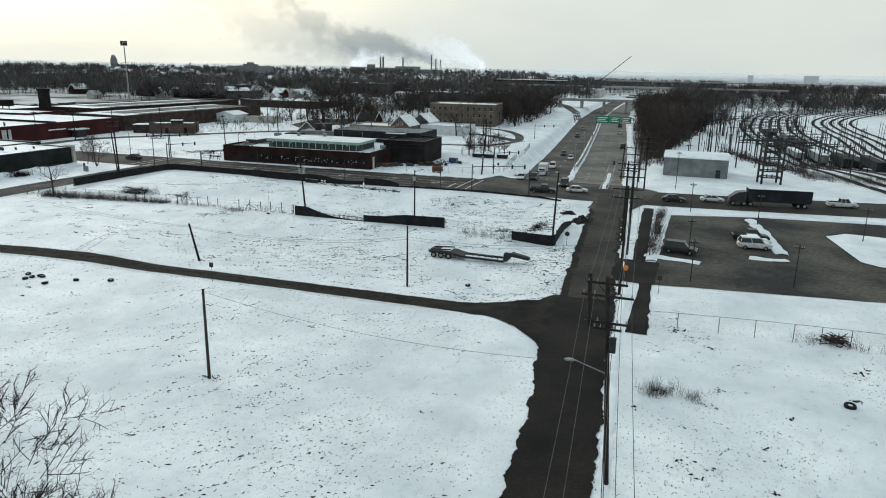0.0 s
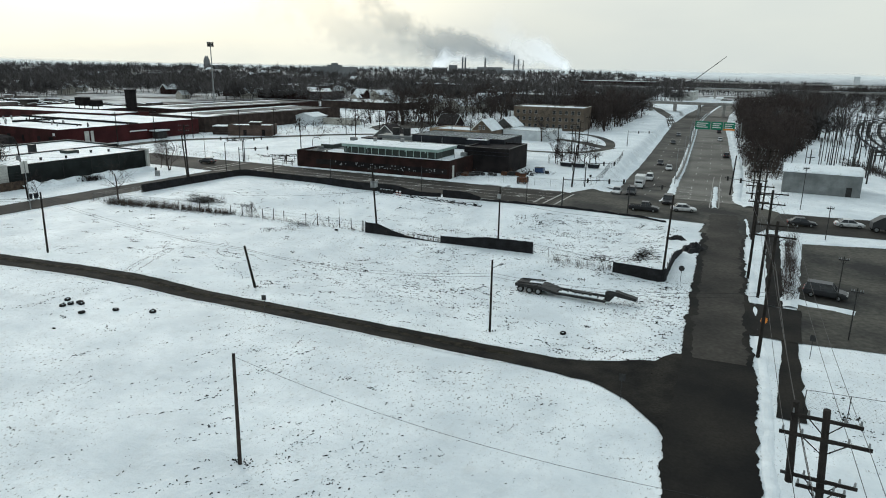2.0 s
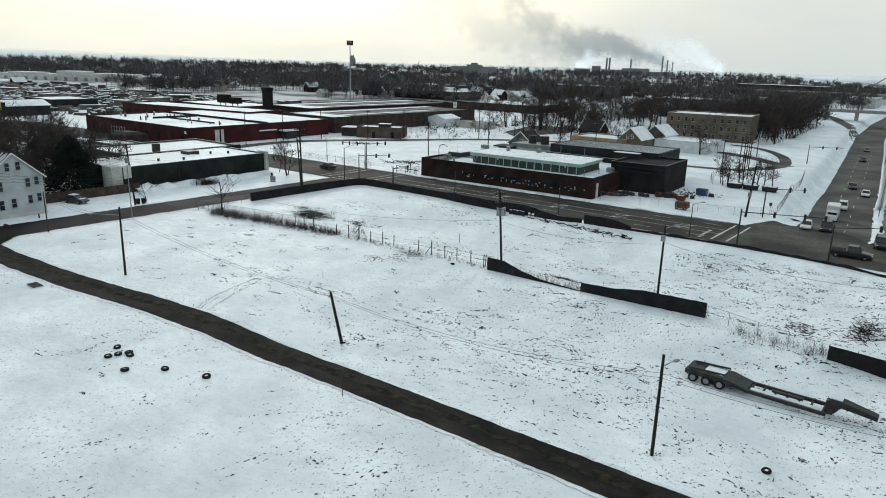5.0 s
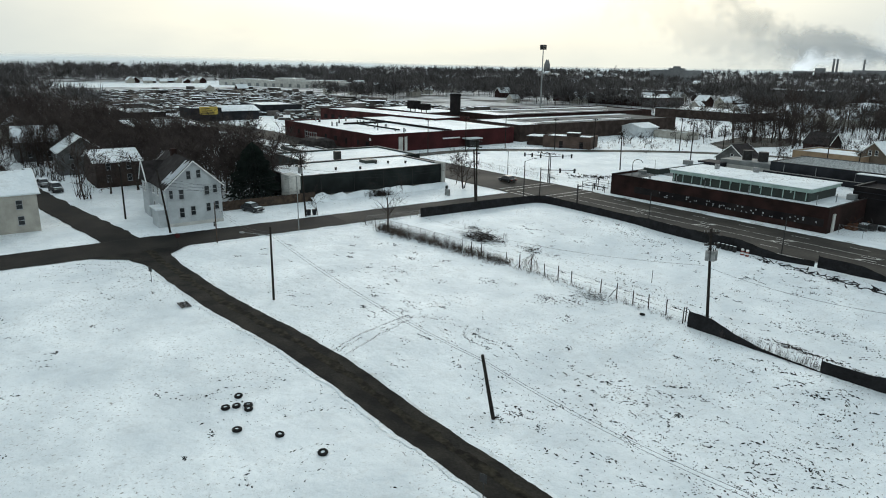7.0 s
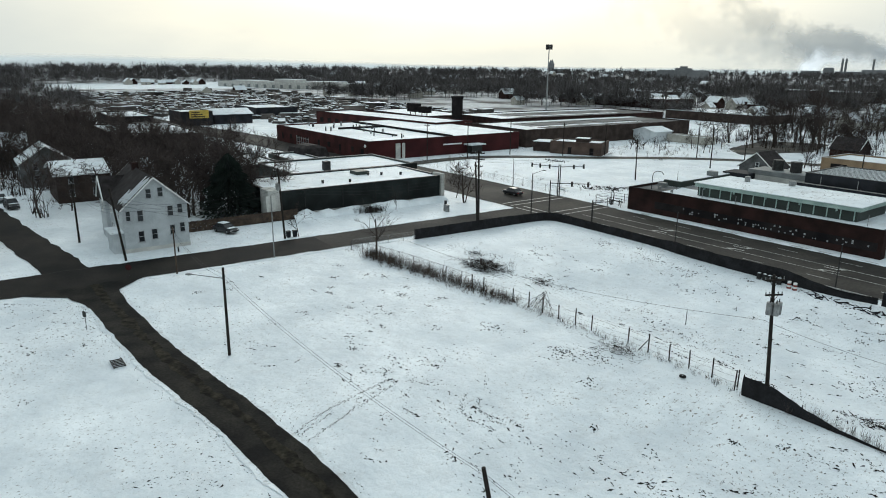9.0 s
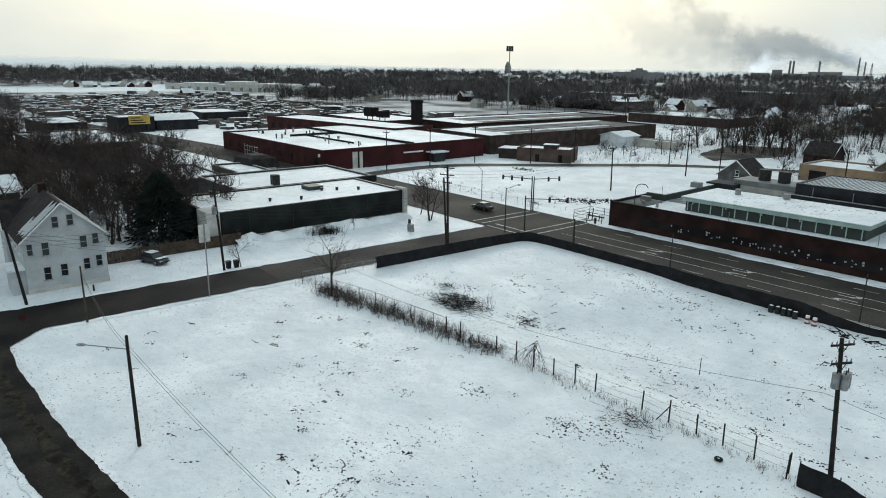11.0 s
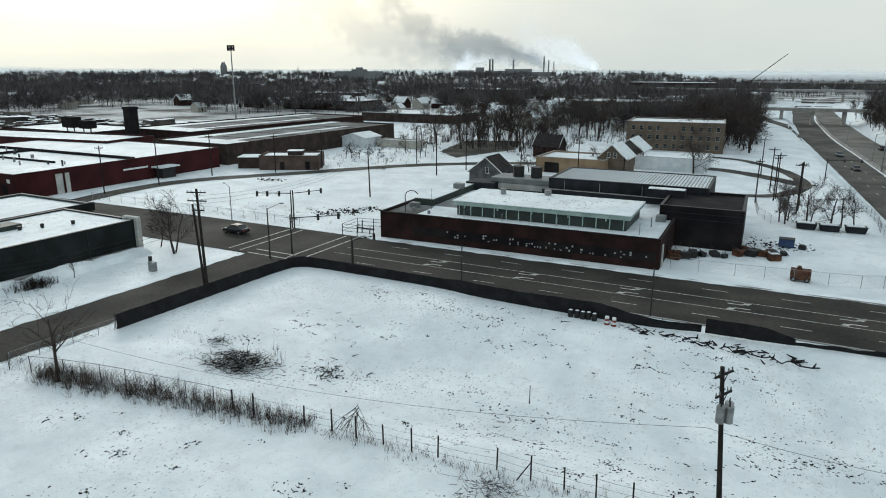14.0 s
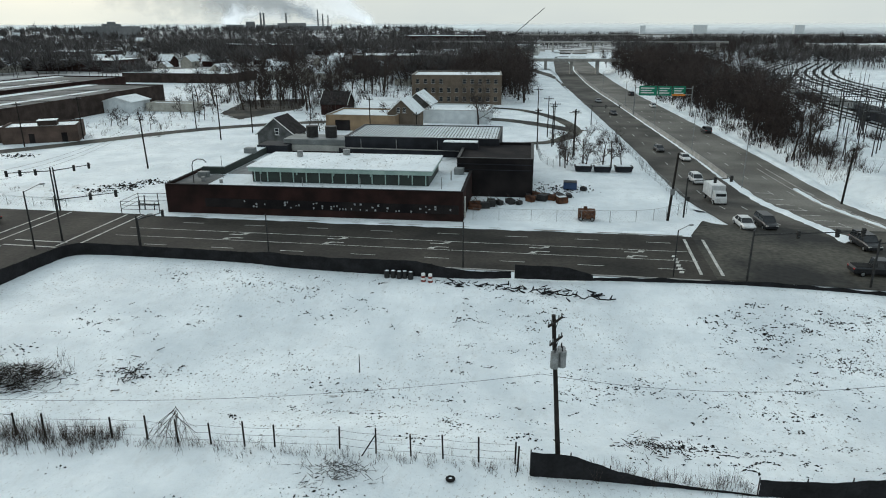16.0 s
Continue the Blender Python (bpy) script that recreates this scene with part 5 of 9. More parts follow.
mesh_fence("chain_link_fence", "bent remains of chain-link beside the side street", [(-60.6, -6.0), (-60.2, 0), (-59.8, 4.4)], 1.3, 2.2, METAL_GREY, 0.3, 0.4)

posts = holder("fence_posts", "row of old dark posts with slack fence wire", "fence", "", (0, 0, 0))
post_xy = [(-36.3, -2.5), (-34.2, -2.4), (-29.7, -1.7), (-27.2, -1.5), (-25.0, -1.45), (-22.7, -1.3), (-20.4, -1.15), (-18.4, -0.9), (-14.1, -0.4), (-11.6, -0.5), (-9.3, -0.4), (-7.2, -0.35), (-4.9, -0.3), (-2.6, -0.1), (-2.4, -0.9)]
for i, (x, y) in enumerate(post_xy):
    z = ground_z(x, y)
    hh = 1.75 + 0.15 * math.sin(i * 2.3)
    part("post", tube((x, y, z - 0.3), (x + 0.05 * math.sin(i), y, z + hh), 0.075 if i < 5 else 0.06, 0.06, 6), POLE_WOOD, posts)
part("leaning_post", tube((-12.5, -0.9, -0.1), (-11.65, -0.45, 1.3), 0.05, 0.04, 5), POLE_WOOD, posts)
for (xa, ya), (xb, yb) in zip(post_xy[1:], post_xy[2:-1]):
    for hh in (0.35, 0.9, 1.45):
        wire("strand", sag((xa, ya, ground_z(xa, ya) + hh), (xb, yb, ground_z(xb, yb) + hh), 0.06, 4), 0.011, METAL_DARK, posts, 3)
stake = pole("marker_stake", "thin dark stake standing in the cleared lot", -16.7, 13.0, 1.75, 0.045, mat=POLE_WOOD, cat="stake", group="stakes")

# ---- trees ----
def grow(seed, height, spread=0.55, levels=4, trunk_r=0.22, twigs=2, twig_r=0.03, first=0.25, droop=0.0, kids=(3, 5), up=0.35):
    """A bare tree: tapered trunk and limbs in one list, twigs in another, as three- and five-sided tubes."""
    rng = random.Random(seed)
    limbs, fine = ([], []), ([], [])

    def seg(dst, a, b, r0, r1, n):
        v, f = dst
        d = (b - a).normalized()
        u = d.orthogonal().normalized()
        w = d.cross(u)
        s = len(v)
        for c, r in ((a, r0), (b, r1)):
            for i in range(n):
                k = 2 * math.pi * i / n
                v.append(c + (u * math.cos(k) + w * math.sin(k)) * r)
        for i in range(n):
            j = (i + 1) % n
            f.append((s + i, s + j, s + n + j, s + n + i))

    def branch(p, d, L, r, lev):
        if lev >= levels - 1 and lev >= 3:
            v, f = fine
            e = p + (d + Vector((rng.uniform(-0.3, 0.3), rng.uniform(-0.3, 0.3), rng.uniform(-0.1, 0.3)))).normalized() * L
            u = d.orthogonal().normalized()
            w = d.cross(u)
            k = len(v)
            v.extend((p - w * twig_r, p + w * twig_r, e))
            f.append((k, k + 1, k + 2))
            for t in (0.3, 0.55, 0.8):
                q = p.lerp(e, t)
                tip = q + (d * 0.7 + Matrix.Rotation(rng.uniform(0, 6.28), 3, d) @ u).normalized() * L * rng.uniform(0.35, 0.6)
                k = len(v)
                v.extend((q - w * twig_r * 0.7, q + w * twig_r * 0.7, tip))
                f.append((k, k + 1, k + 2))
            return
        steps = 3 if lev < 2 else 2
        q, dirn = p.copy(), d.copy()
        marks = []
        for i in range(steps):
            dirn = (dirn + Vector((rng.uniform(-1, 1), rng.uniform(-1, 1), rng.uniform(-0.4, 0.8) * up - droop)) * 0.22).normalized()
            nx_ = q + dirn * (L / steps)
            r0, r1 = r * (1 - 0.55 * i / steps), r * (1 - 0.55 * (i + 1) / steps)
            if lev < levels - twigs:
                seg(limbs, q, nx_, r0, r1, 6 if lev == 0 else 4)
            else:
                seg(fine, q, nx_, max(r0, twig_r), max(r1, twig_r * 0.6), 3)
            marks.append((q.copy(), nx_.copy(), dirn.copy(), r1))
            q = nx_
        if lev + 1 >= levels:
            return
        count = rng.randint(*kids) + (2 if lev == 0 else 0)
        for k in range(count):
            t = first + (1 - first) * (k + rng.random()) / count if lev == 0 else 0.25 + 0.75 * (k + rng.random()) / count
            i = min(int(t * steps), steps - 1)
            a, b, dd, rr = marks[i]
            pos = a.lerp(b, t * steps - i)
            ang = rng.uniform(0, 2 * math.pi)
            side = dd.orthogonal().normalized()
            side = (Matrix.Rotation(ang, 3, dd) @ side)
            nd = (dd * (1 - spread) + side * spread * rng.uniform(0.8, 1.5) + Vector((0, 0, up * 0.3))).normalized()
            branch(pos, nd, L * rng.uniform(0.45, 0.72) * (1.0 if lev else 0.85), rr * rng.uniform(0.5, 0.7), lev + 1)

    branch(Vector((0, 0, -0.2)), Vector((0, 0, 1)), height * 0.72, trunk_r, 0)
    return limbs, fine


def tree_template(name, label, seed, height, mat_t=BARK, mat_c=TWIG, **kw):
    e = holder(name, label, "tree", "bare trees", (0, 0, 0))
    limbs, fine = grow(seed, height, **kw)
    mesh_part("trunk", *limbs, mat_t, e)
    mesh_part("crown", *fine, mat_c, e)
    return e


def place(tpl, x, y, s=1.0, turn=0.0, z=None, group="", label="", sz=None):
    m = Matrix.LocRotScale((x, y, ground_z(x, y) if z is None else z), Euler((0, 0, turn)), (s, s, sz or s))
    ob = copy_thing(tpl, m)
    if group:
        ob["group"] = group
    if label:
        ob["label"] = label
    return ob


def first_at(tpl, x, y, s=1.0, turn=0.0):
    tpl.location, tpl.rotation_euler, tpl.scale = (x, y, ground_z(x, y)), (0, 0, turn), (s, s, s)


T_NEAR = tree_template("bare_tree", "fine-twigged bare tree rising from the snowy field", 5, 14.5, BRANCH, BRANCH, levels=6, twigs=2, twig_r=0.024, trunk_r=0.17, kids=(4, 5), spread=0.5, first=0.3, up=0.6)
first_at(T_NEAR, 38.9, -90.6, 0.86, 0.6)
T_CORNER = tree_template("bare_tree", "bare tree standing at the fence corner in brush", 11, 8.2, levels=5, twigs=2, twig_r=0.016, trunk_r=0.17, kids=(3, 4), spread=0.5)
first_at(T_CORNER, -53.4, -6.0)
T_A = tree_template("bare_tree", "tall bare tree with a wide dark crown", 21, 13, levels=5, twigs=2, twig_r=0.042, trunk_r=0.28, kids=(3, 5), spread=0.5, first=0.22)
first_at(T_A, -97, 177, 1.1)
T_B = tree_template("bare_tree", "tall bare tree with many upright limbs", 33, 13, levels=5, twigs=2, twig_r=0.042, trunk_r=0.25, kids=(3, 5), spread=0.38, first=0.15)
first_at(T_B, -88, 188, 1.1)
T_C = tree_template("bare_tree", "broad bare tree with a rounded crown", 47, 11, levels=5, twigs=2, twig_r=0.042, trunk_r=0.28, kids=(4, 5), spread=0.66, first=0.2)
first_at(T_C, -22.4, 149, 1.05)
T_S = tree_template("bare_sapling", "slender bare street tree", 52, 7.5, levels=4, twigs=2, twig_r=0.022, trunk_r=0.11, kids=(4, 6), spread=0.5, first=0.2)
first_at(T_S, -84.4, 33.0)
place(T_S, -79.0, 29.2, 1.15, 1.0)
place(T_A, -78.6, 28.6, 0.62, 2.0)
place(T_S, -83.6, 30.4, 0.9, 2.2)
place(T_S, -80.5, 14.0, 0.55, 3.0)
place(T_S, -71.3, -9.6, 0.7, 4.0)
rng = random.Random(77)
TPL = (T_A, T_B, T_C)


def scatter(n, inside, box4, s0, s1, label, group, tpl=TPL):
    k = tries = 0
    while k < n and tries < n * 40:
        tries += 1
        x, y = rng.uniform(box4[0], box4[2]), rng.uniform(box4[1], box4[3])
        if inside(x, y):
            s = rng.uniform(s0, s1)
            place(rng.choice(tpl), x, y, s, rng.uniform(0, 6.28), group=group, label=label, sz=s * rng.uniform(0.85, 1.1))
            k += 1


def hw_edge(y):
    return median_x(y) + 16.0


def rail_side(y):
    return 53 + (y - 100) * 0.13 if y < 220 else 68.6 + (y - 220) * 0.05


scatter(22, lambda x, y: True, (-128, 168, -72, 214), 0.85, 1.2, "tall bare tree beside the back lots", "back lot trees")
scatter(14, lambda x, y: x < -10 - (y - 200) * 0.06, (-40, 202, -12, 240), 0.8, 1.15, "bare tree in the dense belt beside the highway", "highway belt")
scatter(34, lambda x, y: hw_edge(y) + 3 < x < rail_side(y), (40, 118, 60, 160), 0.5, 0.78, "bare tree in the dense dark belt by the railway", "railway belt")
scatter(75, lambda x, y: abs(y + 46.4 - (x + 100) * 0.11) > 7 and not (x < -178 and y > -18) and not (-92 < x < -74 and y > -38), (-215, -70, -92, -4), 0.6, 0.95, "bare tree among the houses", "house trees")
scatter(9, lambda x, y: True, (-1, 93.5, 14, 99), 0.45, 0.62, "bare yard tree beside the factory fence", "yard trees")
scatter(34, lambda x, y: x < -92 or y < 250, (-130, 218, -66, 330), 0.8, 1.1, "bare tree beyond the back lots", "back lot trees")
scatter(10, lambda x, y: True, (-125, 118, -96, 160), 0.3, 0.5, "small bare tree in a vacant lot", "lot saplings")
scatter(8, lambda x, y: True, (-70, 125, -35, 160), 0.4, 0.6, "bare tree between small houses", "lot saplings")
scatter(7, lambda x, y: True, (-112, -24, -92, -10), 0.6, 0.85, "bare tree behind the white house", "house trees")
scatter(8, lambda x, y: True, (50.5, 98, 57, 116), 0.28, 0.42, "small bare tree by the railway", "lot saplings")

def twig_tuft(v, f, x, y, z, h, n, r, rng, lean=0.5, w=0.012):
    for _ in range(n):
        a = rng.uniform(0, 6.283)
        b0 = Vector((x + rng.uniform(-r, r) * 0.6, y + rng.uniform(-r, r) * 0.6, z - 0.04))
        tip = b0 + Vector((math.cos(a) * lean * h * rng.random(), math.sin(a) * lean * h * rng.random(), h * rng.uniform(0.5, 1.05)))
        s = Vector((math.cos(a + 1.57), math.sin(a + 1.57), 0)) * w
        t = Vector((math.cos(a), math.sin(a), 0)) * w
        k = len(v)
        v += [b0 + s, b0 - s, b0 + t, tip]
        f += [(k, k + 1, k + 3), (k + 1, k + 2, k + 3), (k + 2, k, k + 3)]
        if h > 0.5 and rng.random() < 0.8:
            m = b0.lerp(tip, rng.uniform(0.4, 0.75))
            e = m + Vector((rng.uniform(-1, 1), rng.uniform(-1, 1), rng.uniform(0.2, 0.9))) * h * 0.32
            k = len(v)
            v += [m + s * 0.7, m - s * 0.7, m + t * 0.7, e]
            f += [(k, k + 1, k + 3), (k + 1, k + 2, k + 3), (k + 2, k, k + 3)]


# undergrowth of the tree belts
rngu = random.Random(5)
und = []
while len(und) < 1500:
    x, y = rngu.uniform(36, 84), rngu.uniform(112, 345)
    if hw_edge(y) + 2 < x < rail_side(y):
        und.append((x, y))
while len(und) < 1750:
    x, y = rngu.uniform(-66, -12), rngu.uniform(206, 340)
    if x < -10 - (y - 200) * 0.06:
        und.append((x, y))
while len(und) < 3100:
    x, y = rngu.uniform(-330, -94), rngu.uniform(-125, -2)
    if abs(y + 46.4 - (x + 100) * 0.11) > 6 and not (x > -134 and -40 < y < -26) and not (x < -178 and y > -18):
        und.append((x, y))
while len(und) < 3500:
    und.append((rngu.uniform(-132, -66), rngu.uniform(168, 235)) if len(und) < 3300 else (rngu.uniform(-140, -96), rngu.uniform(235, 335)))
uv, uf = [], []
for x, y in und:
    twig_tuft(uv, uf, x, y, ground_z(x, y), rngu.uniform(2, 6), 9, 2.0, rngu, 0.5, 0.07)
tagged(mesh_part("belt_undergrowth", uv, uf, TWIG), "dense leafless undergrowth beneath the bare trees", "undergrowth", "", "stuff")



def joined_trees(name, label, pts, seed, h0, h1, kinds=4):
    """A dense stand of bare trees as one mesh."""
    rng = random.Random(seed)
    made = []
    for k in range(kinds):
        (lv, lf), (fv, ff) = grow(900 + seed * 10 + k, 12, levels=4, twigs=1, twig_r=0.06, trunk_r=0.2, kids=(5, 7), spread=0.5, first=0.15)
        va = np.array([tuple(q) for q in lv] + [tuple(q) for q in fv])
        fa = [tuple(q) for q in lf] + [tuple(i + len(lv) for i in q) for q in ff]
        quads, tris = np.array([q for q in fa if len(q) == 4]), np.array([q for q in fa if len(q) == 3])
        made.append((va, quads, tris))
    V, F, n = [], [], 0
    for x, y in pts:
        va, quads, tris = made[rng.randrange(kinds)]
        s, t = rng.uniform(h0, h1) / 12, rng.uniform(0, 6.28)
        c, d = math.cos(t) * s, math.sin(t) * s
        V.append(np.stack((va[:, 0] * c - va[:, 1] * d + x, va[:, 0] * d + va[:, 1] * c + y, va[:, 2] * s + ground_z(x, y)), 1))
        F += (quads + n).tolist() + (tris + n).tolist()
        n += len(va)
    return tagged(mesh_part(name, np.concatenate(V).tolist(), F, TWIG), label, "woods", "", "stuff")


def fill(n, inside, box4, seed):
    rng, out = random.Random(seed), []
    while len(out) < n:
        x, y = rng.uniform(box4[0], box4[2]), rng.uniform(box4[1], box4[3])
        if inside(x, y):
            out.append((x, y))
    return out


joined_trees("railway_woods", "dense dark leafless woods between highway and railway", fill(300, lambda x, y: hw_edge(y) + 3 < x < rail_side(y), (24, 150, 86, 430), 1), 1, 8, 12.5)
joined_trees("highway_woods", "dense leafless woods west of the highway", fill(105, lambda x, y: x < -10 - (y - 200) * 0.06 and (x > -42 or noise.noise((x * 0.06, y * 0.04, 7)) > 0.05), (-72, 216, -12, 345), 2), 2, 9, 14)
joined_trees("street_woods", "leafless trees crowding behind the street houses", fill(340, lambda x, y: abs(y + 46.4 - (x + 100) * 0.11) > 7 and not (x > -134 and -42 < y < -24) and not (x < -178 and y > -18), (-400, -150, -96, 4), 3), 3, 8, 13)
joined_trees("house_woods", "dark leafless trees crowding round the street houses", fill(150, lambda x, y: not (-232 < x < -178 and y > -20) and abs(y + 46.4 - (x + 100) * 0.11) > 6 and not (x > -134 and -40 < y < -26), (-270, -64, -97, -3), 5), 5, 8, 13)
joined_trees("valley_woods", "dark leafless woods behind the railway yard", fill(230, lambda x, y: y > 347 + (x - 73) * 1.45, (66, 345, 330, 800), 4), 4, 9, 14)

# evergreen beside the store
eg = holder("evergreen_tree", "dark dense evergreen beside the white house", "tree", "", (-92.0, -13.2, 0))
part("trunk", tube((0, 0, -0.2), (0, 0, 9.5), 0.3, 0.05, 8), BARK, eg)
rng2 = random.Random(9)
ev, ef = [], []
for i in range(4600):
    h = rng2.random() ** 0.8
    rad = (1 - h) ** 0.62 * 5.6 * (0.9 + 0.12 * math.sin(h * 31)) * rng2.uniform(0.45, 1.12)
    a = rng2.uniform(0, 6.283)
    z = 1.0 + h * 9.8
    c = Vector((math.cos(a) * rad, math.sin(a) * rad, z - rad * 0.22))
    o = Vector((math.cos(a), math.sin(a), -0.25)) * rng2.uniform(0.35, 0.8)
    s = Vector((-math.sin(a), math.cos(a), rng2.uniform(-0.5, 0.5))) * rng2.uniform(0.10, 0.24)
    b = len(ev)
    ev += [c - o * 0.5 - s, c - o * 0.5 + s, c + o, c - o * 0.3 + Vector((0, 0, 0.22))]
    ef += [(b, b + 1, b + 2), (b, b + 3, b + 2), (b + 1, b + 2, b + 3)]
tagged(mesh_part("crown", ev, ef, NEEDLE, eg), kind="stuff")


def brush(name, label, spots, mat=SHRUB, seed=1, kind="stuff", w=0.012):
    rng = random.Random(seed)
    v, f = [], []
    for x, y, h, n, r in spots:
        twig_tuft(v, f, x, y, ground_z(x, y), h, n, r, rng, w=w)
    return tagged(mesh_part(name, v, f, mat), label, "brush", "", kind)


rng = random.Random(21)
spots = []
for i in range(720):
    t = rng.random() ** 1.1
    x = -56 + t * 27
    y = -5.9 + t * 4.2 + rng.gauss(0, 0.8)
    spots.append((x, y, rng.uniform(0.6, 1.9) * (1.1 - 0.4 * t ** 3), rng.randint(5, 9), 0.35))
for i in range(260):
    x = rng.uniform(-34, -1)
    spots.append((x, -2.4 + (x + 36) * 0.055 + rng.gauss(0, 0.5), rng.uniform(0.25, 0.9), rng.randint(3, 6), 0.3))
brush("fence_brush", "brown leafless brush along the old fence", spots, SHRUB, 4)
brush("fence_brush", "tangled brown brush behind torn sheeting", [(rng.uniform(2, 12), -0.4 + rng.gauss(0, 0.4), rng.uniform(0.6, 1.5), 7, 0.4) for _ in range(70)], SHRUB, 6)
brush("fence_brush", "brown weeds by the east corner", [(rng.uniform(30, 38.5), -1.4 - (0.2 * _ % 3) * 0.4 + rng.gauss(0, 0.8), rng.uniform(0.4, 1.5), 7, 0.5) for _ in range(70)], SHRUB, 8)
brush("shrub_clump", "bare brown shrub in the snow", [(62.8 + rng.gauss(0, 0.7), -48.7 + rng.gauss(0, 0.5), rng.uniform(0.6, 1.6), 10, 0.6) for _ in range(36)], SHRUB, 11)
brush("shrub_clump", "thin bare shrub in the snow", [(65.7 + rng.gauss(0, 0.7), -48.6 + rng.gauss(0, 0.5), rng.uniform(0.5, 1.3), 8, 0.6) for _ in range(18)], SHRUB, 12)
brush("shrub_clump", "bare shrubs on the fence line", [(rng.uniform(75, 88), -31.5 + rng.gauss(0, 0.6), rng.uniform(0.6, 1.9), 7, 0.6) for _ in range(40)], SHRUB, 13)
brush("shrub_clump", "rounded dark shrub beside the store", [(-81.5 + rng.gauss(0, 0.9), 9 + rng.gauss(0, 1.2), rng.uniform(0.8, 1.6), 12, 0.5) for _ in range(90)], BRANCH, 14, w=0.02)
brush("shrub_clump", "dark shrub at the store wall", [(-84.0 + rng.gauss(0, 0.5), 18 + rng.gauss(0, 0.9), rng.uniform(0.7, 1.3), 10, 0.5) for _ in range(24)], SHRUB, 15)
brush("shrub_clump", "weeds grown up by the street corner fence", [(rng.uniform(-62, -54), -5.6 + rng.gauss(0, 0.8), rng.uniform(0.4, 1.3), 6, 0.5) for _ in range(40)], SHRUB, 16)
brush("shrub_clump", "bare brush along the railway belt", [(rng.uniform(50, 58), rng.uniform(96, 122), rng.uniform(1.2, 3.6), 9, 1.2) for _ in range(70)], SHRUB, 17, w=0.03)
brush("shrub_clump", "dark brush beside the footway", [(59.8 + rng.gauss(0, 0.4), rng.uniform(-5, 26), rng.uniform(1.2, 3.6), 9, 0.5) for _ in range(110)], TWIG, 18, w=0.02)
brush("shrub_clump", "weeds along the vacant corner lot", [(rng.uniform(-106, -70), rng.uniform(52, 64), rng.uniform(0.3, 1.0), 5, 0.5) for _ in range(60)], SHRUB, 19, w=0.02)
brush("shrub_clump", "thicket on the back lots", [(rng.uniform(-128, -96), rng.uniform(112, 160), rng.uniform(0.6, 2.2), 6, 0.8) for _ in range(90)], SHRUB, 20, w=0.03)

# grass and stalks that come through the snow
rng = random.Random(31)
v, f = [], []
for i in range(7600):
    x, y = rng.uniform(-62, 51), rng.uniform(-100, 32)
    d = noise.noise((x * 0.06, y * 0.06, 1)) + 0.5 * noise.noise((x * 0.2, y * 0.2, 6))
    if d < rng.uniform(-0.25, 0.55) or abs(y + 37) < 3.5 and x > -64:
        continue
    twig_tuft(v, f, x, y, ground_z(x, y), rng.uniform(0.05, 0.2), rng.randint(3, 7), rng.uniform(0.15, 0.5), rng, 1.3, 0.010)
for i in range(700):
    x, y = rng.uniform(61.5, 100), rng.uniform(-100, -33)
    twig_tuft(v, f, x, y, ground_z(x, y), rng.uniform(0.08, 0.3), rng.randint(4, 8), 0.25, rng, 1.3, 0.014)
tagged(mesh_part("grass_tufts", v, f, DRYGRASS), "dry grass tufts sticking out of the snow", "grass", "", "stuff")
# clods and scraps of rubble over the cleared lot
v, f = [], []
SOIL = material("soil_clods", (0.034, 0.031, 0.027), 0.95, dark=(0.014, 0.013, 0.012), scale=1.5, fine=9, island=0.4)


def fleck(v, f, x, y, a, b, turn, rng):
    """One scrap of earth or stalk: a low four-sided lump."""
    z = ground_z(x, y)
    k = len(v)
    c, s = math.cos(turn), math.sin(turn)
    for p, q in ((a, 0), (0, b), (-a, 0), (0, -b)):
        p, q = p * rng.uniform(0.6, 1.2), q * rng.uniform(0.6, 1.2)
        v.append((x + p * c - q * s, y + p * s + q * c, z - 0.02))
    v.append((x, y, z + b * rng.uniform(0.5, 1.1)))
    f += [(k, k + 1, k + 4), (k + 1, k + 2, k + 4), (k + 2, k + 3, k + 4), (k + 3, k, k + 4)]


def string(v, f, x, y, turn, n, step, size, rng, wander=0.5):
    """Flecks strung along a wandering line."""
    for _ in range(n):
        if rng.random() < 0.8:
            s = size * rng.uniform(0.4, 1.3)
            fleck(v, f, x + rng.gauss(0, step * 0.35), y + rng.gauss(0, step * 0.35), s * rng.uniform(0.9, 3.0), s * 0.75, turn + rng.gauss(0, 0.5), rng)
        turn += rng.gauss(0, wander)
        x, y = x + math.cos(turn) * step, y + math.sin(turn) * step


def clump(v, f, x, y, r, n, size, rng):
    for _ in range(n):
        s = size * rng.uniform(0.4, 1.5)
        fleck(v, f, x + rng.gauss(0, r), y + rng.gauss(0, r * 0.6), s * rng.uniform(1, 2.5), s, rng.uniform(0, 3.14), rng)


# the cleared lot: strings and clumps of rubble, thicker to the east
for i in range(3300):
    x, y = rng.uniform(-46, 43), rng.uniform(1.5, 30.5)
    d = 1.3 * noise.noise((x * 0.055, y * 0.08, 14)) + 0.6 * noise.noise((x * 0.25, y * 0.25, 8)) + 0.012 * (x + 14)
    if d < rng.uniform(-0.3, 0.6):
        continue
    if rng.random() < 0.22:
        clump(v, f, x, y, rng.uniform(0.2, 0.7), rng.randint(5, 16), 0.075, rng)
    else:
        string(v, f, x, y, rng.choice((0.45, 0.5, -0.55)) + 0.5 * noise.noise((x * 0.05, y * 0.05, 2)), rng.randint(2, 8), rng.uniform(0.12, 0.34), rng.choice((0.035, 0.045, 0.06, 0.11)), rng, 0.35)
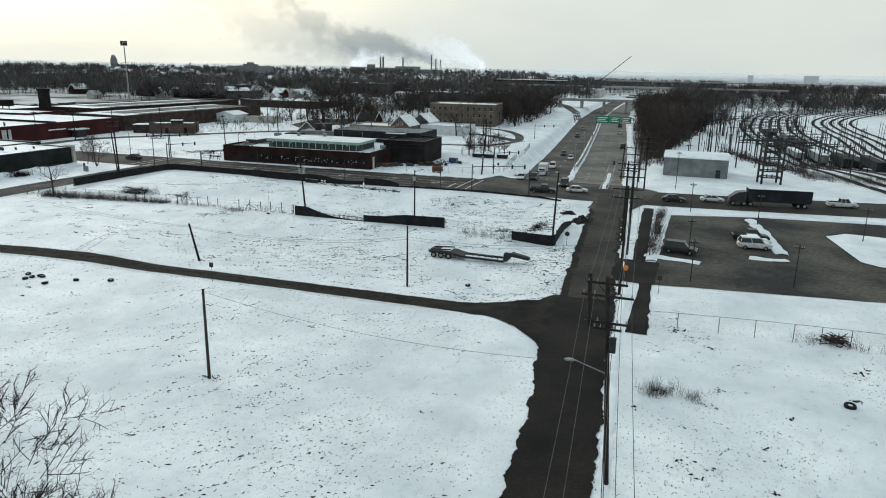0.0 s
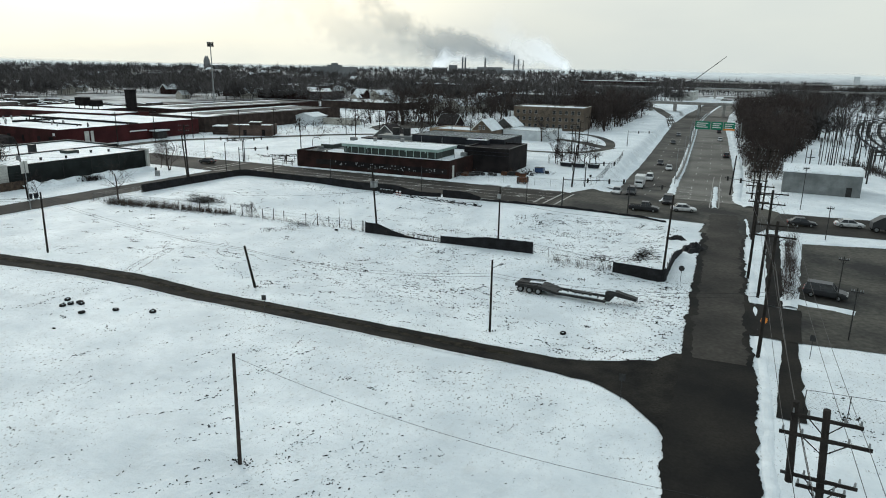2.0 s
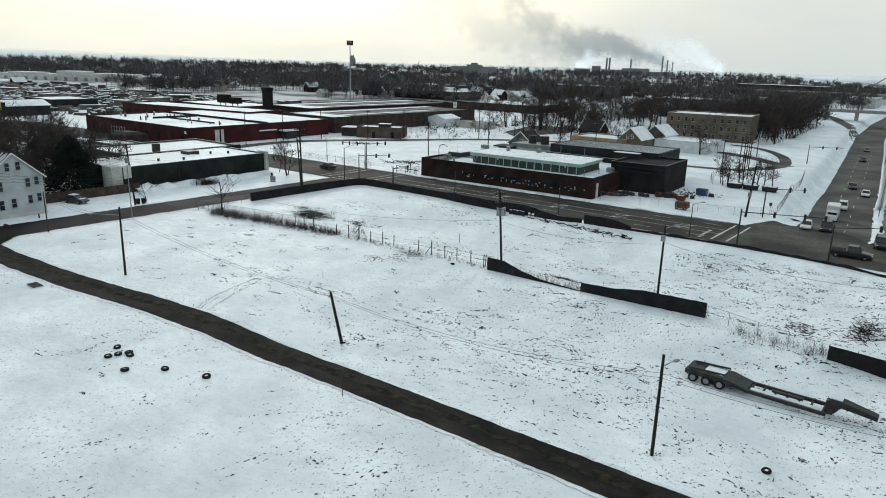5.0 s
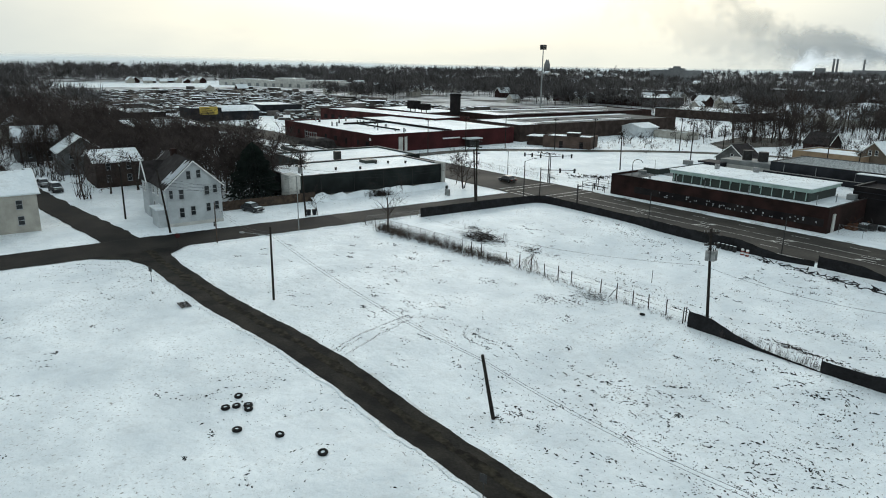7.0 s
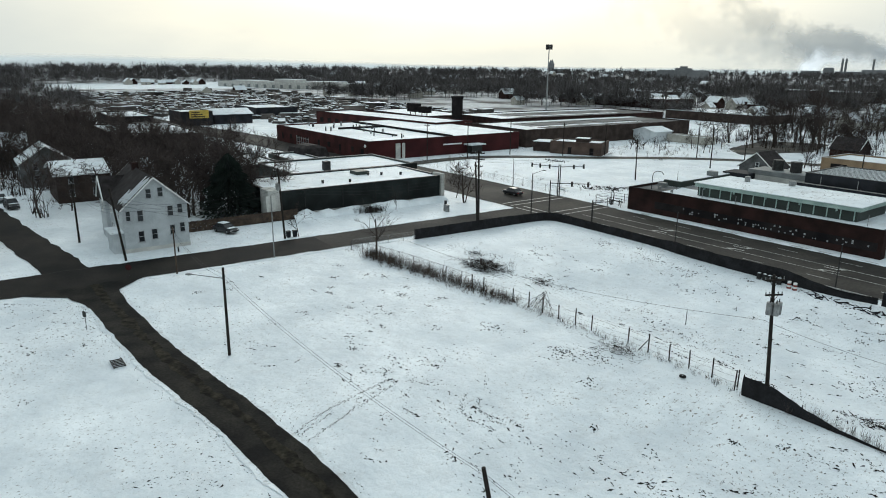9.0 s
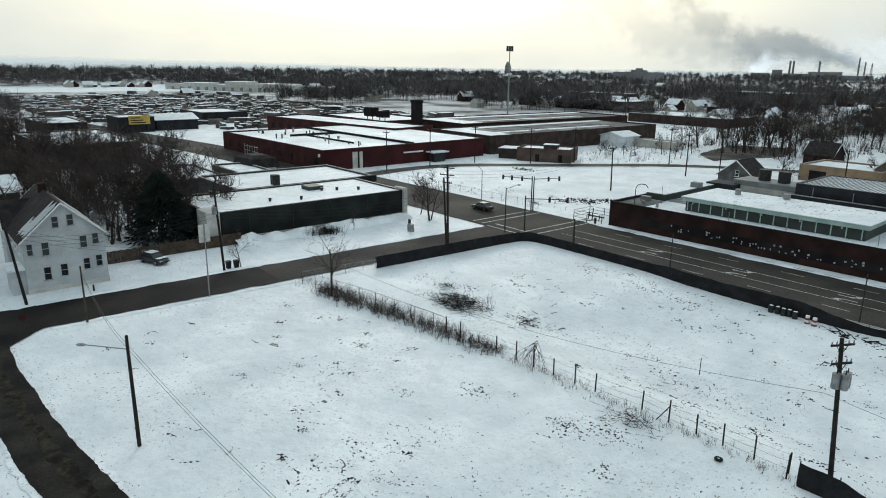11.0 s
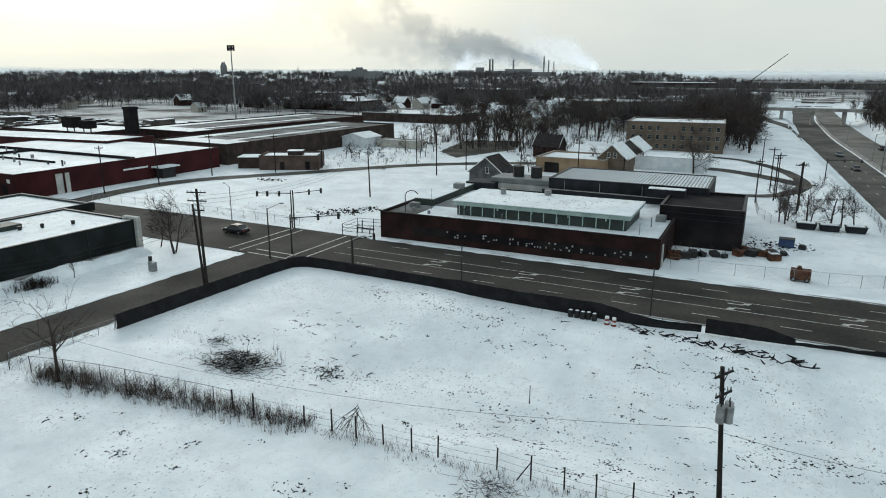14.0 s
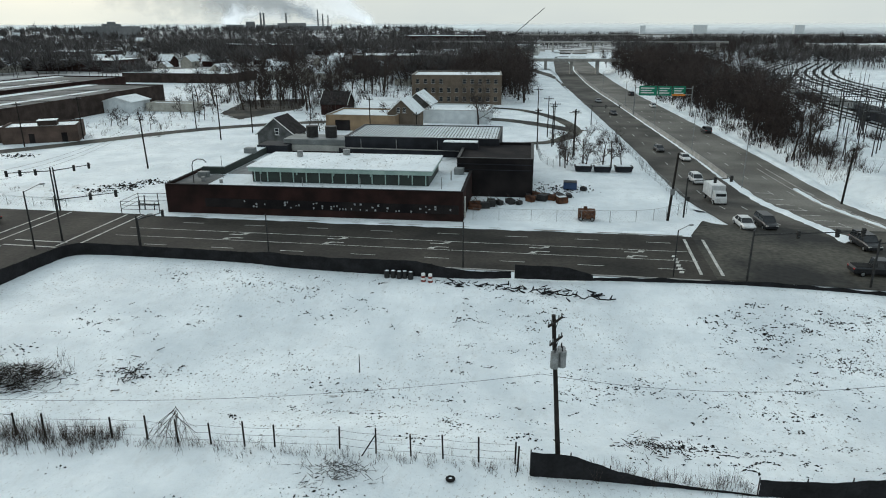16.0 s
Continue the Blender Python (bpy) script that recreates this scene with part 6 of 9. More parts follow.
for x, y, n in ((-46.2, 8.6, 40), (-34.2, 7.6, 40), (-31.5, 8.8, 30), (20, 24, 60), (25, 21, 70), (15, 26, 40), (33, 24, 40), (8, 4.5, 90), (10, 5.5, 60), (-20, 11, 30), (6, 14, 30), (-42, 27.5, 30)):
    clump(v, f, x, y, 1.1, n, 0.09, rng)
# the open fields: thin mown rows and scattered stalks
for i in range(3600):
    x, y = rng.uniform(-60, 50), rng.uniform(-33, -3)
    d = 1.2 * noise.noise((x * 0.05, y * 0.07, 3)) + 0.5 * noise.noise((x * 0.2, y * 0.2, 9)) + 0.010 * (x + 8)
    if d < rng.uniform(-0.15, 0.7):
        continue
    string(v, f, x, y, 0.08 + 0.7 * noise.noise((x * 0.04, y * 0.04, 5)), rng.randint(3, 12), rng.uniform(0.2, 0.5), rng.uniform(0.04, 0.12), rng, 0.3)
for i in range(5200):
    x, y = rng.uniform(-62, 52), rng.uniform(-105, -41)
    d = 1.2 * noise.noise((x * 0.045, y * 0.045, 23)) + 0.5 * noise.noise((x * 0.2, y * 0.2, 19))
    if d < rng.uniform(-0.25, 0.65):
        continue
    string(v, f, x, y, 0.9 + 0.9 * noise.noise((x * 0.03, y * 0.03, 15)), rng.randint(3, 14), rng.uniform(0.2, 0.55), rng.uniform(0.035, 0.10), rng, 0.18)
for i in range(3400):
    x, y = rng.uniform(61.5, 110), rng.uniform(-100, -20)
    if noise.noise((x * 0.06, y * 0.06, 33)) < rng.uniform(-0.3, 0.5) or y > -33 and x > 87:
        continue
    if rng.random() < 0.3:
        clump(v, f, x, y, 0.35, rng.randint(4, 12), 0.09, rng)
    else:
        string(v, f, x, y, rng.uniform(0, 3.14), rng.randint(3, 9), 0.3, rng.uniform(0.04, 0.09), rng, 0.3)
for i in range(70):
    clump(v, f, rng.uniform(-56, 44), rng.uniform(-31, -5), rng.uniform(0.2, 0.6), rng.randint(8, 26), 0.075, rng)
for i in range(60):
    clump(v, f, rng.uniform(-58, 48), rng.uniform(-100, -43), rng.uniform(0.2, 0.5), rng.randint(5, 16), 0.07, rng)
for x, y, r, n in ((-39.9, -23.2, 0.5, 26), (-34.2, -15.6, 0.5, 24), (-24.7, -8.8, 1.0, 60), (-15.8, -7.2, 1.3, 120), (-13.2, -5.4, 1.2, 110), (-20.3, -23.7, 0.4, 24), (0.5, -28.8, 0.5, 40), (26.8, -60.2, 0.5, 30), (31.6, -28.2, 0.4, 24), (3.5, -27.2, 0.4, 20)):
    clump(v, f, x, y, r, n, 0.07, rng)
for x, y, r, n in ((-74, 66, 2.2, 160), (-71, 70, 1.6, 90), (-77, 62, 1.4, 70), (-113, 88, 2.0, 90), (-1, 76, 3.5, 120)):
    clump(v, f, x, y, r, n, 0.17, rng)
# wheel ruts and turning arcs
for line in ([(-16.4, -35.2), (-18.6, -31.1), (-19.5, -28.2), (-20.6, -24.0)], [(-14.9, -35.0), (-16.7, -31.0), (-18.1, -28.0), (-19.4, -24.4)], [(-14.7, -20.0), (-13.4, -21.6), (-11.5, -22.1), (-9.5, -21.4)], [(-13.6, -19.6), (-12.2, -20.6), (-10.0, -20.1)], [(-15.4, -35.4), (-16.9, -33.4), (-18.0, -30.8)]):
    for p, n in along(line, 0.16):
        for _ in range(2):
            fleck(v, f, p.x + rng.gauss(0, 0.10), p.y + rng.gauss(0, 0.10), rng.uniform(0.06, 0.2), 0.05, math.atan2(n.x, -n.y) + rng.gauss(0, 0.3), rng)
# churned edges of the muddy lane
for p, n in along(LANE[:-1], 0.22):
    for side in (-1, 1):
        if rng.random() < 0.55:
            o = side * (2.1 + abs(rng.gauss(0, 0.45)))
            fleck(v, f, p.x + n.x * o, p.y + n.y * o, rng.uniform(0.05, 0.22), 0.05, rng.uniform(-0.3, 0.5), rng)
tagged(mesh_part("soil_clods", v, f, SOIL), "dark clods and scraps poking through the snow", "rubble", "", "stuff")


def sticks(name, label, cx, cy, rx, ry, n, L, r, seed, mat=BARK, h=0.5, cat="debris pile"):
    """A pile of branches or boards."""
    rng = random.Random(seed)
    bm = bmesh.new()
    for i in range(n):
        x, y = cx + rng.gauss(0, rx * 0.5), cy + rng.gauss(0, ry * 0.5)
        a, el = rng.uniform(0, 6.28), rng.uniform(-0.15, 0.4)
        l = L * rng.uniform(0.35, 1.1)
        z = ground_z(x, y) + rng.random() * h * math.exp(-((x - cx) / rx) ** 2 - ((y - cy) / ry) ** 2)
        d = Vector((math.cos(a) * math.cos(el), math.sin(a) * math.cos(el), math.sin(el))) * l
        add_tube(bm, (x, y, z + 0.02), Vector((x, y, z + 0.05)) + d, r * rng.uniform(0.5, 1.2), r * 0.4, 4, False)
    return tagged(part(name, bm, mat), label, cat, "debris", "stuff")


sticks("branch_pile", "heap of cut branches and boards in the snow", -42.0, 4.4, 3.4, 1.7, 420, 0.9, 0.032, 1, BRANCH, 0.9)
sticks("branch_pile", "long branches lying beside a heap", -42.6, 2.9, 3.4, 0.7, 130, 1.5, 0.022, 2, BRANCH, 0.3)
brush("shrub_clump", "dark bare brush growing through the branch heap", [(-41.5 + rng.gauss(0, 1.5), 5.4 + rng.gauss(0, 1.3), rng.uniform(0.4, 1.4), 7, 0.5) for _ in range(60)], TWIG, 41, w=0.014)
brush("shrub_clump", "low weeds scattered on the lot's west end", [(-50 + rng.gauss(0, 2.6), 6.5 + rng.gauss(0, 1.6), rng.uniform(0.15, 0.7), 5, 0.4) for _ in range(40)], TWIG, 42, w=0.012)
sticks("branch_pile", "small scatter of brush on the lot", -47.5, 6.8, 1.4, 1.1, 80, 0.9, 0.022, 3, BRANCH, 0.5)
sticks("board_scrap", "scattered broken boards in the snow", -34.8, 8.0, 1.6, 2.2, 60, 0.8, 0.045, 4, BRANCH, 0.15)
sticks("branch_pile", "broken branches at the torn fence", -13.5, -2.8, 2.2, 1.3, 150, 0.8, 0.02, 5, BRANCH, 0.4)
bm = bmesh.new()
rb = random.Random(36)
for i in range(15):
    tip = Vector((-25.0 + rb.gauss(0, 0.12), -1.3 + rb.gauss(0, 0.12), rb.uniform(2.0, 2.5)))
    foot = Vector((-25.0 + rb.uniform(-2.4, 1.6), -1.5 + rb.gauss(0, 0.9), 0.0))
    mid = tip.lerp(foot, 0.5) + Vector((rb.gauss(0, 0.2), rb.gauss(0, 0.2), 0.25))
    add_tube(bm, tip, mid, 0.022, 0.014, 4, False)
    add_tube(bm, mid, foot, 0.014, 0.007, 4, False)
    for _ in range(3):
        add_tube(bm, mid, tip.lerp(foot, rb.uniform(0.5, 0.95)) + Vector((rb.gauss(0, 0.35), rb.gauss(0, 0.35), rb.uniform(0, 0.3))), 0.009, 0.005, 3, False)
    add_tube(bm, mid, foot + Vector((rb.gauss(0, 0.6), rb.gauss(0, 0.6), 0.1)), 0.014, 0.008, 4, False)
tagged(part("fallen_bough", bm, BARK), "fallen bare bough hung over the old fence post", "branch", "debris", "stuff")
sticks("branch_pile", "brush heap beside the transformer pole", 6.5, 4.2, 2.8, 2.2, 110, 0.6, 0.03, 7, BRANCH, 0.2)
sticks("branch_pile", "dark rubble and branches in the lot's corner", 40.5, 8, 1.9, 4.5, 260, 0.8, 0.045, 8, BRANCH, 0.7)
sticks("board_scrap", "planks and slabs dumped by the fence", 34.5, 8.5, 2.4, 2.8, 60, 0.9, 0.06, 9, BRANCH, 0.3)
sticks("root_stump", "overturned dark stump beside the fence", 79.0, -31.0, 1.1, 0.8, 60, 1.3, 0.10, 10, BARK, 0.8)
rng = random.Random(6)
bm = bmesh.new()
for i in range(90):
    t = rng.random()
    x, y = -13 + t * 18 + rng.gauss(0, 0.5), 31.2 - 1.5 * t + rng.gauss(0, 0.5)
    z = ground_z(x, y)
    s = rng.uniform(0.15, 0.6)
    a = rng.uniform(0, 3)
    add_tube(bm, (x, y, z), (x + math.cos(a) * s * 2, y + math.sin(a) * s * 0.8, z + s * rng.uniform(0.2, 0.8)), s * 0.22, s * 0.1, 4)
tagged(part("curled_tarp_scraps", bm, TARP), "curled scraps of black sheeting strewn along the fence", "debris", "debris", "stuff")
tagged(wire("curled_cable", [(rng.uniform(-0.02, 0.02) + -3 + i * 0.35, 29.8 - i * 0.05 + 0.35 * math.sin(i * 1.1), ground_z(-3, 29.8) + 0.12 + 0.22 * abs(math.sin(i * 0.8))) for i in range(26)], 0.07, RUBBER), "thick curled black hose on the snow", "hose")


# ---- tyres, drums, cones ----
def ring(R, r, n=18, m=7):
    bm = bmesh.new()
    rows = []
    for i in range(n):
        a = 2 * math.pi * i / n
        rows.append([bm.verts.new(((R + r * math.cos(2 * math.pi * k / m)) * math.cos(a), (R + r * math.cos(2 * math.pi * k / m)) * math.sin(a), r * 1.1 * math.sin(2 * math.pi * k / m))) for k in range(m)])
    for i in range(n):
        for k in range(m):
            bm.faces.new((rows[i][k], rows[(i + 1) % n][k], rows[(i + 1) % n][(k + 1) % m], rows[i][(k + 1) % m]))
    return bm


tyre0 = None
for i, (x, y, s) in enumerate(((-12.9, -44.9, 1), (-11.6, -46.4, 1.05), (-11.4, -45.6, 1), (-11.0, -44.8, 1.1), (-10.4, -45.0, 1), (-7.9, -46.8, 1.1), (-5.5, -44.5, 1), (-1.6, -43.0, 1.1), (38.6, -25.2, 1.0), (-6.4, -2.4, 0.9), (77.6, -45.6, 1.4))):
    if tyre0 is None:
        tyre0 = tagged(part("old_tyre", ring(0.23, 0.115), RUBBER), "old black tyre dumped in the snow", "tyre", "dumped tyres")
        part("tyre_snow", tube((0, 0, 0.0), (0, 0, 0.05), 0.16, 0.14, 10), SNOW_CLEAN, tyre0)
        tyre0.matrix_basis = Matrix.LocRotScale((x, y, ground_z(x, y) + 0.11), Euler((0.15, 0.05, 0)), (s, s, s))
    else:
        copy_thing(tyre0, Matrix.LocRotScale((x, y, ground_z(x, y) + 0.11), Euler((0.12 * math.sin(i * 3), 0.1 * math.cos(i * 2), i)), Vector((s, s, s))))
drum = holder("steel_drum", "black steel drum capped with snow", "drum", "drums", (-18.9, 31.6, ground_z(-18.9, 31.6)))
part("shell", tube((0, 0, 0), (0, 0, 0.88), 0.30, 0.30, 14), METAL_DARK, drum)
for z in (0.28, 0.58):
    part("hoop", tube((0, 0, z), (0, 0, z + 0.04), 0.315, 0.315, 14), METAL_DARK, drum)
part("snow_cap", tube((0, 0, 0.884), (0, 0, 0.92), 0.22, 0.18, 12), SNOW_CLEAN, drum)
for x, y in ((-18.2, 31.7), (-17.5, 31.6), (-16.9, 31.75), (-16.2, 31.6)):
    copy_thing(drum, pose(x, y, ground_z(x, y), 0, 0, x * 50))
barrel = holder("traffic_barrel", "orange and white traffic barrel on the lot", "traffic barrel", "traffic barrels", (-14.7, 31.2, ground_z(-14.7, 31.2)))
for k in range(4):
    part("band", tube((0, 0, k * 0.24), (0, 0, k * 0.24 + 0.24), 0.29 - k * 0.02, 0.275 - k * 0.02, 12), ORANGE if k % 2 == 0 else TRIM, barrel)
copy_thing(barrel, pose(-13.9, 31.1, ground_z(-13.9, 31.1), 0, 0, 40))
grate = holder("metal_grate", "dark metal grate lying on the snow", "grate", "", (-36.9, -42.4, 0.08))
for k in range(6):
    part("bar", box(-0.9 + k * 0.34, -0.45, 0, -0.82 + k * 0.34, 0.45, 0.08), METAL_DARK, grate)
for y in (-0.5, 0.44):
    part("rail", box(-0.95, y, -0.02, 0.95, y + 0.08, 0.1), METAL_DARK, grate)


def sign(x, y, h, shape, mat, label, turn=0.0, z=None):
    e = holder("street_sign", label, "sign", "street signs", (x, y, ground_z(x, y) if z is None else z), radians(turn))
    part("post", tube((0, 0, -0.2), (0, 0, h), 0.03, 0.03, 6), METAL_DARK, e)
    if shape == "disc":
        part("plate", tube((0, -0.06, h - 0.35), (0, -0.03, h - 0.35), 0.38, 0.38, 8), mat, e)
    else:
        part("plate", box(-0.25, -0.06, h - 0.6, 0.25, -0.032, h), mat, e)
    return e


sign(-61.0, -36.4, 2.4, "disc", BRICK_RED, "red eight-sided sign on a thin post", 60)
sign(9.0, -37.4, 2.5, "plate", METAL_DARK, "small dark sign seen from behind", 20)
sign(-47.4, -43.3, 2.0, "plate", METAL_DARK, "thin dark sign post beside the lane", 30)
sign(47.3, -3.2, 2.2, "disc", METAL_DARK, "dark sign at the street edge", 0)
sign(47.5, -38.8, 2.3, "plate", METAL_DARK, "thin dark sign post at the lane mouth", 10)
sign(61.6, -22.0, 2.4, "plate", METAL_DARK, "small dark notice on a post by the footway", 0)
sign(57.3, -18.4, 2.2, "disc", SIGN_ORANGE, "orange warning sign beside the street", 30)
sign(18.2, 63.0, 2.6, "plate", METAL_DARK, "dark sign at the highway corner", 0)

# ---- vehicles ----
def paint_mat(name, c, rough=0.35):
    return material(name, c, rough, 0.1, dark=tuple(k * 0.75 for k in c), scale=1.2, fine=8, bump=0.03)


CAR_DARK, CAR_WHITE, CAR_GREY, CAR_BLUE = (paint_mat("car_paint_black", (0.022, 0.023, 0.026)), paint_mat("car_paint_white", (0.60, 0.61, 0.61)),
                                           paint_mat("car_paint_grey", (0.16, 0.17, 0.18)), paint_mat("car_paint_blue", (0.03, 0.06, 0.14)))
LAMP_RED, LAMP_CLEAR = paint_mat("lamp_red", (0.35, 0.02, 0.02)), paint_mat("lamp_clear", (0.6, 0.6, 0.58), 0.2)


def loft(sections, close=True):
    """A skin through cross sections of equal length."""
    bm = bmesh.new()
    rows = [[bm.verts.new(p) for p in s] for s in sections]
    n = len(rows[0])
    for a, b in zip(rows, rows[1:]):
        for i in range(n):
            j = (i + 1) % n
            bm.faces.new((a[i], a[j], b[j], b[i]))
    bm.faces.new(rows[0][::-1])
    bm.faces.new(rows[-1])
    bmesh.ops.recalc_face_normals(bm, faces=bm.faces[:])
    return bm


def wheel(parent, x, y, r=0.33, w=0.22):
    t = part("wheel", tube((x, y - w / 2, r), (x, y + w / 2, r), r, r, 14), RUBBER, parent)
    s = 1 if y > 0 else -1
    part("rim", tube((x, y + s * w * 0.5, r), (x, y + s * (w * 0.5 + 0.02), r), r * 0.6, r * 0.55, 10), METAL_GREY, t)


def car(label, x, y, turn, mat, kind="sedan", snow=False, group="cars"):
    """A car: lofted body, glasshouse with panes, roof, bumpers, lamps and four wheels."""
    e = holder("car", label, "car", group, (x, y, ground_z(x, y) + 0.06), radians(turn))
    L, W, H = {"sedan": (4.7, 1.82, 1.45), "suv": (4.8, 1.92, 1.78), "pickup": (5.6, 1.95, 1.82)}[kind]
    hw, b, belt = W / 2, L / 2, 0.92 if kind == "sedan" else 1.08

    def sec(px, zt, k=1.0, zb=0.28):
        w = hw * k
        return [(px, -w * 0.92, zb), (px, -w, zb + 0.18), (px, -w, zt - 0.14), (px, -w * 0.9, zt), (px, w * 0.9, zt), (px, w, zt - 0.14), (px, w, zb + 0.18), (px, w * 0.92, zb)]
    hood = belt - 0.1
    body = part("body", loft([sec(-b, belt - 0.22, 0.86, 0.4), sec(-b + 0.18, belt - 0.02, 0.95), sec(-b + 0.9, belt), sec(0, belt), sec(b - 1.3, belt - 0.02), sec(b - 0.35, hood - 0.06, 0.95), sec(b, hood - 0.24, 0.84, 0.4)]), mat, e)

    def top(px, z, k):
        w = hw * k
        return [(px, -w, z), (px, w, z)]
    rear = {"sedan": (-b + 0.55, -b + 1.25), "suv": (-b + 0.12, -b + 0.4), "pickup": (-0.55, -0.4)}[kind]
    front = {"sedan": (b - 1.25, b - 2.0), "suv": (b - 1.2, b - 1.85), "pickup": (b - 1.45, b - 2.0)}[kind]
    bm = bmesh.new()
    lo = [bm.verts.new(p) for p in ((rear[0], -hw * 0.93, belt - 0.01), (rear[0], hw * 0.93, belt - 0.01), (front[0], hw * 0.93, belt - 0.01), (front[0], -hw * 0.93, belt - 0.01))]
    hi = [bm.verts.new(p) for p in ((rear[1], -hw * 0.74, H - 0.03), (rear[1], hw * 0.74, H - 0.03), (front[1], hw * 0.74, H - 0.03), (front[1], -hw * 0.74, H - 0.03))]
    for i in range(4):
        bm.faces.new((lo[i], lo[(i + 1) % 4], hi[(i + 1) % 4], hi[i]))
    bm.faces.new(hi)
    bmesh.ops.recalc_face_normals(bm, faces=bm.faces[:])
    cab = part("glasshouse", bm, GLASS_DARK, e, "dark car windows")
    part("roof", box(rear[1] - 0.05, -hw * 0.76, H - 0.05, front[1] + 0.08, hw * 0.76, H + 0.02, 0.02), mat, cab)
    for s in (-1, 1):
        part("pillar", tube((rear[0] + 0.1, s * hw * 0.93, belt), (rear[1], s * hw * 0.75, H), 0.05, 0.05, 4), mat, cab)
        part("pillar", tube((front[0], s * hw * 0.93, belt), (front[1], s * hw * 0.75, H), 0.04, 0.04, 4), mat, cab)
        part("pillar", tube(((rear[0] + front[0]) / 2, s * hw * 0.94, belt), ((rear[1] + front[1]) / 2, s * hw * 0.755, H), 0.04, 0.04, 4), mat, cab)
        part("headlight", box(b - 0.2, s * hw * 0.68 - 0.18, hood - 0.3, b - 0.02, s * hw * 0.68 + 0.18, hood - 0.16), LAMP_CLEAR, body)
        part("tail_light", box(-b + 0.0, s * hw * 0.7 - 0.16, belt - 0.3, -b + 0.14, s * hw * 0.7 + 0.16, belt - 0.14), LAMP_RED, body)
        for px in (-b + 0.95, b - 0.95):
            wheel(e, px, s * (hw - 0.1))
    if kind == "pickup":
        part("bed_floor", box(-b + 0.2, -hw * 0.8, belt - 0.02, -0.65, hw * 0.8, belt + 0.03), RUBBER, e)
    if snow:
        part("snow_cap", box(rear[1] + 0.0, -hw * 0.70, H + 0.022, front[1], hw * 0.70, H + 0.09, 0.03), SNOW_CLEAN, e)
        part("snow_cap", box(front[0] + 0.1, -hw * 0.78, belt - 0.04, b - 0.5, hw * 0.78, belt + 0.02, 0.02), SNOW_CLEAN, e)
    return e


car("dark car with snow on its roof parked beside the fence", -80.2, -18.2, 20, CAR_DARK, "sedan", True)
car("black car parked in the lot behind snow", 63.6, -0.8, -6, CAR_DARK, "suv")
car("white car with snow on it parked on the lot", 74.2, 6.4, 8, CAR_WHITE, "suv", True)
car("white car parked beside another on the lot", 74.4, 9.2, 8, CAR_WHITE, "sedan", True)
car("dark pickup parked on the lot", 74.0, 12.0, 8, CAR_DARK, "pickup")
car("white car waiting at the junction", 25.3, 59.0, -84, CAR_WHITE, "sedan")
car("black car waiting at the junction", 28.3, 59.8, -84, CAR_DARK, "suv")
car("white car coming down the highway", 25.8, 96.7, -84, CAR_WHITE, "suv")
car("white car further up the highway", 27.4, 119.5, -84, CAR_WHITE, "sedan")
car("dark car further up the highway", 23.2, 130.1, -82, CAR_DARK, "sedan")
car("dark car far up the highway", 17.2, 197.2, -80, CAR_DARK, "sedan")
car("grey car far up the highway", 14.1, 233.9, -80, CAR_GREY, "sedan")
car("white car driving away on the highway", 32.8, 221.6, 97, CAR_WHITE, "sedan")
car("dark car driving away on the highway", 40.0, 161.7, 97, CAR_DARK, "suv")
car("dark car far away on the highway", 28.9, 261.6, 97, CAR_DARK, "suv")
car("dark pickup turning at the junction", 34.6, 40.2, 4, CAR_DARK, "pickup")
car("white car waiting at the crossing", 41.4, 43.6, 12, CAR_WHITE, "sedan")
car("dark car at the foot of the highway", 37.4, 50.4, -84, CAR_DARK, "suv")
car("dark car on the east arm of the street", 61.5, 41.6, 8, CAR_DARK, "sedan")
car("white car on the east arm of the street", 69.0, 44.6, 8, CAR_WHITE, "sedan")
car("white pickup on the east arm of the street", 93.5, 49.6, 8, CAR_WHITE, "pickup")
car("dark car parked on the house street", -119.3, -44.6, 8, CAR_DARK, "suv", True)
car("dark car parked further up the house street", -127.6, -45.9, 8, CAR_GREY, "sedan", True)
car("dark car on the house street verge", -142.0, -47.2, 8, CAR_DARK, "suv", True)
car("black car crossing the western junction", -80.0, 42.6, 182, CAR_DARK, "sedan")

bt = holder("box_truck", "white box truck stopped on the highway", "truck", "trucks", (26.1, 81.2, ground_z(26.1, 81.2) + 0.06), radians(-84))
part("cargo_box", box(-3.2, -1.15, 0.9, 1.4, 1.15, 3.1, 0.05), CAR_WHITE, bt)
cb = part("cab", loft([[(1.5, -1.0, 0.5), (1.5, 1.0, 0.5), (1.5, 1.0, 2.3), (1.5, -1.0, 2.3)], [(2.5, -1.0, 0.5), (2.5, 1.0, 0.5), (2.4, 0.95, 2.2), (2.4, -0.95, 2.2)], [(3.2, -0.95, 0.5), (3.2, 0.95, 0.5), (3.1, 0.9, 1.3), (3.1, -0.9, 1.3)]]), CAR_WHITE, bt)
part("windscreen", box(2.62, -0.8, 1.45, 2.9, 0.8, 2.0), GLASS_DARK, cb)
for px in (-2.2, 2.4):
    for s in (-1, 1):
        wheel(bt, px, s * 0.95, 0.42, 0.28)
semi = holder("semi_truck", "long dark semi-trailer truck waiting on the street", "truck", "trucks", (80.5, 44.4, 0.06), radians(188))
part("trailer_body", box(-6.6, -1.3, 1.0, 5.2, 1.3, 3.5, 0.06), SHEET_DARK, semi, "dark boxed trailer with snow on its edge")
part("trailer_snow", box(-6.5, -1.2, 3.504, 5.1, 1.2, 3.58), SNOW_ROOF, semi)
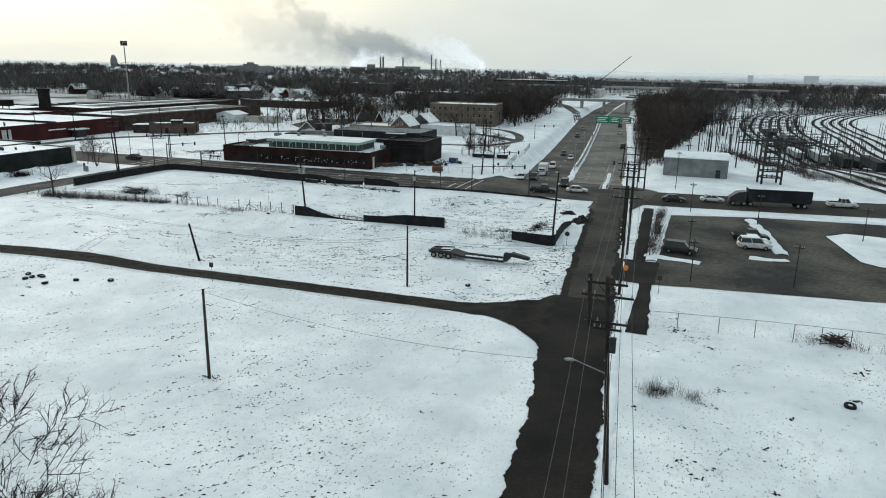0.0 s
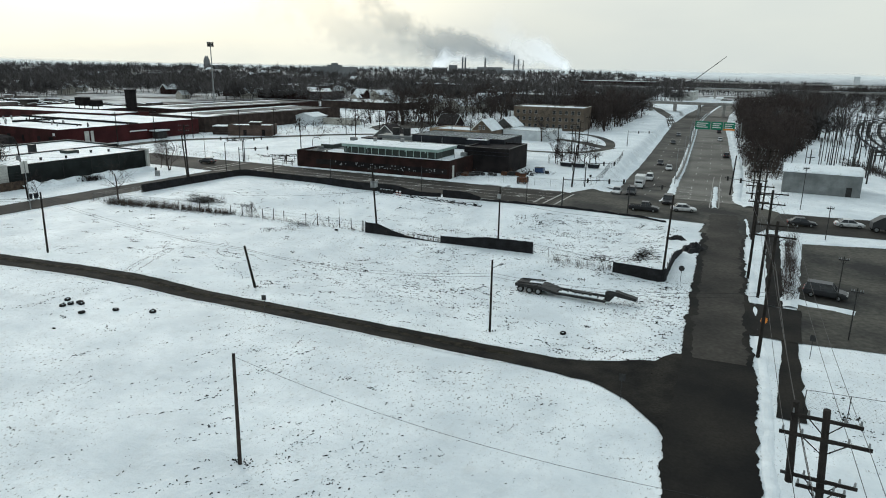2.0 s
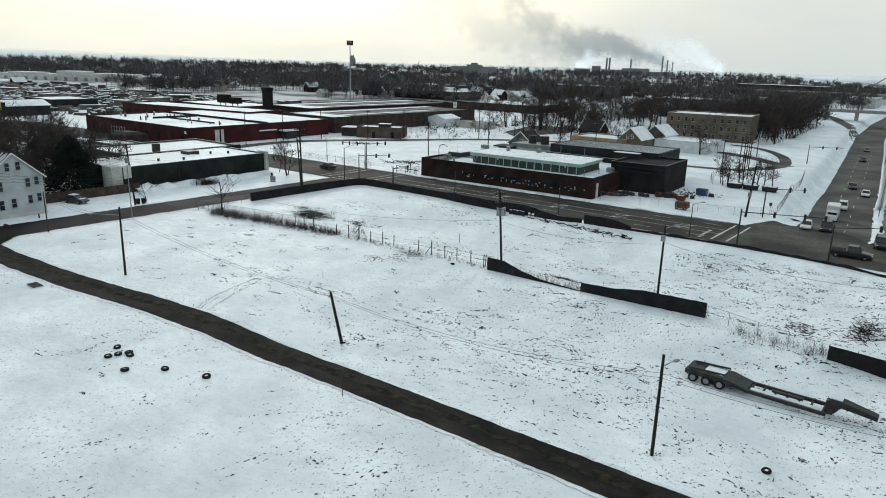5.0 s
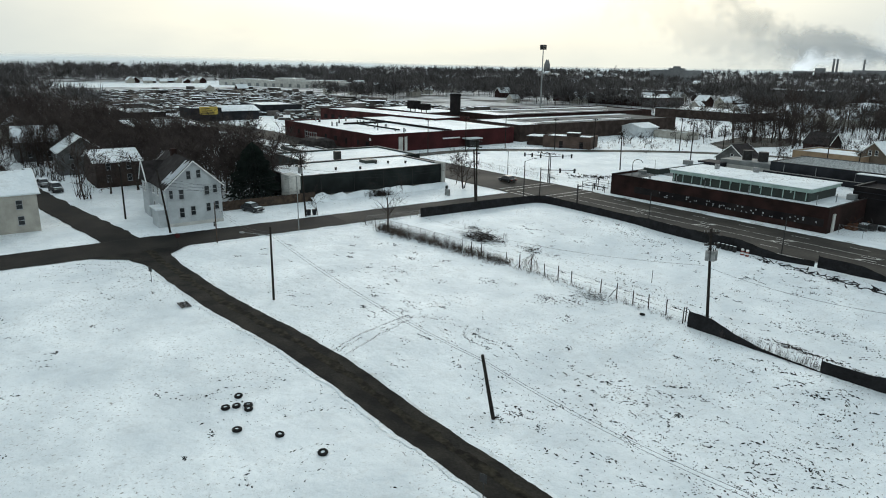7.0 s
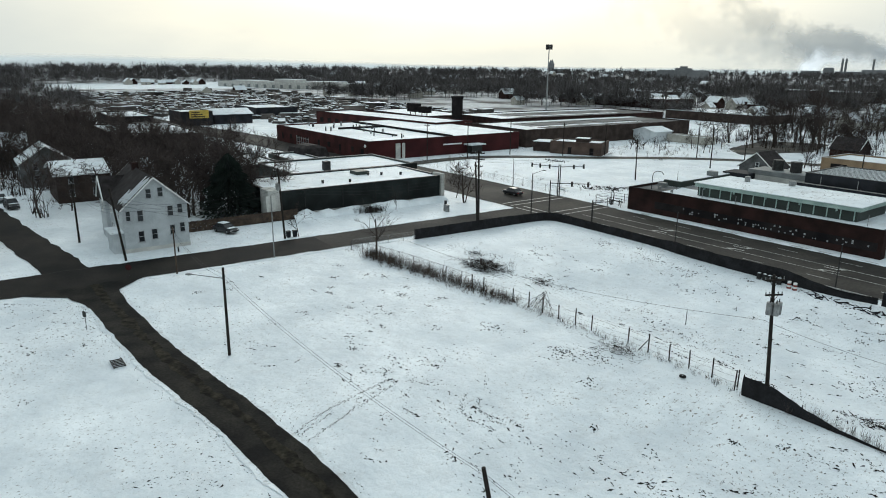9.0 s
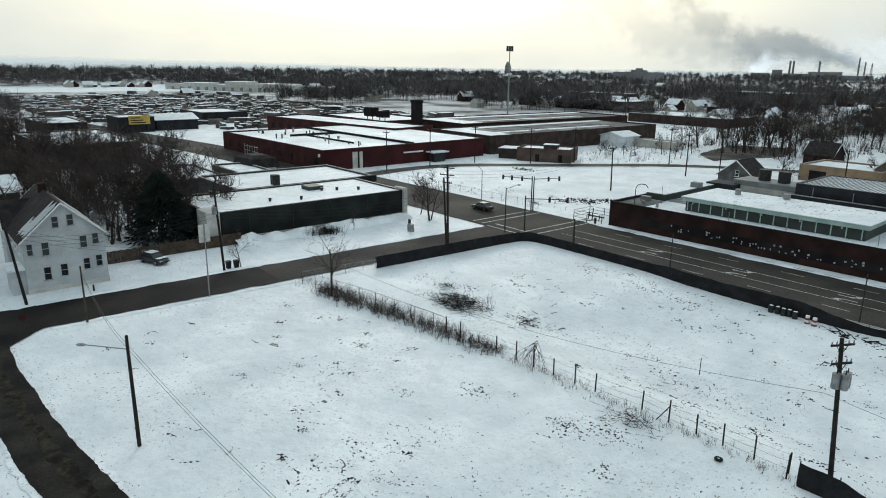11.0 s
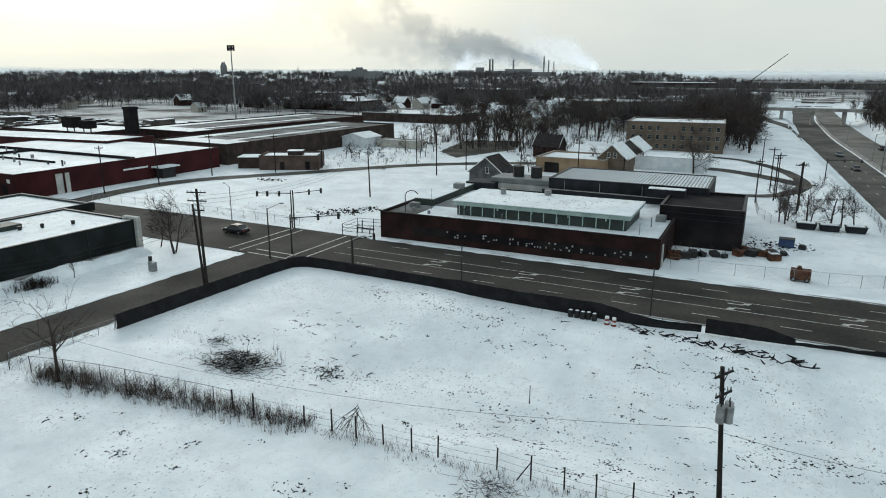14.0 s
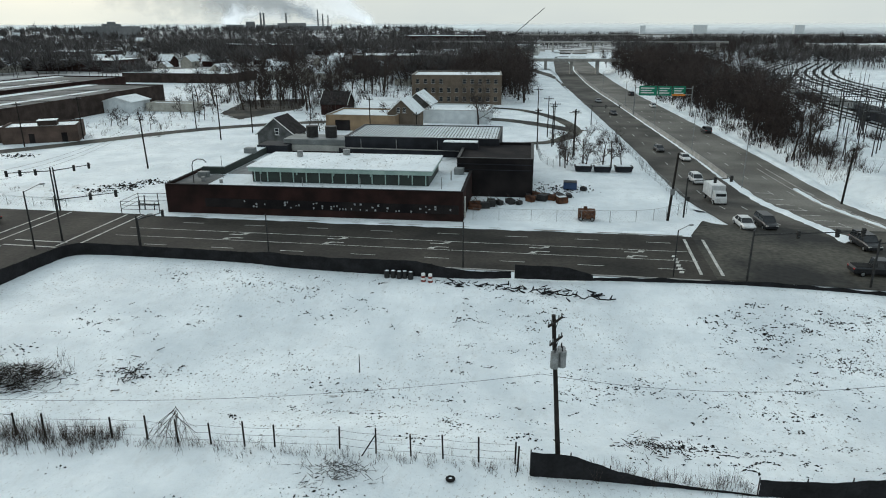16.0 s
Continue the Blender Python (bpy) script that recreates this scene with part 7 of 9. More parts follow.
part("tractor", loft([[(5.5, -1.2, 0.6), (5.5, 1.2, 0.6), (5.5, 1.2, 2.9), (5.5, -1.2, 2.9)], [(7.2, -1.2, 0.6), (7.2, 1.2, 0.6), (7.1, 1.15, 2.7), (7.1, -1.15, 2.7)], [(8.6, -1.05, 0.6), (8.6, 1.05, 0.6), (8.5, 1.0, 1.7), (8.5, -1.0, 1.7)]]), CAR_DARK, semi)
for px in (-5.4, -4.2, 4.6, 5.8, 7.9):
    for s in (-1, 1):
        wheel(semi, px, s * 1.05, 0.5, 0.3)

# low-loader trailer standing in the field
low = holder("lowboy_trailer", "long black low-loader trailer dusted with snow", "trailer", "", (29.1, -13.2, ground_z(34, -13.9)), radians(-1.0))
low.scale = (0.93, 0.93, 0.93)
deck = part("deck", box(5.6, -1.2, 0.45, 12.2, -0.95, 0.75), METAL_DARK, low)
part("deck_rail", box(5.6, 0.95, 0.45, 12.2, 1.2, 0.75), METAL_DARK, low)
for k in range(7):
    part("crossbeam", box(5.8 + k * 1.0, -0.95, 0.5, 5.95 + k * 1.0, 0.95, 0.68), METAL_DARK, low)
part("deck_snow", box(5.9, -0.80, 0.684, 11.0, -0.35, 0.76, 0.02), SNOW_CLEAN, low)
part("centre_beam", box(7.6, -0.18, 0.786, 10.2, 0.18, 0.98), METAL_DARK, low)
part("rear_frame", loft([[(0, -1.25, 0.75), (0, 1.25, 0.75), (0, 1.25, 1.15), (0, -1.25, 1.15)], [(3.9, -1.25, 0.75), (3.9, 1.25, 0.75), (3.9, 1.25, 1.15), (3.9, -1.25, 1.15)], [(5.7, -1.2, 0.45), (5.7, 1.2, 0.45), (5.7, 1.2, 0.75), (5.7, -1.2, 0.75)]]), METAL_DARK, low)
part("rear_snow", box(1.6, -0.7, 1.154, 3.4, 0.9, 1.22, 0.03), SNOW_CLEAN, low)
for k in range(2):
    part("ramp_arm", tube((0.3, -0.9 + k * 1.8, 1.25), (3.6, -0.9 + k * 1.8, 1.45), 0.10, 0.10, 5), METAL_DARK, low)
for k in range(3):
    for s in (-1, 1):
        wheel(low, 0.8 + k * 1.25, s * 1.15, 0.46, 0.32)
    part("mudguard", tube((0.8 + k * 1.25, -1.35, 0.96), (0.8 + k * 1.25, 1.35, 0.96), 0.10, 0.10, 6), METAL_DARK, low)
gn = part("gooseneck", loft([[(12.0, -0.6, 0.45), (12.0, 0.6, 0.45), (12.0, 0.6, 1.7), (12.0, -0.6, 1.7)], [(12.6, -0.6, 0.5), (12.6, 0.6, 0.5), (12.7, 0.6, 1.9), (12.7, -0.6, 1.9)], [(13.2, -0.5, 1.3), (13.2, 0.5, 1.3), (13.4, 0.5, 1.85), (13.4, -0.5, 1.85)], [(15.9, -0.45, 1.0), (15.9, 0.45, 1.0), (15.9, 0.45, 1.35), (15.9, -0.45, 1.35)]]), METAL_DARK, low)
for k in range(5):
    part("rung", box(13.6 + k * 0.45, -0.55, 1.2, 13.7 + k * 0.45, 0.55, 1.62 - k * 0.07), METAL_DARK, gn)
part("neck_snow", box(12.1, -0.45, 1.90, 13.2, 0.45, 1.99, 0.02), SNOW_CLEAN, gn)

# yard of the factory: baler, skip, scrap
bal = holder("scrap_baler", "rusty machine standing at the yard fence", "machine", "", (3.7, 57.6, 0))
part("tub", box(-1.2, -0.8, 0.3, 1.2, 0.8, 1.5, 0.08), RUST, bal)
part("drum", tube((-0.2, 0, 1.5), (-0.2, 0, 1.95), 0.3, 0.25, 10), RUST, bal)
for s in (-1, 1):
    wheel(bal, s * 0.8, -0.75, 0.32, 0.2)
skip = holder("rubbish_skip", "dark blue rubbish skip in the yard", "skip", "", (1.6, 76.0, 0))
part("tub", box(-1.1, -0.8, 0.1, 1.1, 0.8, 1.3, 0.06), CAR_BLUE, skip)
part("lid", box(-1.12, -0.82, 1.304, 1.12, 0.82, 1.36), METAL_DARK, skip)
rng = random.Random(15)
for i in range(16):
    x, y, s = rng.uniform(-5.5, 0.5), rng.uniform(66.5, 71), rng.uniform(0.4, 1.0)
    sc = holder("scrap_item", "dark scrap machine part in the factory yard", "scrap", "yard scrap", (x, y, 0), rng.uniform(0, 3))
    part("body", box(-s, -s * 0.6, 0.0, s, s * 0.6, s * rng.uniform(0.6, 1.2), 0.06), METAL_DARK if i % 3 else RUST, sc)
    part("snow", box(-s * 0.8, -s * 0.5, s * 1.2 + 0.004, s * 0.7, s * 0.5, s * 1.2 + 0.06, 0.02), SNOW_CLEAN, sc) if i % 4 == 0 else part("pipe", tube((-s, 0, s * 0.5), (s, 0.3, s * 1.2), 0.06, 0.05, 6), RUST, sc)
for k, (x, y, s) in enumerate(((-12.6, 60.8, 0.9), (-11.2, 61.6, 0.7), (-10.4, 63.2, 0.9), (-9.2, 64.0, 0.6), (-7.6, 65.0, 0.8), (-12.9, 62.6, 1.0), (-6.2, 64.6, 0.5), (-2.6, 68.0, 1.0), (0.3, 67.6, 0.8), (1.4, 70.4, 0.6), (-4.6, 66.8, 0.7), (3.8, 75.2, 0.5))):
    sc = holder("scrap_item", "dark scrap heap piece against the factory wall", "scrap", "yard scrap", (x, y, 0), rng.uniform(0, 3))
    part("body", box(-s, -s * 0.7, 0.0, s, s * 0.7, s * rng.uniform(0.7, 1.5), 0.08), METAL_DARK if k % 5 else RUST, sc)
    part("pipe", tube((-s * 1.2, -s, 0.1), (s, s * 0.6, s * 2.0), 0.05, 0.04, 6), METAL_DARK, sc)
    part("frame_bar", tube((s * 1.1, -s * 0.6, 0.05), (-s * 0.3, s * 0.8, s * 1.7), 0.05, 0.05, 4), RUST, sc)
# gas meters in a railed pen beside the factory
pen = holder("meter_pen", "railed pen of dark pipes beside the factory", "pipework", "", (-60.6, 52.6, 0))
for x, y in ((-3, -2.6), (-0.2, -2.4), (2.6, -1.8), (-3.4, 2.4), (-0.4, 2.8), (2.4, 3.2)):
    part("post", tube((x, y, -0.2), (x, y, 1.9), 0.06, 0.06, 6), METAL_DARK, pen)
for (xa, ya), (xb, yb) in (((-3, -2.6), (-0.2, -2.4)), ((-0.2, -2.4), (2.6, -1.8)), ((-3, -2.6), (-3.4, 2.4)), ((-3.4, 2.4), (-0.4, 2.8)), ((-0.4, 2.8), (2.4, 3.2))):
    for z in (0.7, 1.3, 1.85):
        part("rail", tube((xa, ya, z), (xb, yb, z), 0.035, 0.035, 4), METAL_DARK, pen)
for x, h in ((-1.8, 1.4), (-0.9, 2.2), (0.6, 1.1)):
    part("pipe", tube((x, 0, -0.1), (x, 0.2, h), 0.09, 0.09, 8), METAL_DARK, pen)
part("manifold", tube((-2.0, 0.2, 0.8), (1.4, 0.2, 0.8), 0.12, 0.12, 8), METAL_DARK, pen)
# bins by the side street, cabinet, hydrant
for x, y in ((-71.6, -11.2), (-71.4, -10.2)):
    b_ = holder("wheelie_bin", "dark green wheeled bin on the verge", "bin", "bins", (x, y, 0))
    part("tub", loft([[(-0.24, -0.26, 0.05), (0.24, -0.26, 0.05), (0.24, 0.26, 0.05), (-0.24, 0.26, 0.05)], [(-0.3, -0.32, 1.0), (0.3, -0.32, 1.0), (0.3, 0.32, 1.0), (-0.3, 0.32, 1.0)]]), SHEET_DARK, b_)
    part("lid", box(-0.33, -0.36, 1.0, 0.33, 0.34, 1.07, 0.02), METAL_DARK, b_)
cab_ = holder("utility_cabinet", "grey utility cabinets on the verge", "cabinet", "", (-74.0, 21.0, 0))
part("cabinet", box(-0.5, -0.35, -0.1, 0.5, 0.35, 1.3, 0.04), METAL_GREY, cab_)
part("cabinet_tall", box(-0.9, 0.1, -0.1, -0.56, 0.5, 1.9, 0.03), METAL_DARK, cab_)
hyd = holder("fire_hydrant", "dark hydrant in the snow by the house", "hydrant", "", (-72.4, -27.6, 0))
part("barrel", tube((0, 0, -0.1), (0, 0, 0.6), 0.12, 0.10, 10), METAL_DARK, hyd)
part("cap", tube((0, 0, 0.6), (0, 0, 0.78), 0.13, 0.04, 10), METAL_DARK, hyd)
wfence = holder("board_fence", "brown board fence behind the parked car", "fence", "", (0, 0, 0))
for i in range(84):
    y = -24.6 + i * 0.24
    part("board", box(-83.2, y, 0, -83.14, y + 0.22, 1.75 + 0.04 * math.sin(i * 1.7)), WOOD_PALE, wfence)
for z in (0.4, 1.3):
    part("rail", box(-83.3, -24.6, z, -83.21, -4.6, z + 0.09), WOOD_PALE, wfence)

# ---- middle distance: houses and buildings ----
hs_a, _, _ = gable("gable_house", "small weathered grey house with a dark patchy roof", -67.0, 105.5, -58.5, 112.8, 3.2, 6.6, SIDING_GREY, SHINGLE, "y", group="small houses")
window_at(hs_a, (-4.25, -0.6, 3.8), 0.8, 1.3, "x", -1)
hs_b, _, _ = gable("gable_house", "brown brick cottage with a dark gable roof", -72, 162, -64, 170, 3.4, 6.6, BRICK_DARK, SHINGLE, "x", group="small houses")
yb = block("tan_brick_shop", "tan brick shop with a snowy flat roof", "shop", -60.5, 133, -42, 148, 4.0, BRICK_TAN)
part("shop_opening", box(2.5, -0.05, 0, 6.5, -0.004, 2.7), BRICK_BLACK, yb)
yh, _, _ = gable("gable_house", "brown house with white gable trim", -45, 137, -37.5, 147, 4.2, 7.6, BRICK_BROWN, SNOW_ROOF, "y", group="small houses")
for x in (-0.8, 0.8):
    window_at(yh, (-5.0, x, 5.0), 0.7, 1.2, "x", -1)
block("white_shop", "low white-painted shop with a snowy roof", "shop", -38, 150, -20, 166, 3.6, SIDING, group="")
hs_c, _, _ = gable("gable_house", "grey house with a snowy gable roof", -46, 160, -38, 171, 3.8, 7.0, SIDING_GREY, SNOW_ROOF, "y", group="small houses")
b3 = block("brown_brick_block", "three-storey brown brick block with rows of windows", "building", -50.5, 193.5, -20, 214, 9.8, BRICK_BROWN, rz=radians(6), pivot=(-50.5, 193.5))
for fl in range(3):
    for i in range(11):
        if fl == 2 and i in (4, 5):
            continue
        window_at(b3, (2.0 + i * 2.65, 0, 1.9 + fl * 2.9), 1.1, 1.4, "y", -1, CONCRETE)
block("long_brown_hall", "long low brown brick hall with a snowy roof", "hall", -121, 357, -75, 385, 8.6, BRICK_BROWN, parapet=0.05, coping=SNOW_CLEAN)
block("pale_hall", "pale hall beside the brown one", "hall", -74, 358, -58, 380, 9.4, WALL_GREY)
gs = block("grey_rail_shed", "plain grey metal shed with snow on the roof", "shed", 57.8, 79, 73.2, 92, 4.6, SHEET_GREY, coping=SHEET_GREY)
bm = bmesh.new()
for i in range(13):
    a = math.pi * i / 12
    for xx in (-0.2, 15.6):
        bm.verts.new((xx, 6.5 - 6.8 * math.cos(a), 4.65 + 1.0 * math.sin(a)))
bm.verts.ensure_lookup_table()
for i in range(12):
    bm.faces.new((bm.verts[2 * i], bm.verts[2 * i + 1], bm.verts[2 * i + 3], bm.verts[2 * i + 2]))
part("curved_roof", bm, SNOW_ROOF, gs)
part("door", box(12.6, -0.06, 0, 13.7, -0.004, 2.1), METAL_DARK, gs)
# dark low buildings and houses west of the store
for x0, y0, x1, y1, h, m_, lb in ((-226, -14, -182, 9.5, 6.0, BRICK_UMBER, "long brown-grey shop with snow on its flat roof"), (-290, -2, -256, 12.5, 6.0, BRICK_BLACK, "dark brick store with a snowy roof"), (-330, 70, -300, 92, 5.0, SHEET_DARK, "dark scrapyard shed with snowy roof"), (-290, 27, -272, 40.5, 6.0, SHEET_DARK, "dark roadside workshop with snowy roof")):
    block("roadside_building", lb, "building", x0, y0, x1, y1, h, m_, group="roadside buildings")
bb = holder("billboard", "yellow signboard on dark legs by the scrapyard", "billboard", "", (-271.2, 34.5, 0), radians(90))
part("board", box(-4, -0.2, 3.2, 4, 0.2, 6.6, 0.03), SIGN_YELLOW, bb)
for x in (-3, 3):
    part("leg", tube((x, 0, 0), (x, 0, 3.2), 0.2, 0.2, 6), METAL_DARK, bb)
for k in range(3):
    part("text_bar", box(-3.2, -0.24, 3.7 + k * 0.9, 2.4 - k, -0.204, 4.1 + k * 0.9), METAL_DARK, bb)
hl = [("white house beside the house street", -97, -60, -84, -51, 6.0, 8.6, SIDING_BEIGE, SNOW_ROOF, "y"), ("white house with a porch on the house street", -86, -74, -76, -60, 5.6, 8.0, SIDING, SNOW_ROOF, "x"),
      ("pale house with a snowy roof on the house street", -151, -41, -141, -31, 5.2, 8.6, SIDING_GREY, SNOW_ROOF, "x"), ("low dark house with a thinly snowed roof on the house street", -132, -37, -119, -28, 5.3, 7.2, BRICK_UMBER, SNOW_THIN, "y"),
      ("pale house among bare trees", -180, -47, -169, -37, 5.4, 8.8, SIDING_GREY, SNOW_ROOF, "y"), ("pale house with snow on the roof", -222, -48, -210, -38, 5.4, 8.4, SIDING_BEIGE, SNOW_ROOF, "x"), ("pale house beside the street", -152, -72, -140, -60, 5.4, 8.4, SIDING, SNOW_ROOF, "x")]
for lb, x0, y0, x1, y1, ev_, pk, w_, r_, rd in hl:
    h_, l_, w2 = gable("gable_house", lb, x0, y0, x1, y1, ev_, pk, w_, r_, rd, group="street houses")
    for k in (-0.45, 0.45):
        for z in (1.9, 4.4):
            window_at(h_, (l_, k * w2, z), 0.8, 1.3, "x", 1, PANE_TRIM)
            window_at(h_, (k * l_, -w2, z), 0.8, 1.3, "y", -1, PANE_TRIM)

ws_, _, _ = gable("roadside_workshop", "dark workshop with a snowy low gable roof", -290, 42, -275, 59, 4.2, 6.2, SHEET_DARK, SNOW_ROOF, "y", cat="workshop")
# behind the factory yard: skips, poles along the loop, fence
sk0 = holder("yard_container", "dark green open container under the yard trees", "container", "yard containers", (4.2, 91.2, 0))
part("tub", loft([[(-1.4, -0.8, 0.1), (1.4, -0.8, 0.1), (1.4, 0.8, 0.1), (-1.4, 0.8, 0.1)], [(-1.6, -0.9, 1.0), (1.6, -0.9, 1.0), (1.6, 0.9, 1.0), (-1.6, 0.9, 1.0)]]), SHEET_DARK, sk0)
part("rim", box(-1.68, -0.98, 1.0, 1.68, 0.98, 1.1, 0.02), METAL_DARK, sk0)
part("heaped_snow", box(-1.4, -0.7, 1.104, 1.3, 0.75, 1.2, 0.04), SNOW_CLEAN, sk0)
for x, y, a in ((7.7, 91.2, 3), (11.6, 91.8, 6)):
    copy_thing(sk0, pose(x, y, 0, 0, 0, a))
for x, y in ((-6.5, 153.5), (-3.3, 130.5), (-1.7, 119.5), (2.5, 104.5)):
    pole("utility_pole", "brown wooden pole beside the access loop", x, y, 9.8, 0.14, arms=((9.2, 1.2),), group="loop poles")
mesh_fence("chain_link_fence", "chain-link fence behind the factory wing", [(-5.3, 115), (-3.9, 100), (-1.4, 93.4)], 1.6, 3.0, METAL_GREY, 0.05, 0.5)
mesh_fence("chain_link_fence", "chain-link fence beside the highway", [(15.4, 94), (15.2, 105), (12.4, 125)], 1.6, 3.0, METAL_GREY, 0.05, 0.5)

# small far houses, repeated
far_house, fl_, fw_ = gable("gable_house", "far small house with a snowy roof", -5, -4, 5, 4, 4.6, 8.0, SIDING_BEIGE, SNOW_ROOF, "x", group="far houses")
far_dark, _, _ = gable("gable_house", "far small dark house with a snowy roof", -5, -4, 5, 4, 4.4, 7.8, BRICK_DARK, SNOW_ROOF, "x", group="far houses")
window_at(far_house, (0, -4, 2.2), 1.2, 1.4, "y", -1)
rng = random.Random(40)
spots = [(-800 + i * 1.5 + rng.uniform(-8, 8), 112 + i * 8.6 + rng.uniform(-2, 2)) for i in range(10)]
while len(spots) < 150:
    a, d = radians(rng.uniform(-80, -6)), 230 + 950 * rng.random() ** 1.3
    x, y = math.sin(a) * d, math.cos(a) * d
    if y > 215 and not (x > -14 and y < 700) and not (-275 < x < -120 and y < 280) and not (-125 < x < -50 and 340 < y < 400) or (x < -480 and y > 90 and not (-760 < x < -560 and y < 330)):
        spots.append((x, y))
far_house.location, far_dark.location = (*spots[0], 0), (*spots[1], 0)
for i, (x, y) in enumerate(spots[2:]):
    s = rng.uniform(0.7, 1.05)
    copy_thing((far_house, far_dark)[i % 2], Matrix.LocRotScale((x, y, ground_z(x, y)), Euler((0, 0, rng.choice((0, 1.57)) + rng.uniform(-0.2, 0.2))), Vector((s, s, s))))
far_halls = ((-345, 322, -250, 352, 6.5, BRICK_DARK), (-205, 262, -150, 290, 4.4, BRICK_UMBER), (-420, 420, -330, 450, 7, BRICK_DARK), (-300, 520, -220, 560, 9, BRICK_DARK), (-40, 560, -20, 600, 8, WALL_GREY), (230, 640, 330, 690, 9, WALL_GREY), (330, 900, 470, 960, 10, SHEET_GREY), (-180, 760, -90, 800, 12, BRICK_DARK))
for x0, y0, x1, y1, h, m_ in far_halls:
    block("far_hall", "far flat-roofed hall with snow on it", "hall", x0, y0, x1, y1, h, m_, group="far halls", z=ground_z(x0, y0), parapet=0.04, coping=SNOW_CLEAN)

lph = block("long_pale_hall", "long pale low hall behind the scrapyard", "hall", -735, 192, -552, 226, 6.5, WALL_GREY, rz=radians(31), pivot=(-735, 192))
for x, w, h in ((72, 26, 9.5), (110, 40, 8.0), (20, 30, 7.6)):
    part("raised_bay", box(x, 4, 6.0, x + w, 24, h), WALL_GREY, lph)
    part("bay_snow", box(x, 4, h + 0.004, x + w, 24, h + 0.2), SNOW_ROOF, lph)
for i in range(16):
    part("dock_door", box(8 + i * 10.6, -0.1, 0.5, 11.5 + i * 10.6, -0.004, 4.0), SHEET_GREY, lph)
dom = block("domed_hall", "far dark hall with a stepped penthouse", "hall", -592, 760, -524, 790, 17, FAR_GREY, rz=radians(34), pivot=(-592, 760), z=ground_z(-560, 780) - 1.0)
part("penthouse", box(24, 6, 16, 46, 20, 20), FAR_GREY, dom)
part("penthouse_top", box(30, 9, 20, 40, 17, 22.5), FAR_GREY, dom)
# scrapyard rows
rng = random.Random(50)
v, f = [], []
vs_, fs_ = [], []
for i in range(5200):
    x, y = rng.uniform(-600, -225), rng.uniform(20, 190)
    if y < 40 + (x + 225) * -0.02 and x > -330 or (-265 < x and 66 < y < 132) or x > -305 and y < 66:
        continue
    big_ = rng.random() < 0.04
    L, W, H = rng.uniform(0.6, 2.6) * (3 if big_ else 1), rng.uniform(0.4, 1.2) * (3 if big_ else 1), rng.uniform(0.3, 2.2) * (2 if big_ else 1)
    t = rng.uniform(0, 3.14)
    capped = rng.random() < 0.6
    for (vv, ff, z0, z1, k) in ((v, f, -0.1, H, 1.0), (vs_, fs_, H + 0.01, H + 0.18, 0.92))[:2 if capped else 1]:
        b = len(vv)
        for z, q in ((z0, 1.0), (z1, 0.85)):
            for sx, sy in ((-1, -1), (1, -1), (1, 1), (-1, 1)):
                px_, py_ = sx * L * k * q * rng.uniform(0.75, 1.15), sy * W * k * q * rng.uniform(0.75, 1.15)
                vv.append((x + px_ * math.cos(t) - py_ * math.sin(t), y + px_ * math.sin(t) + py_ * math.cos(t), z))
        ff += [(b, b + 1, b + 5, b + 4), (b + 1, b + 2, b + 6, b + 5), (b + 2, b + 3, b + 7, b + 6), (b + 3, b, b + 4, b + 7), (b + 4, b + 5, b + 6, b + 7)]
yard_m = material("scrap_mixed", (0.13, 0.115, 0.105), 0.7, 0.1, dark=(0.022, 0.021, 0.020), scale=0.05, fine=0.6, island=0.85, bump=0)
flat("scrapyard_ground", [(-330, 50), (-300, 72), (-268, 72), (-268, 140), (-280, 190), (-600, 190), (-600, 40), (-420, 30)], SNOW, 0.04, "churned dirty snow of the scrapyard", "ground", ragged=2.0)
jy = holder("scrapyard_wrecks", "rows of wrecked cars under snow in the scrapyard", "scrap", "", (0, 0, 0))
jy["kind"] = "stuff"
tagged(mesh_part("wrecks", v, f, yard_m, jy), kind="stuff")
tagged(mesh_part("wreck_snow", vs_, fs_, SNOW_CLEAN, jy), kind="stuff")

# ---- highway structures ----
gan = holder("sign_gantry", "green highway signs on a steel gantry", "highway sign", "", (24.9, 197, 0))
for x in (-1.2, 16.8):
    part("leg", tube((x, 0.4, -3.2), (x, 0.4, 7.0), 0.2, 0.16, 8), METAL_GREY, gan)
for z in (4.2, 6.2):
    part("truss_chord", tube((-1.2, 0.4, z), (16.8, 0.4, z), 0.12, 0.12, 6), METAL_GREY, gan)
for x0, x1 in ((0, 5.6), (5.9, 10.2), (10.5, 14.6)):
    pl = part("sign_panel", box(x0, -0.05, 3.8, x1, 0.1, 6.9, 0.03), SIGN_GREEN, gan, "green sign panel with white lettering bars")
    for k in range(3):
        part("text_bar", box(x0 + 0.5, -0.075, 4.5 + k * 0.75, x0 + (x1 - x0) * (0.85 - 0.15 * (k % 2)), -0.054, 4.85 + k * 0.75), TRIM, pl)
part("orange_strip", box(10.5, -0.08, 3.8, 14.6, -0.055, 4.4), SIGN_ORANGE, gan)
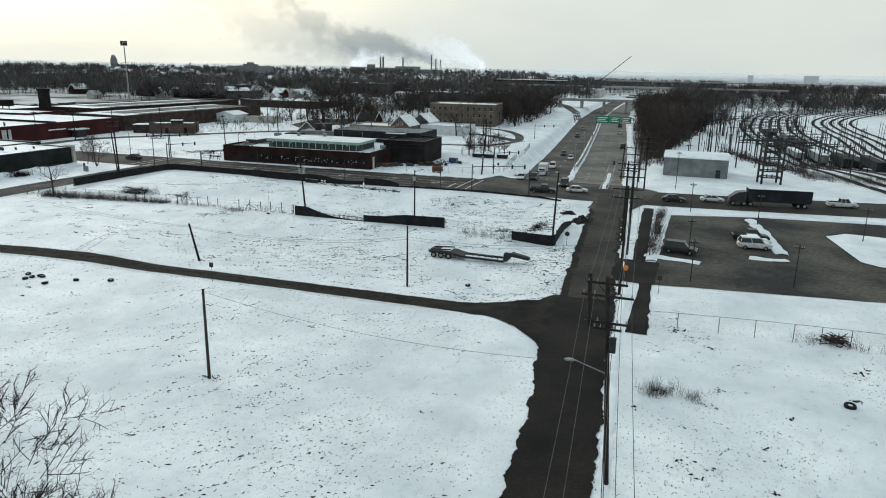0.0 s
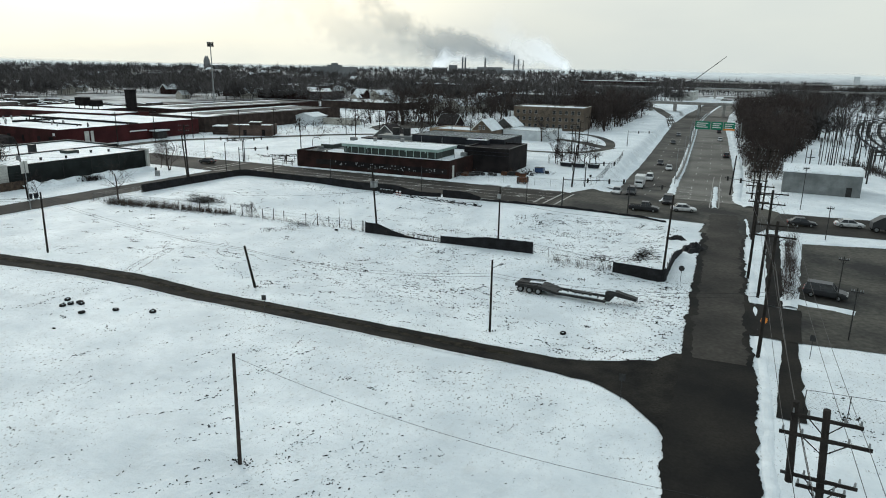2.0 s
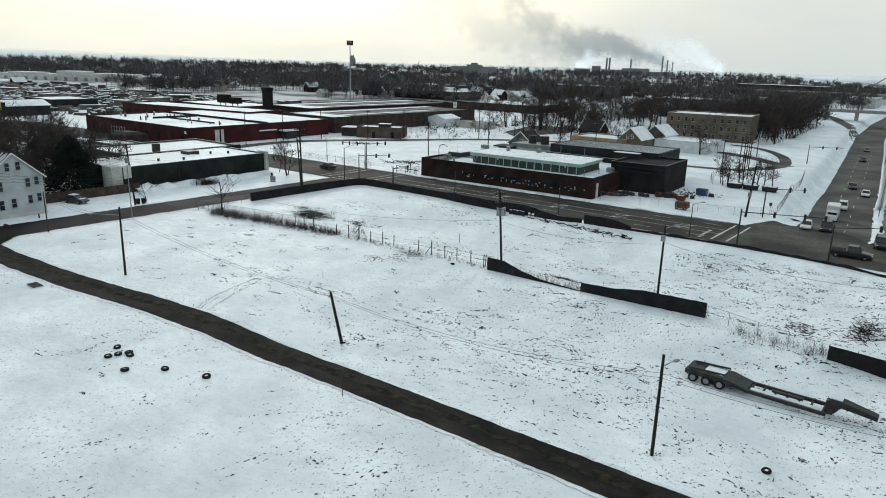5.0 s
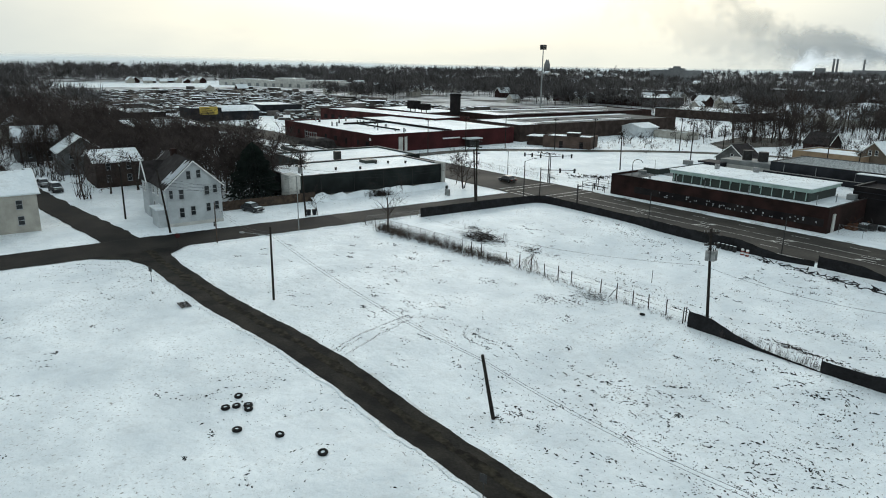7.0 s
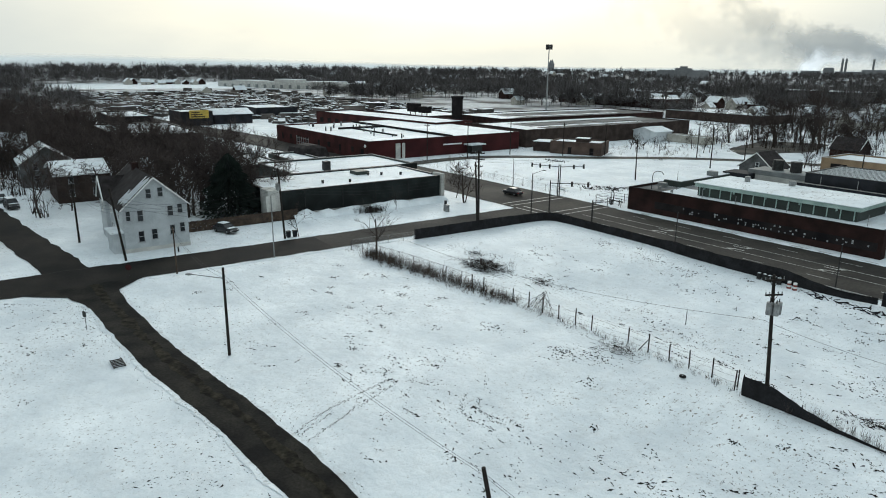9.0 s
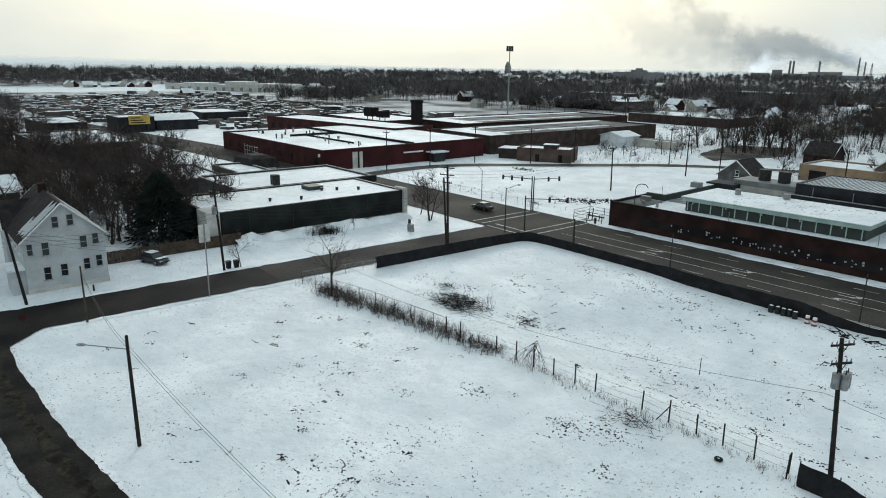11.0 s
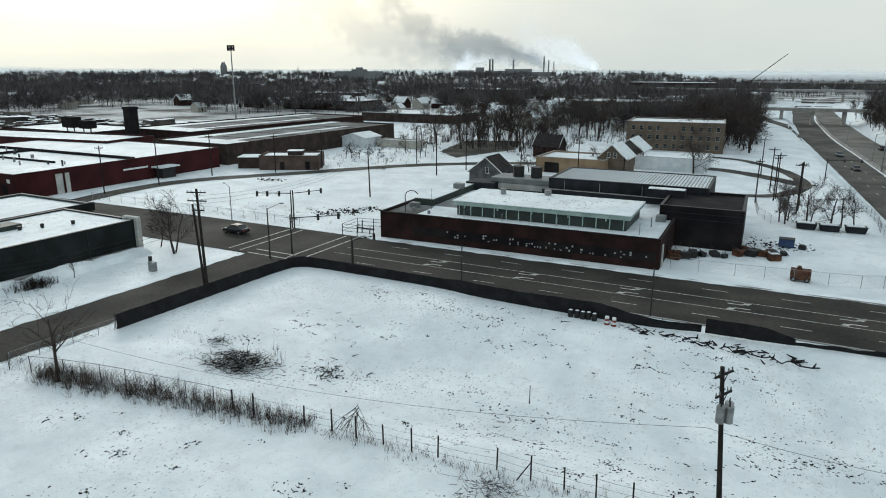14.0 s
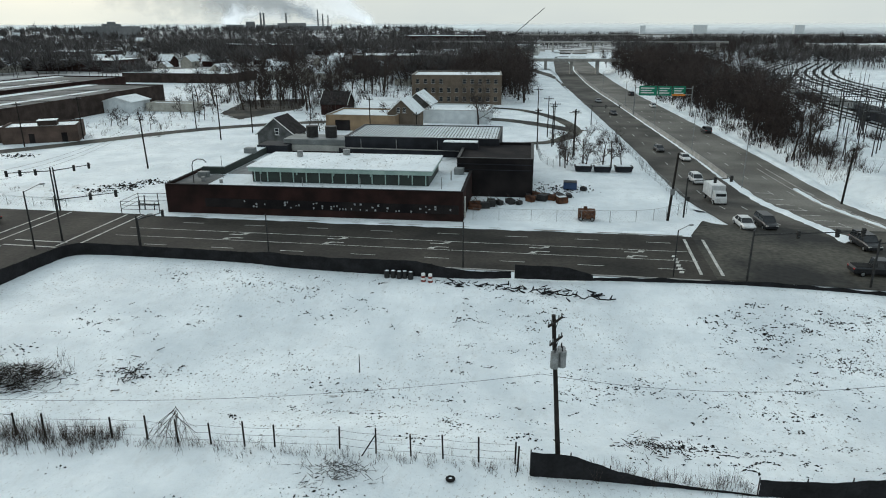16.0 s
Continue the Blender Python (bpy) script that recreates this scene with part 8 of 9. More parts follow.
for y, z, x0, x1, lb in ((385, 4.7, -48, 74, "concrete bridge over the highway with snow on its edge"), (640, 8.0, -130, 150, "far concrete bridge over the highway"), (900, 10.5, -60, 380, "far raised ramp across the valley")):
    br = holder("highway_bridge", lb, "bridge", "bridges", (0, y, 0), radians(3))
    part("deck", box(x0, -5, z, x1, 5, z + 1.0, 0.05), CONCRETE, br)
    part("parapet", box(x0, -5.2, z + 1.0, x1, -4.8, z + 1.7), CONCRETE, br)
    part("deck_snow", box(x0, -4.75, z + 1.004, x1, 4.9, z + 1.1), SNOW_ROOF, br)
    part("parapet_snow", box(x0, -5.15, z + 1.704, x1, -4.85, z + 1.86), SNOW_CLEAN, br)
    for k in range(8):
        px_ = x0 + 8 + k * (x1 - x0 - 16) / 7
        part("pier", box(px_ - 0.8, -3.5, -5.0, px_ + 0.8, 3.5, z), CONCRETE, br)
for y in (92, 128, 168, 215, 268):
    x = median_x(y)
    pole("street_lamp", "grey highway lamp on the median", x, y, 9.5, 0.1, mat=METAL_GREY, lamp=(9.4, 2.0, 0, 0.5), cat="street lamp", group="highway lamps")
signal(8.0, 152, 5.5, 9.0, -4, (0.4, 0.8))
barrier = holder("median_barrier", "long concrete highway median barrier", "barrier", "", (0, 0, 0))
brows = along([p for p in MEDIAN if 99 < p[1] < 440], 6.0)
for (p0, n0), (p1, n1) in zip(brows, brows[1:]):
    bm = bmesh.new()
    sec_ = []
    for p, n in ((p0, n0), (p1, n1)):
        sec_.append([bm.verts.new((p.x + n.x * u, p.y + n.y * u, ground_z(p.x, p.y) + zz)) for u, zz in ((-0.35, 0), (-0.12, 0.5), (-0.09, 1.0), (0.09, 1.0), (0.12, 0.5), (0.35, 0))])
    for k in range(5):
        bm.faces.new((sec_[0][k], sec_[1][k], sec_[1][k + 1], sec_[0][k + 1]))
    part("segment", bm, CONCRETE, barrier)

# ---- light mast, crane, works, towers ----
mast = holder("mast", "tall slim mast with antennas at its top", "mast", "", (-243, 210, 0))
part("shaft", tube((0, 0, -0.5), (0, 0, 37), 0.5, 0.22, 10), METAL_GREY, mast)
for k in range(6):
    a = k * math.pi / 3
    part("antenna", box(1.5 * math.cos(a) - 0.22, 1.5 * math.sin(a) - 0.22, 34.6, 1.5 * math.cos(a) + 0.22, 1.5 * math.sin(a) + 0.22, 37.2), METAL_DARK, mast)
part("platform", tube((0, 0, 35.4), (0, 0, 35.8), 1.6, 1.6, 12), METAL_DARK, mast)
D = 950
cb_, ct_ = (math.sin(radians(-4.0)) * D, math.cos(radians(-4.0)) * D - 30), (math.sin(radians(-1.5)) * D, math.cos(radians(-1.5)) * D - 30)
crane = holder("crawler_crane", "far crawler crane with a raised lattice boom", "crane", "", (cb_[0], cb_[1], 8))
bx_, by_ = ct_[0] - cb_[0], ct_[1] - cb_[1]
for s in (-0.6, 0.6):
    part("boom_chord", tube((0, s, 2), (bx_, by_ + s, 37), 0.6, 0.5, 4), METAL_DARK, crane)
for k in range(16):
    t0, t1 = k / 16, (k + 1) / 16
    part("lattice", tube((bx_ * t0, by_ * t0 + (0.6 if k % 2 else -0.6), 2 + 35 * t0), (bx_ * t1, by_ * t1 + (-0.6 if k % 2 else 0.6), 2 + 35 * t1), 0.15, 0.15, 4), METAL_DARK, crane)
part("cab", box(-6, -3, -3, 3, 3, 4, 0.2), METAL_DARK, crane)
part("crawler", box(-5, -4, -8.5, 5, 4, -3, 0.3), METAL_DARK, crane)


def polar(az, d):
    return math.sin(radians(az)) * d, math.cos(radians(az)) * d


works = holder("steel_works", "far dark steel works with stacks", "factory", "", (*polar(-23.4, 1450), 8), radians(25))
for x0, x1, h in ((-95, -62, 15), (-58, -40, 21), (-38, 10, 14), (5, 60, 18), (55, 110, 12)):
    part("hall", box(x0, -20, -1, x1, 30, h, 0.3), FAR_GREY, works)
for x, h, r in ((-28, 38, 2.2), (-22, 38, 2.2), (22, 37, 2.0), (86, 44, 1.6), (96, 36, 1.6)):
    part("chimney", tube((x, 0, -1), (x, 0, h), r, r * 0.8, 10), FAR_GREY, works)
for az, d, h, lb in ((-19.2, 1450, 42, "far lattice radio tower"),):
    tw = holder("radio_tower", lb, "tower", "", (*polar(az, d), 0))
    for a in range(4):
        c, s = math.cos(a * math.pi / 2 + 0.7), math.sin(a * math.pi / 2 + 0.7)
        part("leg", tube((c * 3.5, s * 3.5, -1), (c * 0.5, s * 0.5, h), 0.4, 0.25, 4), METAL_DARK, tw)
    for k in range(5):
        part("platform", tube((0, 0, 6 + k * 8), (0, 0, 6.6 + k * 8), 3.4 - k * 0.55, 3.4 - k * 0.55, 8), METAL_DARK, tw)
ch = holder("church", "far church with twin spires", "church", "", (*polar(-46.2, 1500), 8), radians(-40))
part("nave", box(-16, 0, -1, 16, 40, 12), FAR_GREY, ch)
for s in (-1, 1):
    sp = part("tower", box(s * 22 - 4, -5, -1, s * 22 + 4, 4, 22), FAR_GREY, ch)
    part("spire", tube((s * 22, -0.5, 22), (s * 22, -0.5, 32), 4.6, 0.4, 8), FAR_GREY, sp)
# near-white walls put the haze of distance into the skyline blocks' colour
for az, d, w, h in ((10.6, 1690, 30, 20), (6.3, 1690, 12, 19), (17.5, 1690, 20, 20)):
    x, y = polar(az, d)
    block("far_block", "far tall building on the horizon", "building", x - w / 2, y, x + w / 2, y + 14, h, SIDING, group="skyline", coping=SNOW_CLEAN)

# ---- railway east of the highway ----
TRACK_A = [(140, 40), (124, 85), (118, 120), (116, 170), (111, 230), (109, 290), (114, 360), (125, 440), (151, 512), (190, 590), (242, 680)]
TRACK_B = [(146, 90), (138, 150), (137, 205), (141, 267), (142, 330), (147, 390), (162, 450), (190, 520), (230, 610), (300, 740)]
for pts, offs in ((TRACK_A, (-20, -15, -9.8, -4.8, 0, 4.8, 9.4)), (TRACK_B, (-10, -5, 0, 5, 11))):
    tr = holder("railway_track", "dark steel rails on ballast curving through the snowy yard", "railway", "railway tracks", (0, 0, 0))
    rows_ = along(pts, 6.0)
    for o in offs:
        strip("ballast_bed", pts, o - 0.95, o + 0.95, MUD, 0.10, 0.7, 1.5, cross=1, parent=tr)
        for s in (-0.72, 0.72):
            wire("rail", [(p.x + n.x * (o + s), p.y + n.y * (o + s), ground_z(p.x, p.y) + 0.22) for p, n in rows_], 0.09, METAL_DARK, tr)
rng = random.Random(60)
rows_ = along(TRACK_A, 1.0)
for i, (k, o) in enumerate(((128, -9.8), (150, -9.8), (172, -9.8), (140, -15), (162, -15), (184, -4.8), (206, -4.8), (228, -9.8), (118, -4.8), (250, -4.8), (100, 0), (122, 0))):
    (p, n) = rows_[k]
    x, y = p.x + n.x * o, p.y + n.y * o
    rc = holder("rail_car", "dark railway car standing on the tracks" if i % 3 else "pale passenger railway car with a dark window band", "rail car", "rail cars", (x, y, ground_z(x, y) + 0.25), math.atan2(n.x, -n.y))
    part("body", box(-10, -1.4, 0.9, 10, 1.4, 3.6 - 0.8 * (i % 2), 0.1), SHEET_DARK if i % 3 else SHEET_GREY, rc)
    if i % 3 == 0:
        part("roof_snow", box(-9.8, -1.3, 3.604 - 0.8 * (i % 2), 9.8, 1.3, 3.7 - 0.8 * (i % 2)), SNOW_ROOF, rc)
        for q in range(8):
            part("window", box(-9 + q * 2.3, -1.43, 1.9, -7.6 + q * 2.3, -1.404, 2.6), GLASS_DARK, rc)
    for q in (-7, 7):
        part("bogie", box(q - 1.5, -1.1, 0, q + 1.5, 1.1, 0.9), METAL_DARK, rc)
rng = random.Random(61)
for i in range(24):
    y = 104 + i * 11.5
    x = 90 + 0.06 * (y - 90) + rng.uniform(-5, 5)
    w = rng.uniform(20, 36)
    gt = holder("catenary_gantry", "dark steel gantry over the railway yard", "gantry", "railway gantries", (x, y, ground_z(x, y)), radians(rng.uniform(-12, 8)))
    for px_ in (-w / 2, w / 2):
        part("mast", tube((px_, 0, -1.6), (px_, 0, 8.2), 0.2, 0.15, 6), METAL_DARK, gt)
    part("beam", tube((-w / 2, 0, 7.2), (w / 2, 0, 7.2), 0.14, 0.14, 4), METAL_DARK, gt)
    for k in range(3):
        part("dropper", tube((-w / 4 + k * w / 4, 0, 7.2), (-w / 4 + k * w / 4, 0, 5.6), 0.07, 0.07, 4), METAL_DARK, gt)
for i in range(230):
    y = 100 + 290 * rng.random() ** 1.3
    x = rng.uniform(rail_side(y) + 3, rail_side(y) + 75)
    pole("railway_mast", "dark steel mast in the railway yard", x, y, rng.uniform(6, 10.5), 0.12, mat=METAL_DARK, arms=((5.8, 0.9),) if i % 3 == 0 else (), cat="mast", group="railway masts", turn=rng.uniform(0, 90))
for i in range(9):
    for k in range(3):
        x, y = 78 + i * 6, 100 + k * 80
        cable((x, y, ground_z(x, y) + 6.6), (x + 4, y + 80, ground_z(x + 4, y + 80) + 6.6), 0.6, 0.035)
lt = holder("substation_frame", "dark lattice steel switching frame", "steel frame", "", (82.5, 76.5, 0), radians(12))
for x in (-2.2, 2.2):
    for y in (-1.6, 1.6):
        part("leg", tube((x, y, -0.2), (x, y, 11), 0.26, 0.22, 6), METAL_DARK, lt)
for z in (1.6, 3.1, 4.6, 6.1, 7.6, 9.1, 10.6):
    for y in (-1.6, 1.6):
        part("beam", tube((-2.2, y, z), (2.2, y, z), 0.2, 0.2, 4), METAL_DARK, lt)
    for x in (-2.2, 2.2):
        part("beam", tube((x, -1.6, z), (x, 1.6, z), 0.2, 0.2, 4), METAL_DARK, lt)
    for x in (-1.2, 0, 1.2):
        part("insulator", tube((x, -1.6, z), (x, -1.6, z + 0.9), 0.16, 0.12, 5), METAL_DARK, lt)
rng = random.Random(62)
brush("rail_scrub", "brown scrub along the railway", [(92 + 50 * t_, 90 - 4 * t_ + rng.gauss(0, 3 + 3 * t_), rng.uniform(0.8, 2.6), 8, 1.6) for t_ in (rng.random() for _ in range(240))], SHRUB, 63, w=0.035)
brush("rail_scrub", "dark scrub on the slope beside the yard", [(75 + 20 * t_ + rng.gauss(0, 2.0), 152 - 60 * t_ + rng.gauss(0, 3), rng.uniform(1.0, 3.2), 9, 1.6) for t_ in (rng.random() for _ in range(260))], TWIG, 64, w=0.04)
brush("rail_scrub", "dark brush between the tracks", [(100 + rng.gauss(0, 4) + 8 * t_, 120 + 110 * t_, rng.uniform(0.8, 2.4), 9, 1.8) for t_ in (rng.random() for _ in range(260))], TWIG, 65, w=0.04)

# ---- far woods ----
def far_wood(name, label, n, accept, seed, h0=9, h1=19, rays=32, span=(-108, 48), reach=(230, 900)):
    """Rounded bare trees as one mesh: a thin trunk, a few limbs and a fuzz of twigs through the crown."""
    rng = random.Random(seed)
    v, f = [], []
    k = tries = 0
    while k < n and tries < n * 30:
        tries += 1
        a = radians(rng.uniform(*span))
        d = reach[0] + reach[1] * rng.random() ** 1.1
        x, y = math.sin(a) * d, math.cos(a) * d
        if not accept(x, y, d, math.degrees(a)):
            continue
        k += 1
        h = rng.uniform(h0, h1)
        w = 0.08 * (1 + d / 350)
        R = h * rng.uniform(0.36, 0.52)
        c = Vector((x, y, ground_z(x, y) - 0.3))
        b = len(v)
        v += [c + Vector((-0.2, 0, 0)), c + Vector((0.2, 0, 0)), c + Vector((0, 0.2, 0)), c + Vector((0, 0, h * 0.75))]
        f += [(b, b + 1, b + 3), (b + 1, b + 2, b + 3), (b + 2, b, b + 3)]
        heart = c + Vector((0, 0, h * 0.42))
        for i in range(rays + (46 if d < 500 else 14 if d < 650 else 0)):
            q, e_ = rng.uniform(0, 6.283), rng.uniform(-0.25, 1.0)
            out = Vector((math.cos(q) * math.sqrt(1 - e_ * e_), math.sin(q) * math.sqrt(1 - e_ * e_), e_ * 1.15))
            far = R * rng.uniform(0.75, 1.12)
            p = heart + out * far * rng.uniform(0.05, 0.55)
            t = heart + out * far + Vector((rng.gauss(0, 0.5), rng.gauss(0, 0.5), rng.gauss(0.3, 0.4)))
            sd = Vector((math.sin(q), -math.cos(q), rng.uniform(-0.6, 0.6))).normalized() * w * rng.uniform(0.6, 1.4)
            if e_ > 0.6:
                t = t - out * far * rng.uniform(0.0, 0.22)
            b = len(v)
            v += [p - sd, p + sd, t]
            f.append((b, b + 1, b + 2))
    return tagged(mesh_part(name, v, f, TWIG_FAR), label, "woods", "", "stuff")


def open_ground(x, y, d, az):
    if y < 205 and x > -230 and x < 60 or x > 40 and y < 100:
        return False
    if -16 - (y - 200) * 0.02 < x < 42 + (y - 300) * 0.01 and y < 700:
        return False
    if 78 < x < 260 and y < 480 and (x - 78) > (y - 380) * 0.4:
        return False
    if -500 < x < -222 and 5 < y < 180:
        return False
    if -275 < x < -120 and y < 262 or -125 < x < -55 and 350 < y < 390:
        return False
    if -815 < x < -490 and 5 < y < 240 + (x + 731) * 0.61:
        return False
    if az > 6 and d > 700:
        return noise.noise((x * 0.003, y * 0.003, 2)) > 0.05
    return noise.noise((x * 0.012, y * 0.012, 2)) > (-0.35 if d > 500 else 0.14)


WOODFLOOR = material("wood_floor", (0.50, 0.51, 0.51), 0.95, dark=(0.075, 0.068, 0.064), scale=0.035, fine=0.4, bump=0, cut=(0.36, 0.56))
wv, wf_ = [], []
for i in range(81):
    az = -112 + i * 2.0
    for r in (360 if az < -9 else 640 if az < 8 else 715, 730 if az >= 8 else 700, 780, 840, 900, 960, 1020, 1100, 1400, 1740):
        x, y = polar(az, r)
        wv.append((x, y, ground_z(x, y) + 0.3))
for i in range(80):
    for k in range(9):
        wf_.append((i * 10 + k, i * 10 + k + 1, (i + 1) * 10 + k + 1, (i + 1) * 10 + k)[::-1])
tagged(mesh_part("ground_woodland", wv, wf_, WOODFLOOR), "brushy woodland floor with thin patchy snow", "ground", "", "structure")


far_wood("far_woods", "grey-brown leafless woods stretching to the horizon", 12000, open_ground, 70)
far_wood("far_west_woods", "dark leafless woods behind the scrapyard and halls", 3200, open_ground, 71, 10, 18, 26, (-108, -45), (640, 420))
# land at the edge of sight, its haze painted in: paling upward, faintly glowing
HAZE = bpy.data.materials.new("hazy_distance")
HAZE.use_nodes = True
hn, hl_ = HAZE.node_tree.nodes, HAZE.node_tree.links
hp = hn["Principled BSDF"]
hp.inputs["Roughness"].default_value, hp.inputs["Specular IOR Level"].default_value = 1.0, 0.0
huv = hn.new("ShaderNodeUVMap")
hsep = hn.new("ShaderNodeSeparateXYZ")
hl_.new(huv.outputs["UV"], hsep.inputs["Vector"])
hmap = hn.new("ShaderNodeMapping")
hmap.inputs["Scale"].default_value = (160.0, 5.0, 1.0)
hl_.new(huv.outputs["UV"], hmap.inputs["Vector"])
hns = hn.new("ShaderNodeTexNoise")
hns.inputs["Scale"].default_value, hns.inputs["Detail"].default_value, hns.inputs["Roughness"].default_value = 1.0, 6, 0.65
hl_.new(hmap.outputs["Vector"], hns.inputs["Vector"])
hadd = hn.new("ShaderNodeMath")
hadd.operation = "MULTIPLY_ADD"
hl_.new(hns.outputs["Fac"], hadd.inputs[0])
hadd.inputs[1].default_value = 0.55
hl_.new(hsep.outputs["Y"], hadd.inputs[2])
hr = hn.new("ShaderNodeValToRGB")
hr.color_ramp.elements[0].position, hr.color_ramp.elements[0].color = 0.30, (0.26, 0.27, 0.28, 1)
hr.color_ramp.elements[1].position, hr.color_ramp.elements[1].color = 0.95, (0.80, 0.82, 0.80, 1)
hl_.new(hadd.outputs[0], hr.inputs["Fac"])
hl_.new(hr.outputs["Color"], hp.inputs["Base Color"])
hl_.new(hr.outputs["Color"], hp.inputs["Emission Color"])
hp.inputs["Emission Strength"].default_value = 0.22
hfade = hn.new("ShaderNodeMapRange")
hfade.interpolation_type = "SMOOTHSTEP"
hfade.inputs["From Min"].default_value, hfade.inputs["From Max"].default_value = 0.995, 0.66
hl_.new(hsep.outputs["Y"], hfade.inputs["Value"])
hl_.new(hfade.outputs["Result"], hp.inputs["Alpha"])
v, f, huvs = [], [], []
R_ = 1750
for i in range(200):
    az = -118 + i * 0.9
    x, y = polar(az, R_)
    h = 27 + 3 * noise.noise((az * 0.15, 0, 3)) + 2 * noise.noise((az * 0.7, 0, 5)) + 15 * smooth(-45, -85, az)
    for k in range(4):
        v.append((x, y, -4 + (h + 4) * k / 3))
        huvs.append((i / 199, k / 3))
for i in range(199):
    for k in range(3):
        f.append((4 * i + k, 4 * i + 4 + k, 4 * i + 5 + k, 4 * i + 1 + k))
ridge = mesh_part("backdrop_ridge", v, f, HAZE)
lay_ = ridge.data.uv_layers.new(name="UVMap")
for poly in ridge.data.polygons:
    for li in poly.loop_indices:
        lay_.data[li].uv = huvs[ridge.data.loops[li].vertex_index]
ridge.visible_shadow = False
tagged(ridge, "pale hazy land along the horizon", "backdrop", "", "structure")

# ---- smoke from the works: far veils in the sky behind everything ----
def smoke_material(name, tint, dens, seed, rise=0.0):
    """Billowing smoke: noise makes it ragged and thin towards its edges; rise is its emission strength."""
    m = bpy.data.materials.new(name)
    m.use_nodes = True
    n, l = m.node_tree.nodes, m.node_tree.links
    p = n["Principled BSDF"]
    p.inputs["Base Color"].default_value = (*tint, 1)
    p.inputs["Roughness"].default_value = 1.0
    p.inputs["Specular IOR Level"].default_value = 0.0
    uv = n.new("ShaderNodeUVMap")
    sep = n.new("ShaderNodeSeparateXYZ")
    geo = n.new("ShaderNodeNewGeometry")
    ns = n.new("ShaderNodeTexNoise")
    ns.inputs["Scale"].default_value, ns.inputs["Detail"].default_value, ns.inputs["Roughness"].default_value = 0.012, 7, 0.6
    l.new(geo.outputs["Position"], ns.inputs["Vector"])
    l.new(uv.outputs["UV"], sep.inputs["Vector"])
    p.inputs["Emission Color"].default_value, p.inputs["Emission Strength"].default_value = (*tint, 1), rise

    def op(kind, a, b):
        x = n.new("ShaderNodeMath")
        x.operation = kind
        for k, v_ in enumerate((a, b)):
            if isinstance(v_, (int, float)):
                x.inputs[k].default_value = v_
            else:
                l.new(v_, x.inputs[k])
        return x.outputs[0]
    cross = op("SUBTRACT", 1.0, op("ABSOLUTE", op("SUBTRACT", op("MULTIPLY", sep.outputs["Y"], 2.0), 1.0), 0.0))
    ends = op("MULTIPLY", op("MINIMUM", op("MULTIPLY", sep.outputs["X"], 9.0), 1.0), op("POWER", op("SUBTRACT", 1.0, sep.outputs["X"]), 0.8))
    shape = op("ADD", op("MULTIPLY", cross, 1.15), op("MULTIPLY", op("SUBTRACT", ns.outputs["Fac"], 0.52), 2.3))
    a = n.new("ShaderNodeMapRange")
    a.interpolation_type = "SMOOTHSTEP"
    a.inputs["From Min"].default_value, a.inputs["From Max"].default_value = 0.05, 1.05
    l.new(shape, a.inputs["Value"])
    l.new(op("MULTIPLY", op("MULTIPLY", a.outputs["Result"], ends), dens), p.inputs["Alpha"])
    return m


